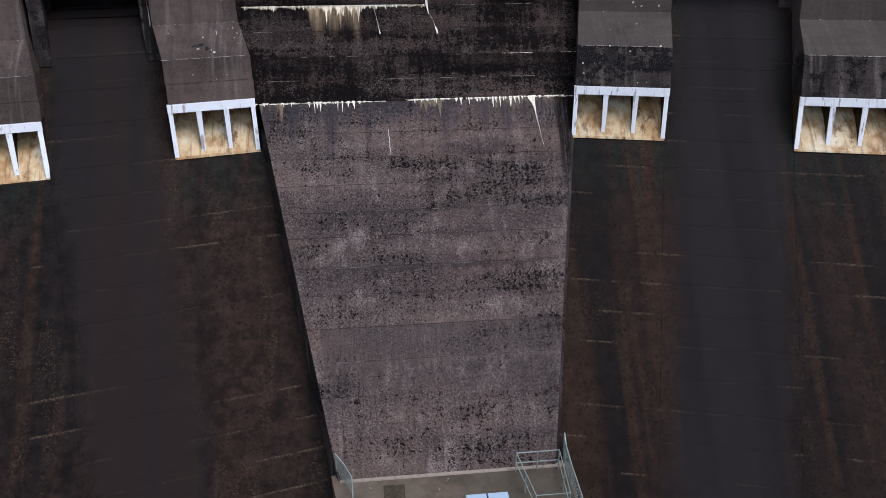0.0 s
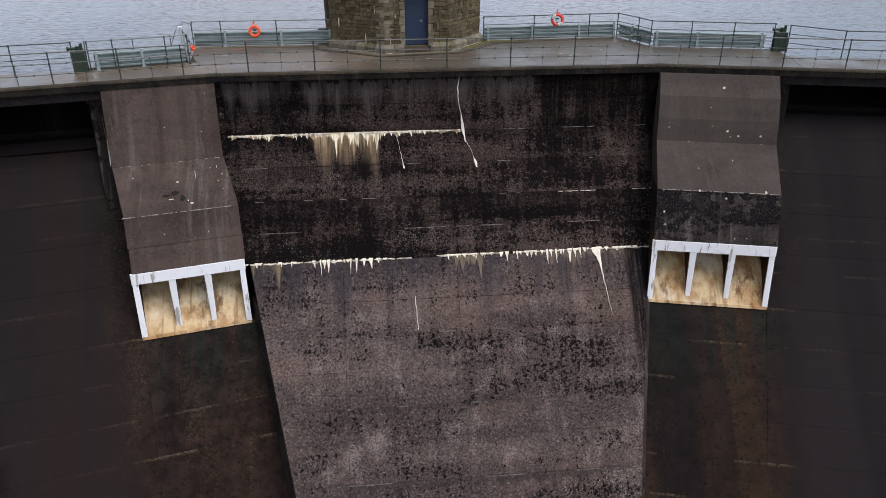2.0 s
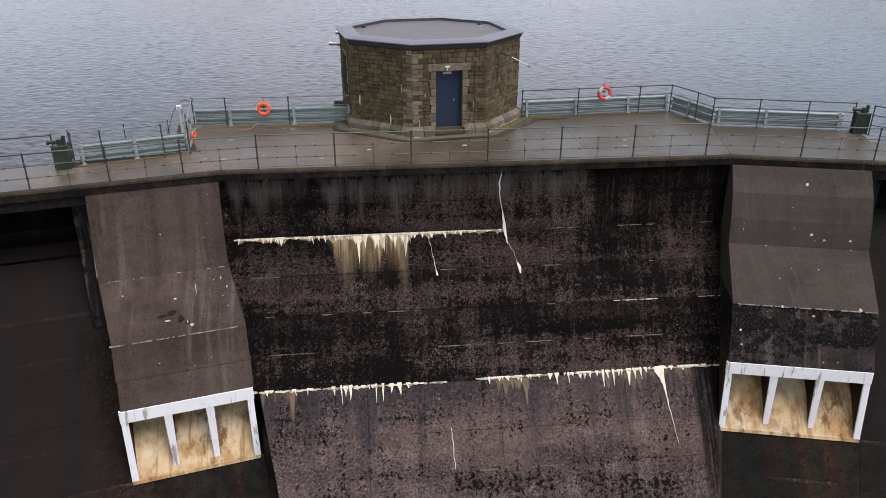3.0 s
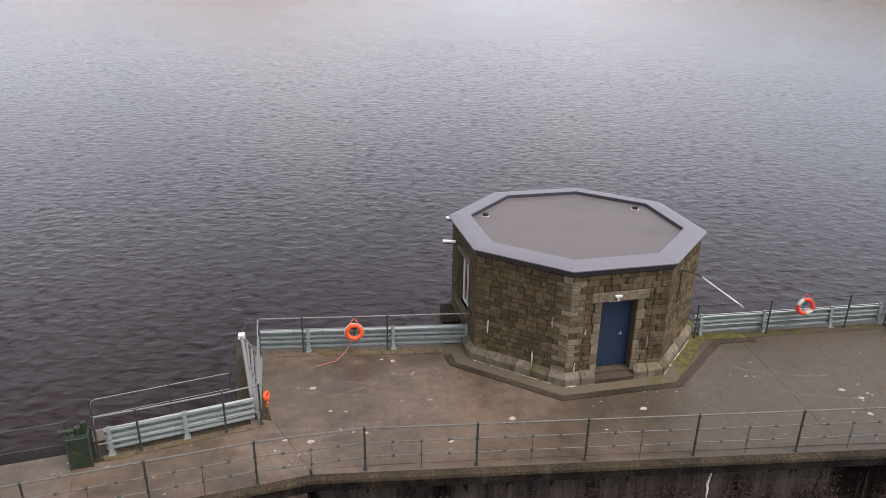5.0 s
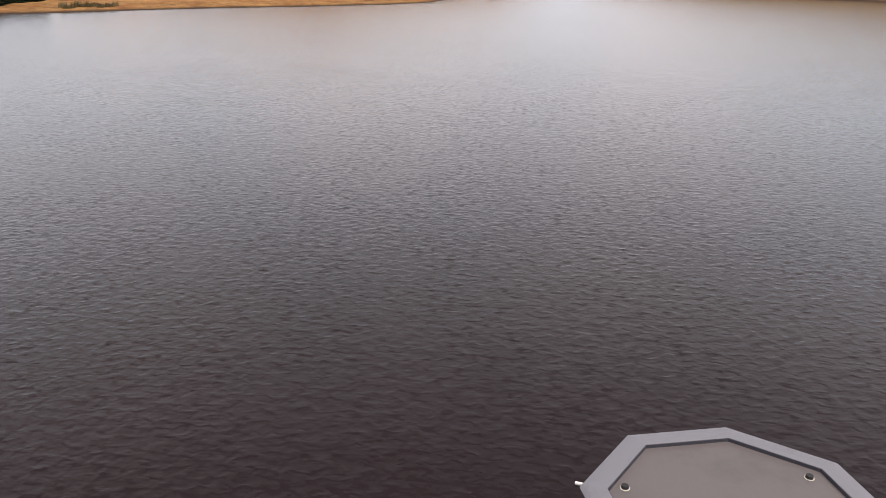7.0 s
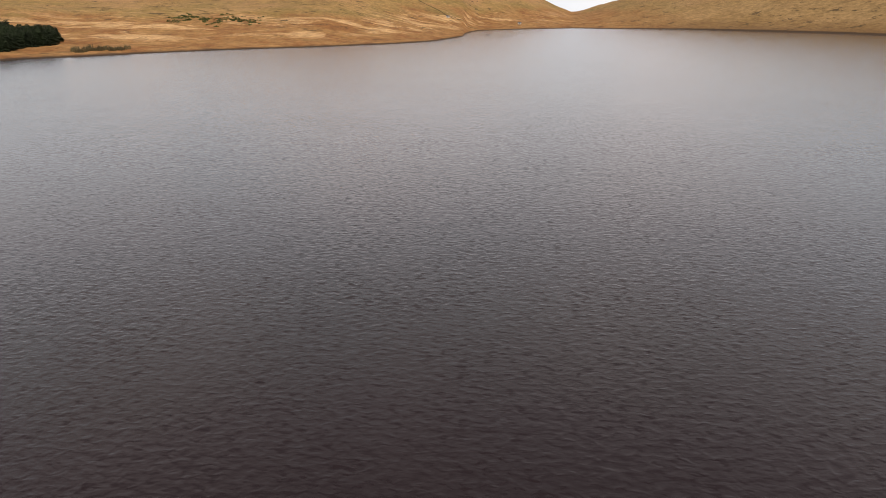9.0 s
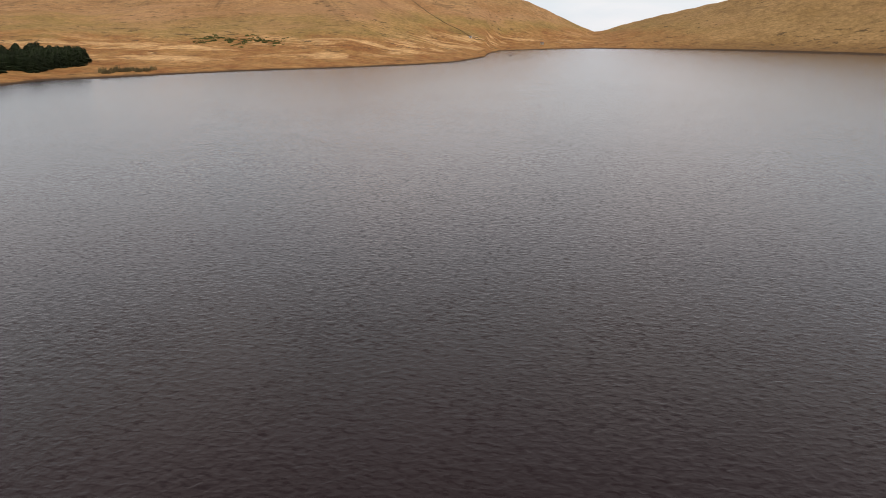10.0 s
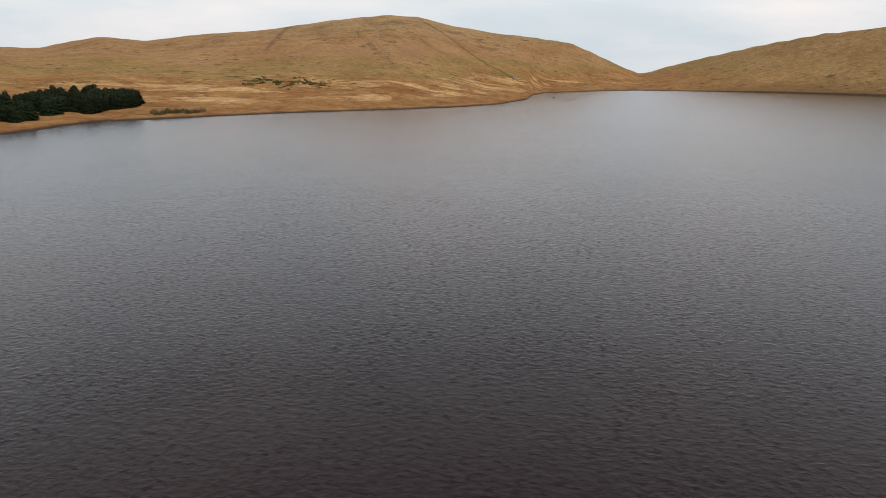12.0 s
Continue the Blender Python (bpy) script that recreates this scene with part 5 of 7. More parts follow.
def crack_run(points, widths, seed, mat, label):
    """Lime that has run out of a crack."""
    rng = random.Random(seed)
    bm = bmesh.new()
    rows = []
    for i in range(len(points) - 1):
        (xa, za), (xb, zb) = points[i], points[i + 1]
        steps = 6
        for k in range(steps + (1 if i == len(points) - 2 else 0)):
            t = k / steps
            x, z = xa + (xb - xa) * t + rng.uniform(-0.015, 0.015), za + (zb - za) * t
            w = (widths[i] + (widths[i + 1] - widths[i]) * t) * rng.uniform(0.8, 1.2)
            y = mid_y(z) - 0.045
            rows.append([bm.verts.new(p) for p in ((x - w / 2, y, z), (x + w / 2, y, z), (x + w / 2, y + 0.06, z), (x - w / 2, y + 0.06, z))])
    for a, b in zip(rows, rows[1:]):
        for k in range(4):
            bm.faces.new((a[k], a[(k + 1) % 4], b[(k + 1) % 4], b[k]))
    bm.faces.new(rows[0])
    bm.faces.new(rows[-1][::-1])
    return solid("lime_run", bm, mat, label, "lime deposit", group="lime deposits on the dam wall")


build_middle_wall()
for side, fq, fz, prof, wide, bay in SIDES:
    build_side_wall(side, fq, fz, wide, bay, "dam_wall_left" if side is LEFT else "dam_wall_right")
    for k in range(3):
        drop = DROPS[side is RIGHT][k]
        back = (0.0, 0.30, 0.45)[k] if side is LEFT else 0.0
        low_prof = [(q - back * (i > 3), z - drop * (i > 2)) for i, (q, z) in enumerate(prof)]
        build_pier(side, fq + drop * 0.81 - back, fz - drop, low_prof, wide, k * (wide + bay), "grey concrete pier with a white-framed triple outlet at its foot", M["pier"] if side is LEFT else M["pier_low"])
build_deck()
build_foot_platform()
for x0, x1, z, seed in ((-7.3, -0.75, -6.53, 3), (0.2, 8.9, -6.50, 6), (-8.0, 1.55, -2.40, 8)):
    drip_row("lime_crust", x0, x1, z, 0.075, 0.016, seed, M["lime_patchy"], "pale lime crust along a leaking lift joint", 0.92)
M["lime_drip"] = painted("cream_lime_drips", (0.80, 0.74, 0.60), (0.42, 0.33, 0.20), 0.85, 0.0, 0.5, 3.5)
for x0, x1, z, longest, seed, gap in ((-4.55, -1.75, -6.50, 0.42, 11, 0.18), (-6.7, -4.7, -6.50, 0.16, 12, 0.6), (0.6, 3.2, -6.48, 0.24, 13, 0.4), (3.3, 5.6, -6.48, 0.40, 14, 0.12), (5.6, 8.2, -6.46, 0.32, 15, 0.25),
                                      (-7.5, -1.6, -2.37, 0.20, 18, 0.5), (-1.4, 1.5, -2.37, 0.15, 19, 0.8)):
    drip_teeth(x0, x1, z, longest, seed, gap)
crack_run([(1.40, -0.32), (1.32, -0.75), (1.36, -1.25), (1.45, -1.75), (1.52, -2.25), (1.60, -2.80)], [0.012, 0.045, 0.020, 0.018, 0.11, 0.02], 2, M["lime"], "white lime run out of a crack in the wall")
crack_run([(1.62, -2.75), (1.80, -3.05), (1.90, -3.35), (1.97, -3.50), (2.0, -3.68)], [0.006, 0.008, 0.012, 0.11, 0.04], 3, M["lime"], "white lime run out of a crack in the wall")
crack_run([(-1.12, -2.5), (-1.0, -3.0), (-0.92, -3.45), (-0.88, -3.64)], [0.006, 0.010, 0.018, 0.06], 4, M["lime"], "white lime run out of a crack in the wall")
crack_run([(-0.72, -7.7), (-0.68, -8.2), (-0.66, -8.7)], [0.012, 0.022, 0.014], 5, M["lime"], "white lime run on a lift joint")
crack_run([(6.45, -6.48), (6.56, -6.75), (6.62, -7.05), (6.68, -7.5), (6.86, -8.5)], [0.34, 0.16, 0.06, 0.018, 0.008], 6, M["lime_drip"], "cream lime run below a leaking joint")


for x0, x1, z, seed, keep in ((-7.6, -2.5, -5.6, 41, 0.35), (-1.0, 6.8, -5.6, 42, 0.6), (1.9, 3.6, -3.5, 43, 0.6), (-7.4, 3.8, -4.6, 44, 0.3), (-6.2, 3.0, -8.8, 45, 0.6), (-5.0, 6.0, -13.0, 46, 0.35), (-4.8, 2.0, -10.9, 47, 0.35), (-3.6, 5.5, -16.4, 48, 0.35), (5.2, 9.2, -4.6, 49, 0.75), (3.0, 9.0, -2.4, 50, 0.3), (-7.5, 8.5, -3.5, 51, 0.25)):
    drip_row("lime_line", x0, x1, z, 0.030, 0.008, seed, M["lime_patchy"] if seed == 49 else M["lime_line"], "thin broken lime line along a lift joint", keep)


# ---- spalls and lichen on the piers ----
def face_spot(bm, sec, prof, s, z, rs, rz, rng, lift):
    """A ragged flat spot lying on the front of a pier."""
    zs = [p[1] for p in prof][::-1]
    qs = [p[0] for p in prof][::-1]
    ring = []
    for i in range(9):
        a = 2 * math.pi * i / 9
        ring.append((s + rs * math.cos(a) * rng.uniform(0.6, 1.2), z + rz * math.sin(a) * rng.uniform(0.6, 1.2)))
    at = lambda u, v, o: sec.at(u, float(np.interp(v, zs, qs)) + o, v + 0.6 * o)
    hexa(bm, [at(u, v, -0.03) for u, v in ring], [at(u, v, lift) for u, v in ring])


rng_spots = random.Random(21)
for side, fq, fz, prof, wide, bay in SIDES:
    bm = bmesh.new()
    for k in range(14 if side is LEFT else 26):
        s = rng_spots.uniform(0.2, wide - 0.15)
        z = rng_spots.choice((rng_spots.uniform(-0.6, -2.6), rng_spots.uniform(-3.1, -4.3), rng_spots.uniform(-4.6, -5.7)))
        r = rng_spots.choice((0.012, 0.018, 0.025, 0.05 if side is RIGHT else 0.02))
        face_spot(bm, side, prof, s, z, r, r * 0.8, rng_spots, 0.014)
    solid("lichen_dots", bm, M["lime_patchy"], "white lichen dots on the pier front", "lichen", kind="stuff")
bm = bmesh.new()
for s, z, rs, rz in ((2.05, -3.78, 0.18, 0.05), (1.8, -3.92, 0.10, 0.09), (2.35, -3.82, 0.2, 0.03), (1.62, -4.02, 0.07, 0.06)):
    face_spot(bm, LEFT, SIDES[0][3], s, z, rs, rz, rng_spots, 0.012)
solid("damp_spall", bm, M["dark"], "dark damp spalled patch on the pier slope", "spall")
bm = bmesh.new()
for s, z, rs, rz in ((2.2, -3.93, 0.09, 0.018), (1.5, -4.08, 0.07, 0.03), (1.62, -4.0, 0.03, 0.03), (1.9, -3.5, 0.05, 0.02), (1.25, -3.35, 0.012, 0.12), (0.45, -3.2, 0.02, 0.04), (0.3, -3.4, 0.02, 0.03)):
    face_spot(bm, LEFT, SIDES[0][3], s, z, rs, rz, rng_spots, 0.02)
solid("lime_crumbs", bm, M["lime_patchy"], "white lime crumbs round a spall on the pier", "lime deposit", kind="stuff")

# ---- valve tower ----
TC = Vector((-0.5, 3.1, 0))
TURN = radians(166)


def oct_at(k, r, z):
    a = TURN + k * math.pi / 4
    return Vector((TC.x + 1.055 * r * math.cos(a), TC.y + 0.985 * r * math.sin(a), z))


def face_frame(k):
    """Along-face and outward unit vectors of the face after corner k."""
    along = (oct_at(k + 1, 1, 0) - oct_at(k, 1, 0)).normalized()
    return along, Vector((along.y, -along.x, 0))


def half_width(k, r=3.40):
    return (oct_at(k + 1, r, 0) - oct_at(k, r, 0)).length / 2


def on_face(k, u, out, z, r=3.40):
    """A place on a wall face: u from its middle, out from the wall plane."""
    along, n = face_frame(k)
    p = (oct_at(k, r, 0) + oct_at(k + 1, r, 0)) / 2 + n * out + along * u
    return Vector((p.x, p.y, z))


def stone(bm, k, u0, u1, z0, z1, proud, r=3.40, deep=0.14, chamfer=0.015):
    n = face_frame(k)[1]
    slab(bm, [on_face(k, u0, proud, z0, r), on_face(k, u1, proud, z0, r), on_face(k, u1, proud, z1, r), on_face(k, u0, proud, z1, r)], n * -deep, chamfer, 0.018)


def build_tower():
    tower = thing("valve_tower", "octagonal rubble-stone valve tower with flat grey roof", "tower")
    rng = random.Random(12)
    bm = bmesh.new()
    hexa(bm, [oct_at(k, 3.33, -16) for k in range(8)], [oct_at(k, 3.33, 0.02) for k in range(8)])
    part("foundation", bm, M["pier_low"], tower)
    # mortar core, in faces so that the door and window openings go through
    for k in range(8):
        half = half_width(k)
        bm = bmesh.new()
        gaps = {2: (-0.50, 0.50, 0.25, 2.34), 0: (-0.42, 0.42, 1.0, 2.55)}.get(k)
        def core(u0, u1, z0, z1):
            r = 3.372
            q = [on_face(k, u0, 0, z0, r), on_face(k, u1, 0, z0, r), on_face(k, u1, -0.4, z0, r), on_face(k, u0, -0.4, z0, r)]
            hexa(bm, q, [Vector((p.x, p.y, z1)) for p in q])
        h = half - 0.03
        if gaps:
            core(-h, gaps[0], 0, 3.2), core(gaps[1], h, 0, 3.2), core(gaps[0], gaps[1], gaps[3], 3.2), core(gaps[0], gaps[1], 0, gaps[2])
        else:
            core(-h, h, 0, 3.2)
        part("wall", bm, M["mortar"], tower)
    # courses of stone
    for k in range(8):
        seen = k in (1, 2, 3)
        half = half_width(k)
        bulk = None if seen else bmesh.new()
        z = 0.36
        row = 0
        while z < 3.17:
            hgt = min(rng.choice((0.12, 0.14, 0.16, 0.18)), 3.19 - z)
            if hgt < 0.08:
                break
            u = -half - 0.012
            lead = 0.42 if row % 2 == 0 else 0.24
            row += 1
            first = True
            while u < half - 0.06:
                w = lead if first else rng.uniform(0.15, 0.36)
                end = u + w
                tail = 0.24 if row % 2 == 0 else 0.42
                corner = first
                if end > half - tail - 0.12:
                    end = half - tail if u < half - tail - 0.05 else half + 0.012
                    if end > half - 0.05:
                        corner = True
                first = False
                pieces = [(u, end)]
                hole = {2: (-0.72, 0.72, 0.0, 2.62), 0: (-0.52, 0.52, 0.88, 2.70)}.get(k)
                if hole and z + hgt > hole[2] and z < hole[3]:
                    pieces = [(a, min(b, hole[0])) for a, b in pieces if a < hole[0]] + [(max(a, hole[1]), b) for a, b in pieces if b > hole[1]]
                for a, b in pieces:
                    if b - a < 0.06:
                        continue
                    if seen:
                        bm = bmesh.new()
                        stone(bm, k, a + 0.004, b - 0.004, z + 0.004, z + hgt - 0.004, rng.uniform(0.0, 0.03) + (0.012 if corner else 0))
                        part("quoin_stone" if corner else "stone", bm, M["quoin"] if corner and k in (1, 2) and (a < -half + 0.3 if k == 2 else b > half - 0.3) and rng.random() < 0.85 else M["stone"], tower)
                    else:
                        stone(bulk, k, a + 0.006, b - 0.006, z + 0.006, z + hgt - 0.006, rng.uniform(0.0, 0.03))
                u = end
            z += hgt
        if bulk is not None:
            tagged(part("stone_facing", bulk, M["stone"], tower), kind="stuff")
    # plinth stones with a sloped top
    for k in range(8):
        half = half_width(k)
        spans = [(-half - 0.06 + i * (2 * half + 0.12) / 6, -half - 0.06 + (i + 1) * (2 * half + 0.12) / 6) for i in range(6)]
        if k == 2:
            spans = [(-half - 0.06, -0.98), (-0.98, -0.56), (0.56, 0.98), (0.98, half + 0.06)]
        for a, b in spans:
            bm = bmesh.new()
            p = rng.uniform(0, 0.02)
            prof = [(0.17 + p, 0.0), (0.17 + p, 0.21), (0.145 + p, 0.25), (0.02, 0.37), (-0.1, 0.37), (-0.1, 0.0)]
            hexa(bm, [on_face(k, a + 0.008, o, z) for o, z in prof], [on_face(k, b - 0.008, o, z) for o, z in prof])
            part("plinth_stone", bm, M["plinth"], tower)
    # lime along the foot of the plinth
    for k, a, b in ((1, -1.3, 1.2), (2, -1.40, -0.60), (3, -1.35, 0.9)):
        n = face_frame(k)[1]
        bm = bmesh.new()
        u = a
        while u < b:
            long = rng.uniform(0.08, 0.34)
            h = rng.uniform(0.018, 0.034)
            slab(bm, [on_face(k, u, 0.205, 0.012), on_face(k, u + long, 0.205, 0.012), on_face(k, u + long * 0.94, 0.195, h), on_face(k, u + long * 0.05, 0.195, h * 0.9)], n * -0.06, 0.004, 0.006)
            u += long + rng.choice((0.0, 0.02, 0.15))
        tagged(part("lime_seam", bm, M["lime_patchy"], tower, "broken white lime seam at the foot"), kind="stuff")
    # doorway
    bm = bmesh.new()
    stone(bm, 2, -0.80, 0.80, 2.36, 2.62, 0.035, chamfer=0.02)
    part("lintel", bm, M["quoin"], tower, "pale dressed stone lintel")
    for sgn in (-1, 1):
        z = 0.22
        for i in range(7):
            h = 0.305
            w = 0.24 if i % 2 else 0.20
            bm = bmesh.new()
            a, b = sorted((sgn * 0.50, sgn * (0.50 + w)))
            stone(bm, 2, a, b, z + 0.006, z + h - 0.006, 0.03, deep=0.3)
            part("jamb_stone", bm, M["quoin"], tower)
            z += h
    bm = bmesh.new()
    q = [on_face(2, u, o, 0) for u, o in ((-0.55, 0.19), (0.55, 0.19), (0.55, -0.35), (-0.55, -0.35))]
    hexa(bm, q, [Vector((p.x, p.y, 0.24 if i > 1 else 0.13)) for i, p in enumerate(q)])
    part("door_step", bm, M["drain"], tower, "worn concrete door step")
    bm = bmesh.new()
    slab(bm, [on_face(2, -0.49, -0.25, 0.26), on_face(2, 0.49, -0.25, 0.26), on_face(2, 0.49, -0.25, 2.33), on_face(2, -0.49, -0.25, 2.33)], face_frame(2)[1] * -0.06, 0.01, 0.01)
    door = part("door", bm, M["blue"], tower, "closed slate-blue steel door")
    bm = bmesh.new()
    for u0, u1, z0, z1 in ((-0.50, -0.455, 0.25, 2.34), (0.455, 0.50, 0.25, 2.34), (-0.455, 0.455, 2.295, 2.34)):
        slab(bm, [on_face(2, u0, -0.22, z0), on_face(2, u1, -0.22, z0), on_face(2, u1, -0.22, z1), on_face(2, u0, -0.22, z1)], face_frame(2)[1] * -0.08, 0.006, 0.006)
    part("door_frame", bm, M["blue"], door)
    bm = bmesh.new()
    tube(bm, [on_face(2, 0.16, -0.20, 1.24), on_face(2, 0.26, -0.20, 1.24)], 0.009, 6)
    slab(bm, [on_face(2, 0.235, -0.235, 1.18), on_face(2, 0.265, -0.235, 1.18), on_face(2, 0.265, -0.235, 1.29), on_face(2, 0.235, -0.235, 1.29)], face_frame(2)[1] * -0.02, 0.004, 0.004)
    part("door_handle", bm, M["galv"], door, "chrome lever handle")
    bm = bmesh.new()
    slab(bm, [on_face(2, -0.18, -0.238, 2.20), on_face(2, 0.14, -0.238, 2.20), on_face(2, 0.14, -0.238, 2.28), on_face(2, -0.18, -0.238, 2.28)], face_frame(2)[1] * -0.015, 0.004, 0.004)
    part("door_sign", bm, M["cream"], door, "small pale sign plate")
    bm = bmesh.new()
    slab(bm, [on_face(2, -0.18, 0.10, 2.49), on_face(2, 0.0, 0.10, 2.49), on_face(2, 0.0, 0.10, 2.54), on_face(2, -0.18, 0.10, 2.54)], face_frame(2)[1] * -0.10, 0.008, 0.008)
    tube(bm, [on_face(2, -0.09, 0.06, 2.38), on_face(2, -0.09, 0.06, 2.50)], 0.025, 8)
    part("door_lamp", bm, M["flat_white"], tower, "small white lamp above the door")
    # white streaks on the stone
    for k, u, z0, z1 in ((2, -1.12, 0.28, 0.62), (2, 0.92, 0.9, 1.2), (1, 0.4, 0.35, 0.75), (1, -0.95, 0.9, 1.3), (1, 0.9, 1.6, 1.9), (2, -0.9, 1.45, 1.6)):
        bm = bmesh.new()
        n = face_frame(k)[1]
        jig = [rng.uniform(-0.012, 0.012) for _ in range(4)]
        for i, (t0, t1, w0, w1) in enumerate(((0.0, 0.45, 0.010, 0.022), (0.45, 1.0, 0.022, 0.014))):
            za, zb = z0 + (z1 - z0) * t0, z0 + (z1 - z0) * t1
            slab(bm, [on_face(k, u + jig[i] - w0, 0.043, za), on_face(k, u + jig[i] + w0, 0.043, za), on_face(k, u + jig[i + 1] + w1, 0.043, zb), on_face(k, u + jig[i + 1] - w1, 0.043, zb)], n * -0.03, 0.003, 0.003)
        part("lime_streak", bm, M["lime_patchy"], tower)
    # window
    bm = bmesh.new()
    n0 = face_frame(0)[1]
    for u0, u1, z0, z1 in ((-0.42, -0.35, 1.0, 2.55), (0.35, 0.42, 1.0, 2.55), (-0.35, 0.35, 1.0, 1.06), (-0.35, 0.35, 2.49, 2.55), (-0.018, 0.018, 1.06, 2.49)):
        slab(bm, [on_face(0, u0, -0.10, z0), on_face(0, u1, -0.10, z0), on_face(0, u1, -0.10, z1), on_face(0, u0, -0.10, z1)], n0 * -0.07, 0.008, 0.008)
    win = part("window_frame", bm, M["flat_white"], tower, "white window frame")
    for u0, u1 in ((-0.34, -0.03), (0.03, 0.34)):
        bm = bmesh.new()
        slab(bm, [on_face(0, u0, -0.14, 1.08), on_face(0, u1, -0.14, 1.08), on_face(0, u1, -0.14, 2.47), on_face(0, u0, -0.14, 2.47)], n0 * -0.012, 0.003, 0.003)
        part("pane", bm, M["glass"], win)
    for z0, z1, o in ((0.88, 1.0, 0.09), (2.56, 2.74, 0.04)):
        bm = bmesh.new()
        slab(bm, [on_face(0, -0.62, o, z0), on_face(0, 0.62, o, z0), on_face(0, 0.62, o, z1), on_face(0, -0.62, o, z1)], n0 * -0.35, 0.015, 0.015)
        part("window_sill" if z0 < 2 else "window_lintel", bm, M["quoin"], tower)
    # roof
    bm = bmesh.new()
    hexa(bm, [oct_at(k, 3.45, 3.16) for k in range(8)], [oct_at(k, 3.50, 3.31) for k in range(8)])
    roof = part("roof_fascia", bm, M["fascia"], tower, "dark roof fascia")
    bm = bmesh.new()
    rings = [[bm.verts.new(oct_at(k, r, z)) for k in range(8)] for r, z in ((3.52, 3.30), (3.55, 3.32), (3.55, 3.345), (3.40, 3.385), (3.22, 3.41), (2.93, 3.42), (2.92, 3.415))]
    for a, b in zip(rings, rings[1:]):
        for k in range(8):
            bm.faces.new((a[k], a[(k + 1) % 8], b[(k + 1) % 8], b[k]))
    part("roof_rim", bm, M["lead"], tower, "blue-grey sheet roof rim")
    bm = bmesh.new()
    rings = [[bm.verts.new(oct_at(k, r, z)) for k in range(8)] for r, z in ((2.94, 3.413), (2.90, 3.41), (2.89, 3.28), (2.94, 3.28))]
    for a, b in zip(rings, rings[1:]):
        for k in range(8):
            bm.faces.new((a[k], a[(k + 1) % 8], b[(k + 1) % 8], b[k]))
    part("rim_flashing", bm, M["fascia"], tower, "dark inner roof flashing")
    bm = bmesh.new()
    hexa(bm, [oct_at(k, 2.95, 3.18) for k in range(8)], [oct_at(k, 2.95, 3.315) for k in range(8)])
    part("roof_membrane", bm, M["membrane"], tower, "grey-brown flat roof membrane")
    for (x, y) in ((-3.02, 3.95), (1.72, 4.35)):
        bm = bmesh.new()
        for r0, r1, z0, z1 in ((0.125, 0.125, 3.31, 3.325),):
            hexa(bm, [(x + r0 * math.cos(a), y + r0 * math.sin(a), z0) for a in (math.pi * i / 6 for i in range(12))], [(x + r1 * math.cos(a), y + r1 * math.sin(a), z1) for a in (math.pi * i / 6 for i in range(12))])
        drain = part("roof_outlet", bm, M["cream"], tower)
        bm = bmesh.new()
        hexa(bm, [(x + 0.10 * math.cos(a), y + 0.10 * math.sin(a), 3.33) for a in (math.pi * i / 6 for i in range(12))], [(x + 0.085 * math.cos(a), y + 0.085 * math.sin(a), 3.40) for a in (math.pi * i / 6 for i in range(12))])
        part("outlet_grate", bm, M["black"], drain)
    # camera arms and boom
    for p0, p1, r in (((-3.55, 3.0, 2.80), (-4.38, 3.0, 2.86), 0.045), ((-3.7, 4.3, 3.02), (-4.15, 4.4, 3.06), 0.045)):
        bm = bmesh.new()
        tube(bm, [p0, p1], 0.034, 8)
        arm = part("camera_arm", bm, M["rail"], tower)
        bm = bmesh.new()
        v = Vector(p1) - Vector(p0)
        tube(bm, [Vector(p0) + v * 0.55 + Vector((0, 0, 0.05)), Vector(p1) + Vector((0, 0, 0.05))], r, 10)
        part("camera_housing", bm, M["flat_white"], arm, "white tubular camera housing")
    bm = bmesh.new()
    tube(bm, [(2.36, 0.65, 2.70), (2.47, 0.03, 2.695), (2.66, -1.07, 2.69)], 0.022, 8)
    boom = part("boom", bm, M["flat_white"], tower, "thin white pole on a bracket")
    bm = bmesh.new()
    tube(bm, [(2.645, -0.99, 2.69), (2.675, -1.15, 2.67)], 0.032, 8)
    part("end_cap", bm, M["galv"], boom)
    bm = bmesh.new()
    tube(bm, [on_face(3, -0.36, -0.02, 2.76), Vector((2.34, 0.70, 2.73)), Vector((2.36, 0.58, 2.71))], 0.024, 6)
    tube(bm, [on_face(3, -0.62, -0.02, 2.84), on_face(3, -0.50, 0.20, 2.86), on_face(3, -0.36, 0.30, 2.76)], 0.014, 6)
    part("bracket", bm, M["rail"], tower)
    bm = bmesh.new()
    tube(bm, [on_face(3, -0.45, 0.045, 2.78), on_face(3, -0.45, 0.045, 1.85)], 0.016, 6)
    part("conduit", bm, M["rail"], tower)
    # ledge on the lake side
    bm = bmesh.new()
    for i, (x0, y0, x1, y1) in enumerate(((-4.35, 2.75, -3.55, 3.9),)):
        box(bm, x0, y0, -3.0, x1, y1, 0.42)
    part("side_ledge", bm, M["coping"], tower, "mossy concrete ledge")
    return tower


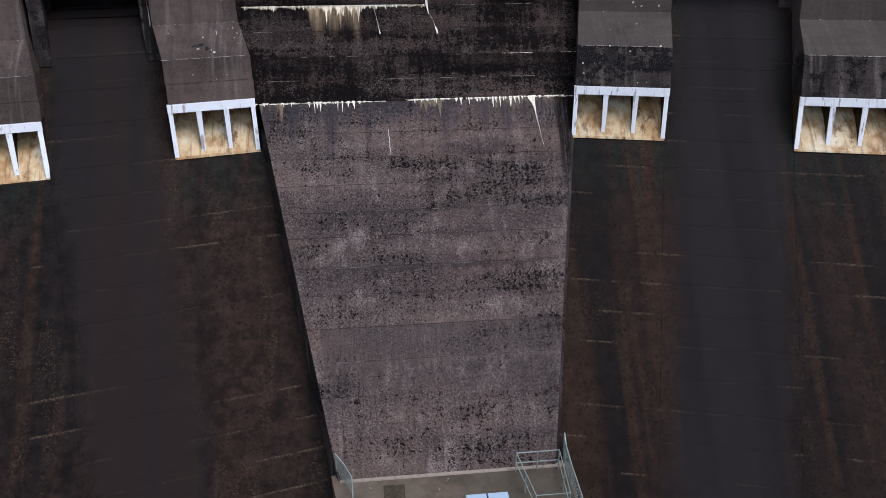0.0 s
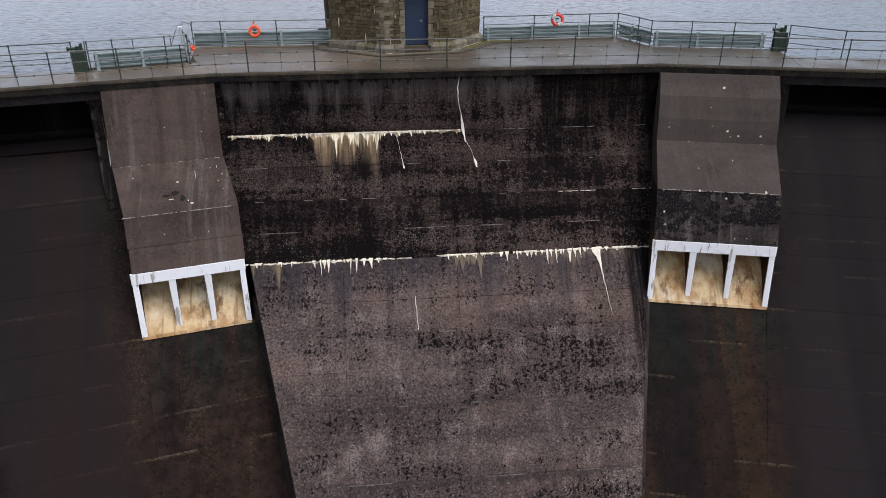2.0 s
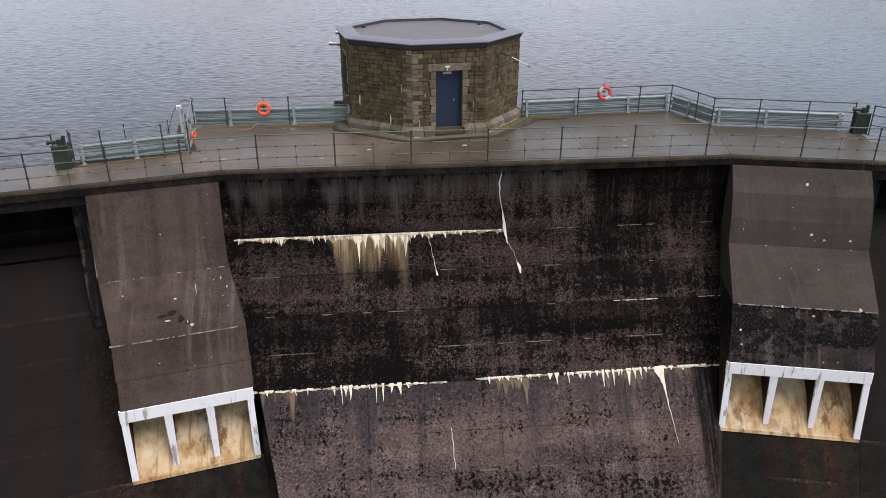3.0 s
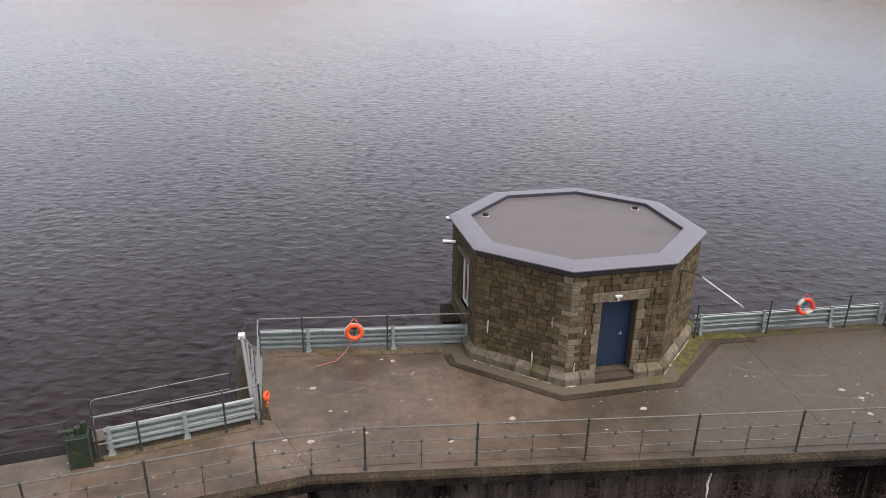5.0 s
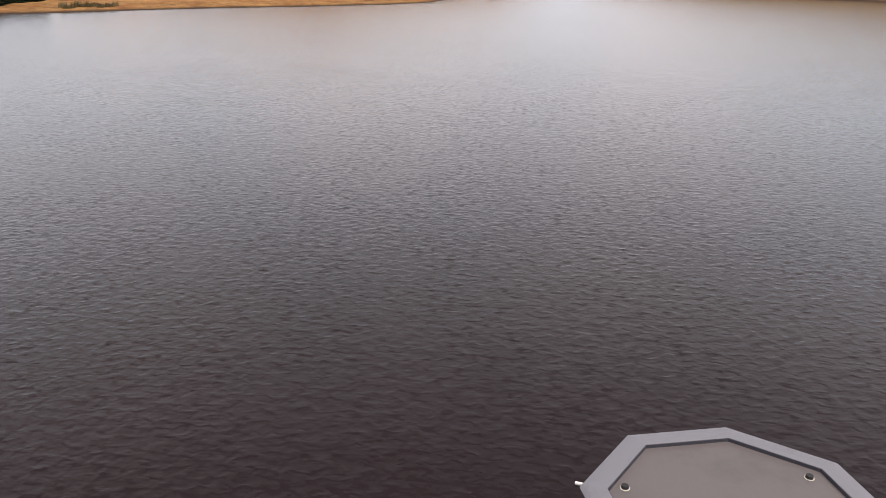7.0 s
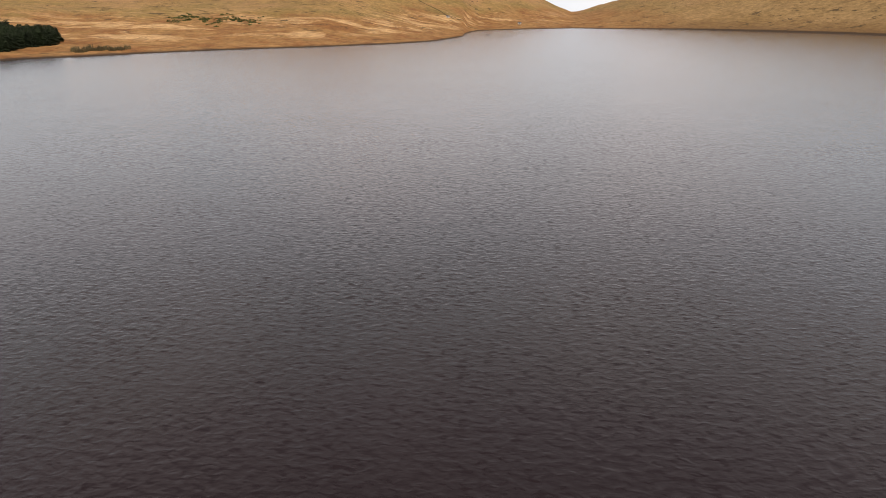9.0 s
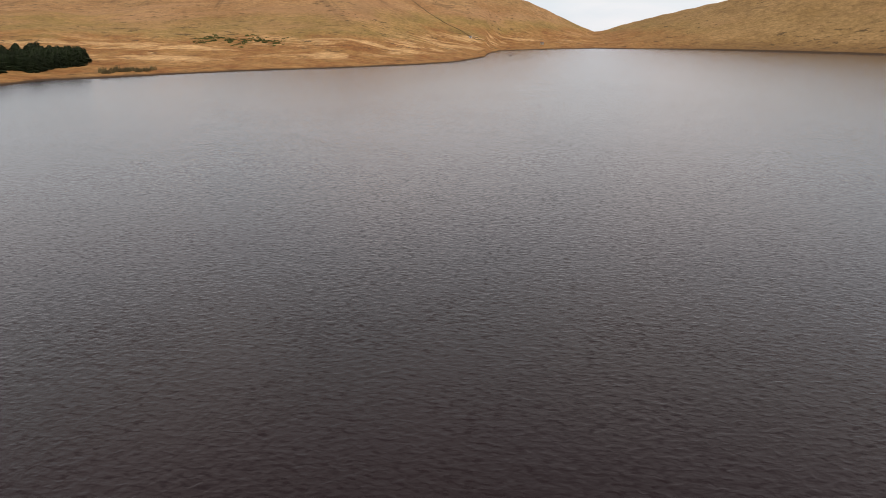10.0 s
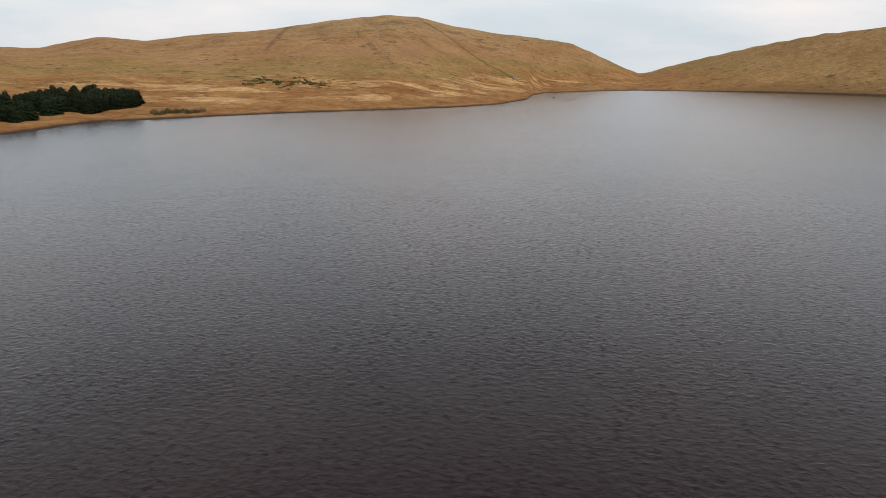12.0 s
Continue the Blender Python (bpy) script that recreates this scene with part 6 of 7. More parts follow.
def build_apron():
    bm = bmesh.new()
    outer = [oct_at(k, 3.40 + 0.62, 0.018) for k in range(8)]
    hexa(bm, [Vector((p.x, p.y, 0.004)) for p in outer], outer)
    box(bm, 2.6, 1.95, 0.004, 4.75, 2.32, 0.02)
    solid("apron", bm, M["apron"], "mossy concrete apron round the tower foot", "apron", kind="structure")
    pts = [oct_at(k, 4.12, 0.0) for k in (1, 2, 3, 4)]
    line = [pts[0] + Vector((-0.1, 0.5, 0)), *pts[:3], Vector((3.35, 1.35, 0)), Vector((3.75, 1.78, 0)), Vector((4.95, 1.85, 0))]
    bm = bmesh.new()
    rows = []
    for i, p in enumerate(line):
        d0 = (p - line[i - 1]).normalized() if i else (line[1] - p).normalized()
        d1 = (line[i + 1] - p).normalized() if i + 1 < len(line) else d0
        d = (d0 + d1).normalized()
        n = Vector((d.y, -d.x, 0)) * 0.105 / max(0.4, d.dot(d1))
        rows.append([bm.verts.new(Vector((v.x, v.y, z))) for v, z in ((p - n, 0.003), (p + n, 0.003), (p + n, 0.024), (p - n, 0.024))])
    for a, b in zip(rows, rows[1:]):
        for k in range(4):
            bm.faces.new((a[k], a[(k + 1) % 4], b[(k + 1) % 4], b[k]))
    bm.faces.new(rows[0])
    bm.faces.new(rows[-1][::-1])
    solid("drain_channel", bm, M["drain"], "dark wet drain channel in the deck round the tower", "drain", kind="structure")


# ---- railings ----
def fence(name, label, pts, rails, mat, clamps=False, radius=0.020, group="railings on the crest", foot=0.0, bend=False, first=0, bar=None):
    """A pipe railing along the points, a post at each; the lower rails are thinner and held by clamps."""
    ob = thing(name, label, "railing", group)
    top = max(rails)
    for z in rails:
        bm = bmesh.new()
        line = [(p[0], p[1], foot + z) for p in pts]
        if bend and z == top:
            a, b = pts[0], pts[1]
            line = [(a[0] * (1 - t) + b[0] * t, a[1] * (1 - t) + b[1] * t, foot + z - d) for t, d in ((0.0, 0.24), (0.008, 0.12), (0.03, 0.035), (0.075, 0.0))] + line[1:]
        thick = radius if z == top else radius * 0.72
        tube(bm, line, thick, 8)
        rail = part("rail", bm, bar or mat, ob)
        if clamps and z < top:
            for a, b in zip(pts, pts[1:]):
                for t in (0.0, 0.25, 0.5, 0.75):
                    bm = bmesh.new()
                    c = Vector((a[0] + (b[0] - a[0]) * t, a[1] + (b[1] - a[1]) * t, foot + z))
                    d = Vector((b[0] - a[0], b[1] - a[1], 0)).normalized() * 0.035
                    tube(bm, [c - d, c + d], radius * 1.35, 6)
                    part("clamp", bm, mat, rail)
    for p in pts[first:]:
        bm = bmesh.new()
        tube(bm, [(p[0], p[1], foot), (p[0], p[1], foot + top)], radius * 1.15, 8)
        for z in rails:
            tube(bm, [(p[0], p[1], foot + z - 0.035), (p[0], p[1], foot + z + 0.03)], radius * 1.6, 8)
        post = part("post", bm, mat, ob)
        bm = bmesh.new()
        tube(bm, [(p[0], p[1], foot), (p[0], p[1], foot + 0.02)], radius * 2.6, 8)
        part("base_flange", bm, mat, post)
    if clamps:
        for a, b in zip(pts, pts[1:]):
            m = ((a[0] + b[0]) / 2, (a[1] + b[1]) / 2)
            bm = bmesh.new()
            tube(bm, [(m[0], m[1], foot), (m[0], m[1], foot + top * 0.66)], 0.008, 5)
            part("thin_stay", bm, mat, ob)
    return ob


def barrier(a, b, posts, label="galvanised corrugated crash barrier on steel posts", low=0.05):
    """Two corrugated beams on steel posts."""
    ob = thing("crash_barrier", label, "barrier", "crash barriers on the crest")
    a, b = Vector((*a, 0)), Vector((*b, 0))
    d = (b - a).normalized()
    n = Vector((d.y, -d.x, 0))
    for base in (low, low + 0.31):
        bm = bmesh.new()
        prof = [(-0.01, 0.0), (0.045, 0.035), (0.045, 0.075), (-0.05, 0.115), (-0.05, 0.16), (0.045, 0.20), (0.045, 0.24), (-0.02, 0.275)]
        rows = [[bm.verts.new(p + n * (o + s) + Vector((0, 0, base + z))) for o, z in prof] for p in (a, b) for s in (0.0,)]
        back = [[bm.verts.new(p + n * (o - 0.012) + Vector((0, 0, base + z))) for o, z in prof] for p in (a, b)]
        for k in range(len(prof) - 1):
            bm.faces.new((rows[0][k], rows[1][k], rows[1][k + 1], rows[0][k + 1]))
            bm.faces.new((back[1][k], back[0][k], back[0][k + 1], back[1][k + 1]))
        for r, q in ((rows[0], back[0]), (rows[1], back[1])):
            for k in range(len(prof) - 1):
                bm.faces.new((r[k], r[k + 1], q[k + 1], q[k]))
        part("beam", bm, M["galv"], ob)
    for t in posts:
        p = a + (b - a) * t
        bm = bmesh.new()
        ring = [p + n * o + d * w for o, w in ((0.05, -0.05), (0.05, 0.05), (0.10, 0.05), (0.10, -0.05))]
        lean = n * -0.06
        hexa(bm, [q + Vector((0, 0, 0.0)) + n * 0.05 for q in ring], [q + lean + Vector((0, 0, low + 0.62)) for q in ring])
        post = part("post", bm, M["galv"], ob)
        bm = bmesh.new()
        ring = [p + n * o + d * w for o, w in ((0.02, -0.08), (0.02, 0.08), (0.20, 0.08), (0.20, -0.08))]
        hexa(bm, ring, [q + Vector((0, 0, 0.017)) for q in ring])
        part("base_plate", bm, M["galv"], post)
    return ob


def lifebuoy(centre, axis, mat, label, banded):
    ob = thing("lifebuoy", label, "lifebuoy", "lifebuoys on the railing")
    c = Vector(centre)
    big = 0.225 if banded else 0.20
    bm = bmesh.new()
    ring_torus(bm, c, axis, big, 0.064)
    part("ring", bm, mat, ob, smooth=True)
    if banded:
        for t in (0.2, 3.6):
            bm = bmesh.new()
            ring_torus(bm, c, axis, big, 0.068, t, t + 0.95, 6)
            part("band", bm, M["cream"], ob, "cream reflective band", True)
    bm = bmesh.new()
    ring_torus(bm, c + Vector(axis).normalized() * 0.02, axis, big + 0.072, 0.010, -0.2, math.pi + 0.2, 16, 5)
    part("grab_line", bm, M["cream"] if not banded else M["teal"], ob)
    bm = bmesh.new()
    a = Vector(axis).normalized() * -0.09
    tube(bm, [c + a + Vector((0, 0, -0.25)), c + a + Vector((0, 0, 0.48))], 0.015, 6)
    tube(bm, [c + a + Vector((-0.09, 0, 0.05)), c + a + Vector((0.09, 0, 0.05))], 0.03, 6)
    part("holder", bm, M["teal"] if banded else M["rail"], ob)
    bm = bmesh.new()
    tube(bm, [c + Vector((-0.13, 0, 0.24)), c + a + Vector((0, 0, 0.40)), c + Vector((0.13, 0, 0.24))], 0.014, 5)
    part("hanging_strap", bm, mat, ob)
    return ob


def build_crest_things():
    front = [(LEFT.at(s, -0.16, 0).x, LEFT.at(s, -0.16, 0).y) for s in (26.2, 23.9, 21.5, 19.2, 16.9, 14.6, 12.3, 10.0, 7.7, 5.5, 3.28, 1.12)]
    middle = [front[-1], (-6.6, -3.28), (-4.12, -3.28), (-1.63, -3.28), (0.92, -3.28), (3.40, -3.28), (5.92, -3.28), (8.50, -3.28)]
    right = [middle[-1]] + [(RIGHT.at(s, -0.16, 0).x, RIGHT.at(s, -0.16, 0).y) for s in (2.25, 4.6, 6.9, 9.2, 11.5, 13.8, 16.1, 18.4, 20.7, 23.0, 25.3)]
    lab = "dull green pipe railing with three rails on the dam edge"
    for pts in (front, middle, right):
        fence("front_railing", lab, pts, (0.35, 0.72, 1.10), M["rail"], clamps=True, foot=0.004, radius=0.021, first=0 if pts is front else 1, bar=M["rail_bar"])
    fence("rear_railing", "pale pipe railing on the lake side of the platform", [(-9.62, 1.92), (-8.40, 1.92), (-6.02, 1.92), (-3.60, 1.95)], (0.38, 0.75, 1.10), M["rail"], bend=True, bar=M["rail_pale"], group="railings on the lake side")
    fence("rear_railing", "dull green pipe railing on the lake side of the platform", [(3.15, 2.05), (5.49, 2.22), (8.12, 2.42), (9.50, 2.52), (10.0, 1.1), (10.25, 0.18), (11.9, -0.22), (13.6, -0.68), (15.2, -1.08)], (0.38, 0.75, 1.10), M["rail"], group="railings on the lake side")
    far_r = [(15.62, -1.55)] + [(RIGHT.at(s, -2.2, 0).x, RIGHT.at(s, -2.2, 0).y) for s in (7.4, 9.8, 12.2, 14.6, 17.0, 19.4, 21.8, 24.2)]
    fence("rear_railing", "dull green pipe railing over the spillway bays", far_r, (0.38, 0.75, 1.10), M["rail"], group="railings on the lake side")
    far_l = [(LEFT.at(s, -2.05, 0).x, LEFT.at(s, -2.05, 0).y) for s in (4.95, 7.0, 9.3, 11.6, 13.9, 16.2, 18.5, 20.8, 23.1)]
    fence("rear_railing", "dull green pipe railing over the spillway bays", far_l, (0.55, 1.10), M["rail"], group="railings on the lake side")
    fence("rear_railing", "pale pipe railing with rounded ends beside the gate", [(-12.55, -2.50), (-11.70, -2.27), (-9.90, -1.72), (-9.12, -1.42)], (0.38, 0.75, 1.10), M["rail"], bend=True, bar=M["rail_pale"], group="railings on the lake side")
    fence("outer_railing", "pale pipe railing on the outer lake-side ledge", [(-12.95, -1.60), (-11.3, -1.05), (-9.95, -0.60)], (0.5, 0.95), M["rail"], bend=True, bar=M["rail_pale"], group="railings on the lake side", radius=0.014)
    fence("side_railing", "pale pipe railing beside the tube gate", [(-9.12, -1.42), (-9.20, -0.4), (-9.38, 0.9), (-9.62, 1.92)][::3], (0.55, 1.10), M["rail_pale"], group="railings on the lake side", first=2)
    bm = bmesh.new()
    ring = [(-13.1, -1.95), (-9.7, -0.85), (-9.85, -0.40), (-13.25, -1.50)]
    hexa(bm, [(x, y, -1.2) for x, y in ring], [(x, y, 0.0) for x, y in ring])
    solid("outer_ledge", bm, M["deck"], "lichen-spotted concrete ledge over the lake", "ledge", kind="structure")
    bm = bmesh.new()
    ring = [(-12.9, -2.75), (-9.3, -1.6), (-9.5, -1.05), (-13.05, -2.15)]
    hexa(bm, [(x, y, -1.2) for x, y in ring], [(x, y, 0.012) for x, y in ring])
    solid("barrier_kerb", bm, M["coping"], "mossy concrete strip below the barrier", "kerb", kind="structure")
    barrier((-9.6, 2.08), (-3.55, 2.12), (0.22, 0.62, 0.97))
    barrier((-12.45, -2.28), (-9.30, -1.25), (0.03, 0.52))
    barrier((3.2, 2.28), (9.45, 2.75), (0.03, 0.36, 0.72, 0.99))
    barrier((9.62, 2.70), (10.40, 0.42), (0.45,))
    barrier((10.45, 0.36), (15.0, -0.78), (0.03, 0.4, 0.97))
    # sloping gate of tubes at the bend of the platform
    gate = thing("tube_gate", "white-grey gate panel of upright tubes leaning over the water", "gate")
    foot_a, foot_b = Vector((-9.20, -1.25, 0.05)), Vector((-9.55, 1.55, 0.05))
    top_a, top_b = Vector((-9.35, -1.15, 0.62)), Vector((-9.95, 1.25, 0.95))
    for p, q in ((foot_a, foot_b), (top_a, top_b), (foot_a, top_a), (foot_b, top_b)):
        bm = bmesh.new()
        tube(bm, [p, q], 0.05, 8)
        part("frame_tube", bm, M["rail_pale"], gate)
    for k in range(1, 4):
        bm = bmesh.new()
        t = k / 4
        tube(bm, [foot_a.lerp(top_a, t), foot_b.lerp(top_b, t)], 0.035, 8)
        part("bar", bm, M["rail_pale"], gate)
    bm = bmesh.new()
    tube(bm, [foot_a.lerp(foot_b, 0.5), top_a.lerp(top_b, 0.5)], 0.04, 8)
    part("cross_bar", bm, M["rail_pale"], gate)
    bm = bmesh.new()
    box(bm, -10.03, 1.16, 0.90, -9.87, 1.34, 1.02)
    part("cap", bm, M["flat_white"], gate)
    # moss and dirt gathered along the barriers
    for ring in ([(-9.15, 1.70), (-3.75, 1.62), (-3.6, 2.02), (-9.4, 2.02)], [(4.8, 1.98), (9.3, 2.30), (9.4, 2.62), (4.8, 2.34)], [(-12.4, -2.62), (-9.25, -1.62), (-9.35, -1.42), (-12.5, -2.42)]):
        bm = bmesh.new()
        hexa(bm, [(x, y, 0.005) for x, y in ring], [(x, y, 0.0135) for x, y in ring])
        solid("moss_strip", bm, M["moss"], "mossy dirt strip along the barrier foot", "moss", group="moss strips on the deck")
    # control boxes
    for x, y, turn in ((-12.86, -2.62, 0.23), (15.42, -1.22, -0.24)):
        cab = thing("gate_gear_cabinet", "dark green gate gear cabinet with a motor on top", "cabinet", "gear cabinets on the crest")
        bm = bmesh.new()
        d, n = Vector((math.cos(turn), math.sin(turn), 0)), Vector((-math.sin(turn), math.cos(turn), 0))
        c = Vector((x, y, 0))
        ring = [c + d * a + n * b for a, b in ((-0.22, -0.2), (0.22, -0.2), (0.22, 0.2), (-0.22, 0.2))]
        hexa(bm, [p + Vector((0, 0, 0.0)) for p in ring], [p + Vector((0, 0, 0.78)) for p in ring])
        bmesh.ops.bevel(bm, geom=bm.edges[:], offset=0.015, segments=1, affect="EDGES")
        part("body", bm, M["green"], cab)
        bm = bmesh.new()
        tube(bm, [c + d * 0.02 + Vector((0, 0, 0.78)), c + d * 0.02 + Vector((0, 0, 0.96))], 0.085, 10)
        tube(bm, [c + d * -0.34 + Vector((0, 0, 0.88)), c + d * 0.10 + Vector((0, 0, 0.88))], 0.055, 10)
        tube(bm, [c + d * -0.36 + Vector((0, 0, 0.88)), c + d * -0.30 + Vector((0, 0, 0.88))], 0.075, 10)
        part("motor", bm, M["green"], cab, "dark green gear motor")
        bm = bmesh.new()
        tube(bm, [c + d * 0.14 + Vector((0, 0, 0.80)), c + d * 0.14 + Vector((0, 0, 1.06))], 0.06, 8)
        part("spindle_cover", bm, M["green"], cab)
        for p in ring:
            bm = bmesh.new()
            tube(bm, [p * 1.0, p + Vector((0, 0, 0.80))], 0.025, 6)
            part("corner_post", bm, M["rail"], cab)
    lifebuoy((-6.95, 1.80, 0.68), (0.05, -1, 0.1), M["orange"], "orange lifebuoy on the lake-side railing", False)
    lifebuoy((6.55, 2.20, 0.90), (-0.05, -1, 0.1), M["red"], "red and cream lifebuoy on the lake-side railing", True)
    # small float at the gate
    fl = thing("rescue_float", "small orange rescue float hung on the gate", "float")
    bm = bmesh.new()
    ring_torus(bm, (-9.02, -1.05, 0.55), (1, -0.4, 0.2), 0.085, 0.045, steps=14, sides=8)
    part("float_ring", bm, M["orange"], fl, smooth=True)
    bm = bmesh.new()
    tube(bm, [(-9.02, -1.06, 0.50), (-9.0, -1.10, 0.36), (-9.03, -1.08, 0.27)], 0.03, 6)
    part("line", bm, M["orange"], fl)
    bm = bmesh.new()
    tube(bm, [(-6.95, 1.74, 0.60), (-7.2, 1.55, 0.20), (-7.45, 1.35, 0.03), (-8.0, 1.1, 0.02)], 0.012, 5)
    solid("throw_line", bm, M["rope"], "faded orange throw line trailing from the lifebuoy", "rope")
    bm = bmesh.new()
    tube(bm, [(-9.62, 1.85, 1.0), (-9.85, 1.6, 1.15), (-10.1, 1.1, 0.9), (-10.6, 0.2, -0.6), (-11.0, -0.4, -2.2), (-11.1, -0.5, -2.75)], 0.014, 5)
    solid("mooring_cable", bm, M["rail"], "thin dark cable hanging from the railing to the water", "cable")
    # pale lichen spots and droppings on the deck
    rng = random.Random(31)
    bm = bmesh.new()
    spots = [(-8.4, 0.1), (-8.0, 0.05), (-7.5, -1.0), (-7.1, -1.05), (-6.9, -1.9), (-6.6, -1.95), (-6.2, 1.4), (-5.9, 1.3), (-8.5, -2.1), (-7.9, -2.2), (6.0, -0.9), (6.3, -1.3), (6.6, -1.1), (5.7, -1.9), (6.1, -2.0), (-4.6, -2.4), (-0.8, -2.2), (4.2, 0.6), (0.4, -1.4), (-3.0, -1.6)]
    for x, y in spots:
        r = rng.uniform(0.02, 0.075)
        ring = [(x + r * rng.uniform(0.6, 1.3) * math.cos(a) * 1.3, y + r * rng.uniform(0.6, 1.2) * math.sin(a)) for a in (2 * math.pi * i / 11 for i in range(11))]
        hexa(bm, [(px, py, 0.001) for px, py in ring], [(px, py, 0.006) for px, py in ring])
    tagged(solid("lichen_spots", bm, M["deck_spot"], "pale lichen spots on the deck", "lichen"), kind="stuff")
    bm = bmesh.new()
    for cx, cy, r, a0, a1 in ((5.6, 3.4, 3.6, 4.1, 4.9), (6.3, 2.9, 4.2, 4.25, 4.75), (-8.2, 2.6, 3.0, 4.9, 5.4)):
        # scuffs left by turning wheels
        for i in range(5):
            t0, t1 = a0 + (a1 - a0) * i / 5, a0 + (a1 - a0) * (i + rng.uniform(0.5, 0.95)) / 5
            w = rng.uniform(0.01, 0.05)
            ring = [(cx + (r + o) * math.cos(t), cy + (r + o) * math.sin(t)) for t, o in ((t0, -w), (t1, -w), (t1, w), (t0, w))]
            hexa(bm, [(px, py, 0.001) for px, py in ring], [(px, py, 0.005) for px, py in ring])
    tagged(solid("wheel_scuffs", bm, M["scuff"], "faint pale wheel scuffs on the deck", "scuff marks"), kind="stuff")


M["deck_spot"] = painted("pale_lichen", (0.42, 0.38, 0.33), (0.20, 0.17, 0.135), 0.9, 0.0, 0.6, 14.0)
M["scuff"] = painted("pale_scuff", (0.165, 0.138, 0.105), (0.125, 0.10, 0.075), 0.8, 0.0, 1.0, 5.0)
M["moss"] = stone_material("moss_and_dirt", (0.150, 0.120, 0.080), (0.060, 0.050, 0.030), (0.075, 0.070, 0.016), 0.8)
build_tower()
build_apron()
build_crest_things()

# ---- lake and hills ----
EYE = Vector((-6.6, -3.6, 0.0))
SHORE = [(-180, 60), (-100, 60), (-88, 95), (-75, 150), (-60, 215), (-43.52, 262), (-37.13, 290), (-33.75, 314), (-30.17, 349), (-26.4, 353), (-18.18, 378), (-9.19, 402), (-3.87, 428),
         (-0.97, 458), (0.45, 500), (1.2, 527), (1.45, 590), (2.4, 650), (6.96, 705), (9.19, 728), (17.7, 709), (27.75, 653), (38.68, 560), (60, 400), (75, 240), (88, 110), (100, 60), (180, 60)]
SKYLINE = [(-180, 2.41), (-90, 3.86), (-60, 2.32), (-43.52, 1.54), (-36.17, 1.21), (-33.36, 1.1), (-31.43, 1.54), (-29.4, 1.91), (-26.59, 1.65), (-23.01, 2.13), (-18.57, 2.47), (-13.34, 3.24), (-9.38, 3.64),
           (-7.16, 3.49), (-4.45, 2.85), (-1.74, 2.39), (1.16, 2.05), (4.06, 1.64), (5.42, 1.1), (6.87, 0.41), (9.34, -0.64), (11.12, -0.12), (13.34, 0.45), (17.41, 1.38), (21.18, 2.08), (22.9, 2.22), (24.76, 2.5), (26.98, 2.82), (34.81, 4.05), (50, 5.31), (90, 3.86), (180, 2.41)]
RIDGE = [(-180, 500), (-90, 500), (-36.75, 900), (-29.01, 980), (-26.5, 1000), (-19.34, 950), (-9.67, 900), (0, 930), (5.8, 980), (9.34, 1020), (13.54, 960), (23.21, 880), (38.68, 850), (90, 500), (180, 500)]
VIEW_Z = 20.25


def ground_height(x, y):
    dx, dy = x - EYE.x, y - EYE.y
    r, az = math.hypot(dx, dy), math.degrees(math.atan2(dx, dy))
    shore, ridge, sky = table(SHORE, az), table(RIDGE, az), table(SKYLINE, az)
    top = VIEW_Z + math.tan(radians(sky)) * ridge - WATER
    u = (r - shore) / (ridge - shore)
    n = noise.fractal(Vector((x * 0.006, y * 0.006, 3.1)), 1.0, 2.0, 5)
    f = noise.fractal(Vector((x * 0.03, y * 0.03, 7.7)), 0.9, 2.0, 4)
    if u <= 0:
        z = WATER + max((r - shore) * 0.12, -12.0)
    elif u <= 1:
        bank = 0.9 * min(1.0, (r - shore) / 8.0)
        flat = 0.35 * max(0.0, min(1.0, (az + 9.0) / 7.0, (10.0 - az) / 4.0))
        swell = (u ** (1.45 + flat)) * (1.55 - 0.55 * u)
        z = WATER + bank + (top - bank) * swell + (n * 5.5 * min(1, u * 3) + f * 1.0) * (1 - u) * min(1.0, u * 6)
    else:
        z = WATER + top - (u - 1) * (ridge - shore) * 0.16 + n * 2.0 * min(1, (u - 1) * 4)
    back = min(1.0, max(0.0, (-2.0 - y) / 14.0))
    if back > 0:
        valley = FLOOR - 0.15 + max(0.0, abs(x + y * 0.1) - 34) * 0.42 + min(0.0, (y + 30) * 0.02) + f * 0.4
        valley = min(valley, 70 + n * 6)
        z = z * (1 - back) + valley * back if abs(x) > 60 else (min(z, -16.0) * (1 - back) + valley * back)
    return z


def build_ground():
    radii = [0.0, 12, 24, 36, 50, 70, 95, 120, 150, 185, 220, 250] + [265 + 7.5 * k for k in range(30)] + [500 + 12 * k for k in range(42)] + [1015, 1040, 1080, 1150, 1300, 1600, 2100, 3000, 4600]
    angles = sorted(set([-180 + 6 * k for k in range(60)] + [-46 + 0.4 * k for k in range(231)]))
    verts, faces = [(EYE.x, EYE.y, ground_height(EYE.x, EYE.y))], []
    k = len(angles)
    for r in radii[1:]:
        for a in angles:
            x, y = EYE.x + r * math.sin(radians(a)), EYE.y + r * math.cos(radians(a))
            verts.append((x, y, ground_height(x, y)))
    for i in range(k):
        faces.append((0, 1 + (i + 1) % k, 1 + i))
    for j in range(len(radii) - 2):
        for i in range(k):
            a, b = 1 + j * k + i, 1 + j * k + (i + 1) % k
            faces.append((a, b, b + k, a + k))
    me = bpy.data.meshes.new("ground")
    me.from_pydata(verts, [], faces)
    me.materials.append(M["moor"])
    for p in me.polygons:
        p.use_smooth = True
    tagged(place_mesh("ground", me), "rust and straw coloured winter moor hills round the lake", "hills", kind="structure")


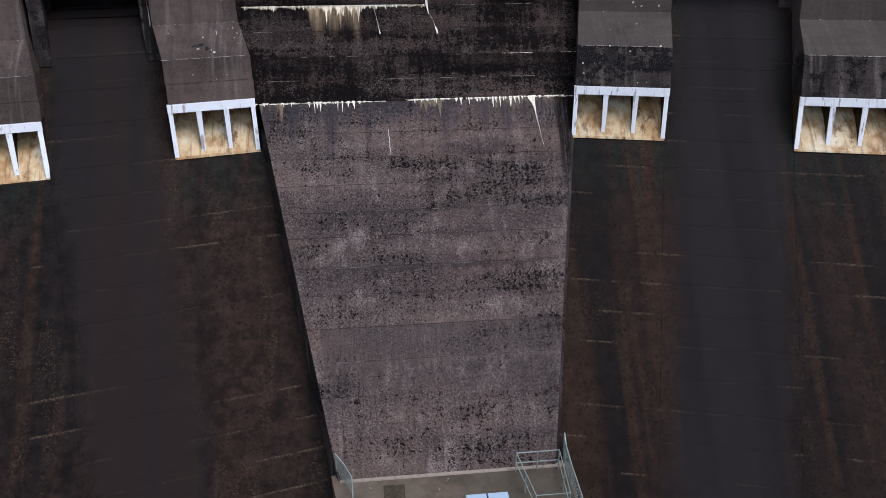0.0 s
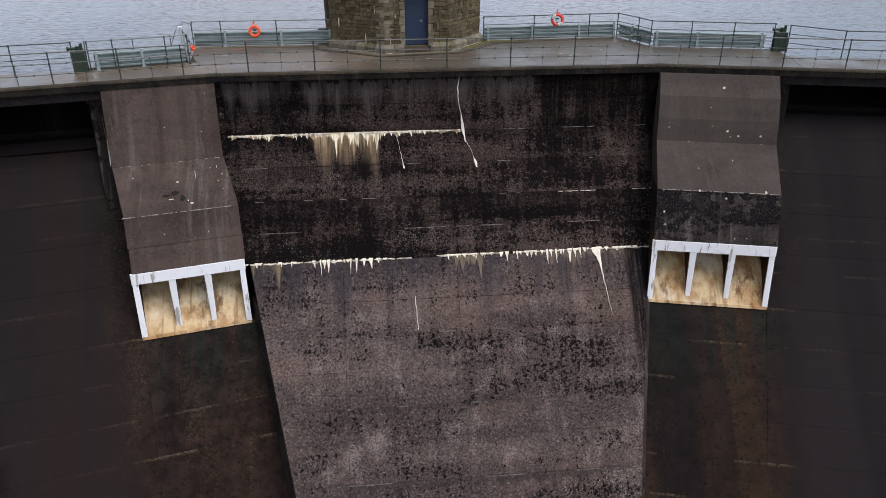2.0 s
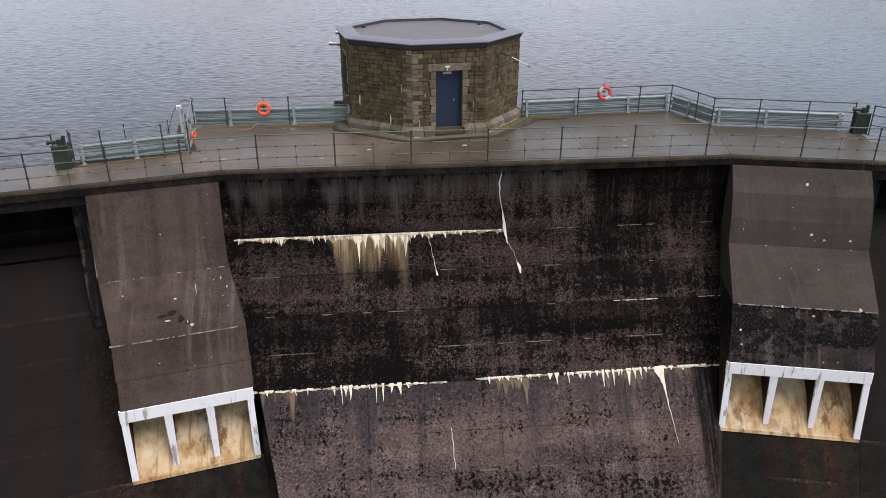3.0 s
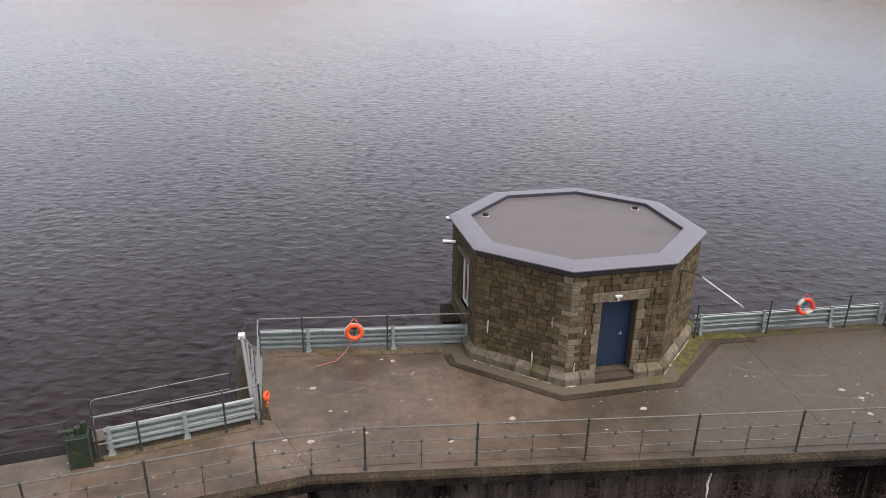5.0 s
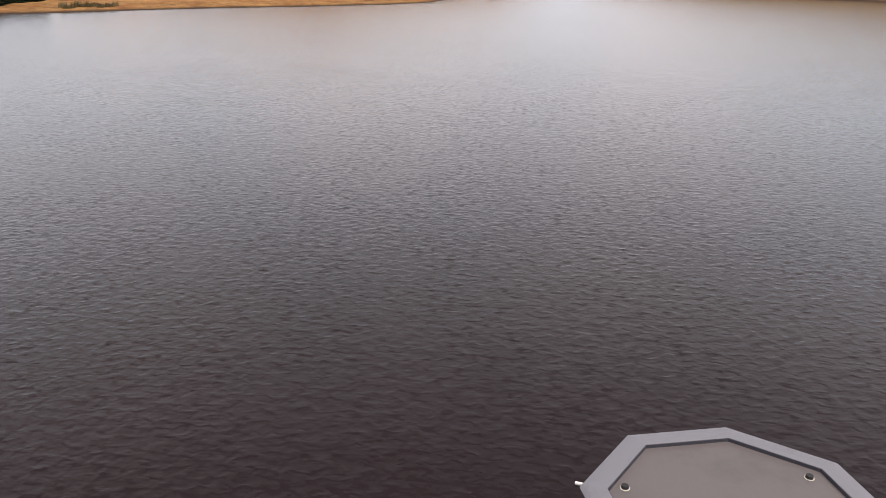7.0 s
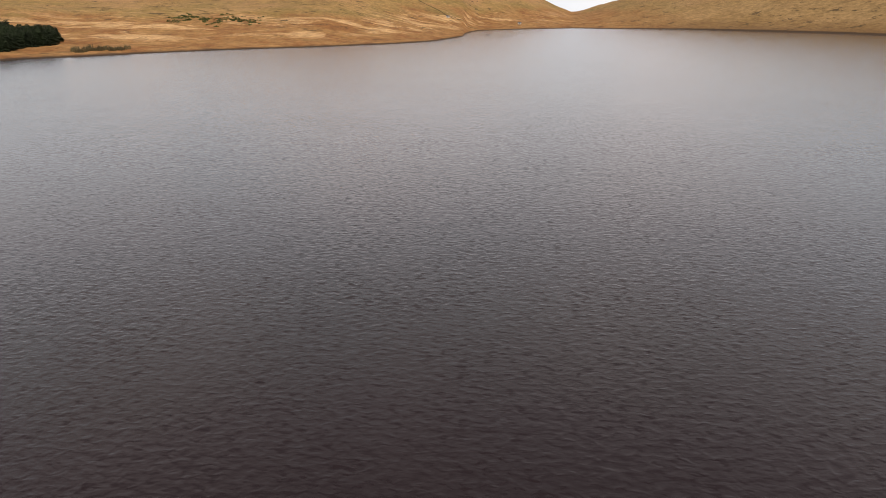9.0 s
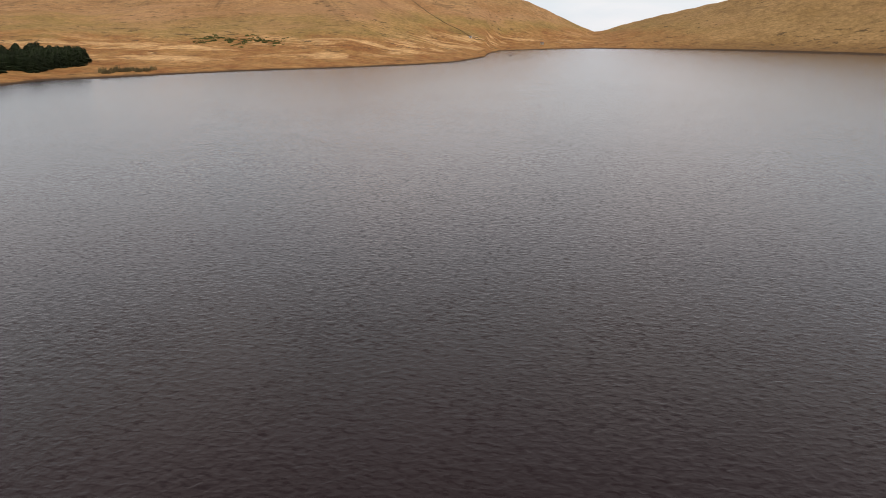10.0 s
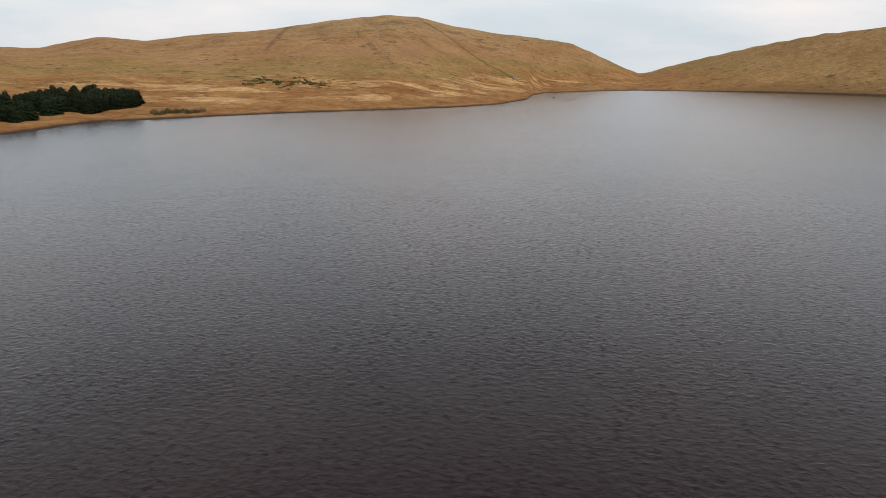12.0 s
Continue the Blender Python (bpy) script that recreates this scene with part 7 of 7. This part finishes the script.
def build_water():
    bm = bmesh.new()
    edge = [LEFT.at(64, -2.0, 0), LEFT.at(0, -1.0, 0), RIGHT.at(0, -1.0, 0), RIGHT.at(64, -2.0, 0)]
    ring = [(p.x, p.y) for p in edge] + [(760, 40), (760, 900), (-500, 900), (-500, 40)]
    face = bm.faces.new([bm.verts.new((x, y, WATER)) for x, y in ring])
    low = bmesh.ops.extrude_face_region(bm, geom=[face])["geom"]
    for v in low:
        if isinstance(v, bmesh.types.BMVert):
            v.co.z -= 0.5
    solid("water", bm, M["water"], "peat-dark rippled reservoir water", "water", kind="structure")


def conifer_meshes(seed):
    """Trunk and crown of a spruce about 11 m high."""
    rng = random.Random(seed)
    t = bmesh.new()
    tube(t, [(0, 0, -0.6), (0.05, 0, 4), (0, 0.05, 8), (0, 0, 10.6)], 0.13, 6)
    c = bmesh.new()
    for i in range(15):
        z = 0.9 + i * 0.66
        reach = 2.7 * (1 - (z / 11.6) ** 2.2) + 0.35
        count = 15 if i < 9 else 11
        for k in range(count):
            a = 2 * math.pi * (k + rng.random() * 0.7) / count
            l = reach * rng.uniform(0.60, 1.15)
            d, s = Vector((math.cos(a), math.sin(a), 0)), Vector((-math.sin(a), math.cos(a), 0))
            droop = rng.uniform(0.15, 0.45) * l
            base = Vector((0, 0, z + 0.25 + rng.uniform(-0.15, 0.15)))
            tip = base + d * l - Vector((0, 0, droop))
            w = l * rng.uniform(0.16, 0.28)
            m = base + d * l * 0.55 - Vector((0, 0, droop * 0.35))
            v = [c.verts.new(p) for p in (base, m + s * w, tip, m - s * w, m - Vector((0, 0, 0.30 * l)), m + Vector((0, 0, 0.22)))]
            for f in ((0, 1, 5), (5, 1, 2), (5, 2, 3), (0, 5, 3), (0, 4, 1), (4, 2, 1), (4, 3, 2), (0, 3, 4)):
                c.faces.new([v[j] for j in f])
    return mesh_of("trunk", t, M["bark"]), mesh_of("crown", c, M["needles"])


def build_plantation():
    kinds = [conifer_meshes(s) for s in (1, 2, 3)]
    rng = random.Random(77)
    done = 0
    while done < 290:
        az = rng.uniform(-41, -27.2)
        shore = table(SHORE, az)
        near = 37 + 7 * math.sin(az * 1.3) + (6 if az > -30 else 0)
        r = shore + rng.uniform(near, near + (50 if az > -30 else 75))
        x, y = EYE.x + r * math.sin(radians(az)), EYE.y + r * math.cos(radians(az))
        trunk, crown = kinds[done % 3]
        ob = thing("conifer_tree", "dark green spruce in a lakeside plantation", "tree", "spruces of the plantation", place=(x, y, ground_height(x, y) - 0.1))
        h = rng.uniform(0.52, 0.72)
        ob.scale = (h * rng.uniform(1.6, 2.3), h * rng.uniform(1.6, 2.3), h)
        ob.rotation_euler = (0, 0, rng.uniform(0, 6.28))
        for nm, me in (("trunk", trunk), ("crown", crown)):
            p = new(nm, me)
            p.parent = ob
        done += 1


def clump_mesh(bm, c, size, tall, rng, blades, wide=1.0):
    for _ in range(blades):
        a, r = rng.uniform(0, 6.28), size * math.sqrt(rng.random())
        p = Vector((c[0] + r * math.cos(a), c[1] + r * math.sin(a), c[2] - 0.2))
        h = tall * rng.uniform(0.5, 1.1) * (1.1 - 0.5 * r / size)
        w = size * rng.uniform(0.10, 0.2) * wide
        lean = Vector((rng.uniform(-0.3, 0.3), rng.uniform(-0.3, 0.3), 0)) * h
        b = rng.uniform(0, 6.28)
        s = Vector((math.cos(b), math.sin(b), 0)) * w
        q = Vector((-math.sin(b), math.cos(b), 0)) * w
        v = [bm.verts.new(k) for k in (p + s, p - s, p + q, p + lean * 0.6 + Vector((0, 0, h * 0.6)) + s * 1.3, p + lean + Vector((0, 0, h)), p + lean * 0.6 + Vector((0, 0, h * 0.55)) - s * 1.3)]
        for f in ((0, 2, 3), (2, 1, 5), (3, 2, 4), (2, 5, 4), (0, 3, 1), (1, 3, 5), (3, 4, 5), (0, 1, 2)):
            bm.faces.new([v[j] for j in f])


def far(az, r, lift=0.0):
    x, y = EYE.x + r * math.sin(radians(az)), EYE.y + r * math.cos(radians(az))
    return (x, y, ground_height(x, y) + lift)


def build_far_things():
    rng = random.Random(5)
    for k in range(14):
        bm = bmesh.new()
        c = far(-26.3 + 0.25 * k + rng.uniform(-0.1, 0.1), 366 + rng.uniform(-3, 9) + k * 0.8)
        clump_mesh(bm, c, rng.uniform(1.4, 2.6), rng.uniform(1.6, 3.4), rng, 90, 0.25)
        solid("willow_scrub", bm, M["reed"], "dull leafless scrub beside the lake shore", "shrub", group="scrub on the shore")
    for k in range(130):
        az = -19.9 + 6.2 * (k / 130) + rng.uniform(-0.4, 0.4)
        r = 512 + 9 * math.sin(az * 2.3) + rng.gauss(0, 8) - (az + 17.5) * 3
        bm = bmesh.new()
        clump_mesh(bm, far(az, r), rng.uniform(0.8, 2.0), rng.uniform(0.7, 1.5), rng, 20)
        solid("gorse_bush", bm, M["gorse"], "green gorse bush on the moor", "bush", group="gorse bushes on the hill foot")
    # dry-stone walls and tracks over the hill
    for pts, w in ((((-7.0, 880), (-4.8, 800), (-3.4, 740), (-2.0, 690), (0.5, 640), (2.5, 660)), 0.3),):
        bm = bmesh.new()
        line = []
        for (a0, r0), (a1, r1) in zip(pts, pts[1:]):
            for i in range(14):
                t = i / 14
                line.append(far(a0 + (a1 - a0) * t, r0 + (r1 - r0) * t))
        for p, q in zip(line, line[1:]):
            d = (Vector(q) - Vector(p)).normalized()
            n = Vector((d.y, -d.x, 0)) * 0.25
            lo = [Vector(p) - n, Vector(q) - n, Vector(q) + n, Vector(p) + n]
            hexa(bm, [v - Vector((0, 0, 0.4)) for v in lo], [v * 1.0 + Vector((0, 0, w)) for v in lo])
        solid("field_wall", bm, M["stone"], "low dark dry-stone wall across the moor", "wall", group="field walls on the hills")
    # hut and pier at the head of the lake
    for az, r, s in ((5.45, 735, 0.45), (0.1, 640, 0.4)):
        c = Vector(far(az, r))
        hut = thing("hut", "small pale hut with a slate roof at the lake head", "hut", "huts at the lake head")
        bm = bmesh.new()
        w, d, h = 3.2 * s, 2.2 * s, 2.4 * s
        box(bm, c.x - w, c.y - d, c.z - 0.6, c.x + w, c.y + d, c.z + h)
        part("wall", bm, M["plaster"], hut)
        bm = bmesh.new()
        e = 0.3
        a = [(c.x - w - e, c.y - d - e, c.z + h), (c.x + w + e, c.y - d - e, c.z + h), (c.x + w + e, c.y + d + e, c.z + h), (c.x - w - e, c.y + d + e, c.z + h)]
        b = [(c.x - w - e, c.y - 0.1, c.z + h + 1.5 * s), (c.x + w + e, c.y - 0.1, c.z + h + 1.5 * s), (c.x + w + e, c.y + 0.1, c.z + h + 1.5 * s), (c.x - w - e, c.y + 0.1, c.z + h + 1.5 * s)]
        hexa(bm, a, b)
        part("roof", bm, M["slate"], hut)
        bm = bmesh.new()
        slab(bm, [(c.x - 0.5 * s, c.y - d - 0.03, c.z), (c.x + 0.5 * s, c.y - d - 0.03, c.z), (c.x + 0.5 * s, c.y - d - 0.03, c.z + 2.0 * s), (c.x - 0.5 * s, c.y - d - 0.03, c.z + 2.0 * s)], (0, 0.1, 0))
        part("door", bm, M["green"], hut)
    # low stone bars in the shallows
    for pts in (((-1.7, 437), (-0.4, 452), (0.7, 478), (1.3, 505)), ((4.0, 505), (4.6, 530), (5.0, 545))):
        bm = bmesh.new()
        line = []
        for (a0, r0), (a1, r1) in zip(pts, pts[1:]):
            for i in range(10):
                t = i / 10
                a, r = a0 + (a1 - a0) * t, r0 + (r1 - r0) * t
                line.append(Vector((EYE.x + r * math.sin(radians(a)), EYE.y + r * math.cos(radians(a)), WATER)))
        for i, (p, q) in enumerate(zip(line, line[1:])):
            d = (q - p).normalized()
            n = Vector((d.y, -d.x, 0)) * rng.uniform(0.3, 1.1)
            h = rng.uniform(0.03, 0.22)
            hexa(bm, [v - Vector((0, 0, 0.4)) for v in (p - n, q - n, q + n, p + n)], [v + Vector((0, 0, h)) for v in (p - n * 0.5, q - n * 0.5, q + n * 0.5, p + n * 0.5)])
        solid("stone_bar", bm, M["drain"], "low dark stone bar in the shallow water", "stones", group="stone bars in the shallows")
    bm = bmesh.new()
    c = Vector((23.8, 551.0, WATER))
    box(bm, c.x - 0.9, c.y - 0.8, c.z - 0.8, c.x + 0.9, c.y + 0.8, c.z + 0.5)
    tube(bm, [c + Vector((-0.8, 0, 0)), c + Vector((-2.2, 0, 1.2))], 0.2, 6)
    bmesh.ops.bevel(bm, geom=[e for e in bm.edges if e.calc_length() > 1.5], offset=0.1, segments=1, affect="EDGES")
    solid("mooring_block", bm, M["drain"], "dark mooring block standing in the lake", "mooring")


build_ground()
build_water()
build_plantation()
build_far_things()
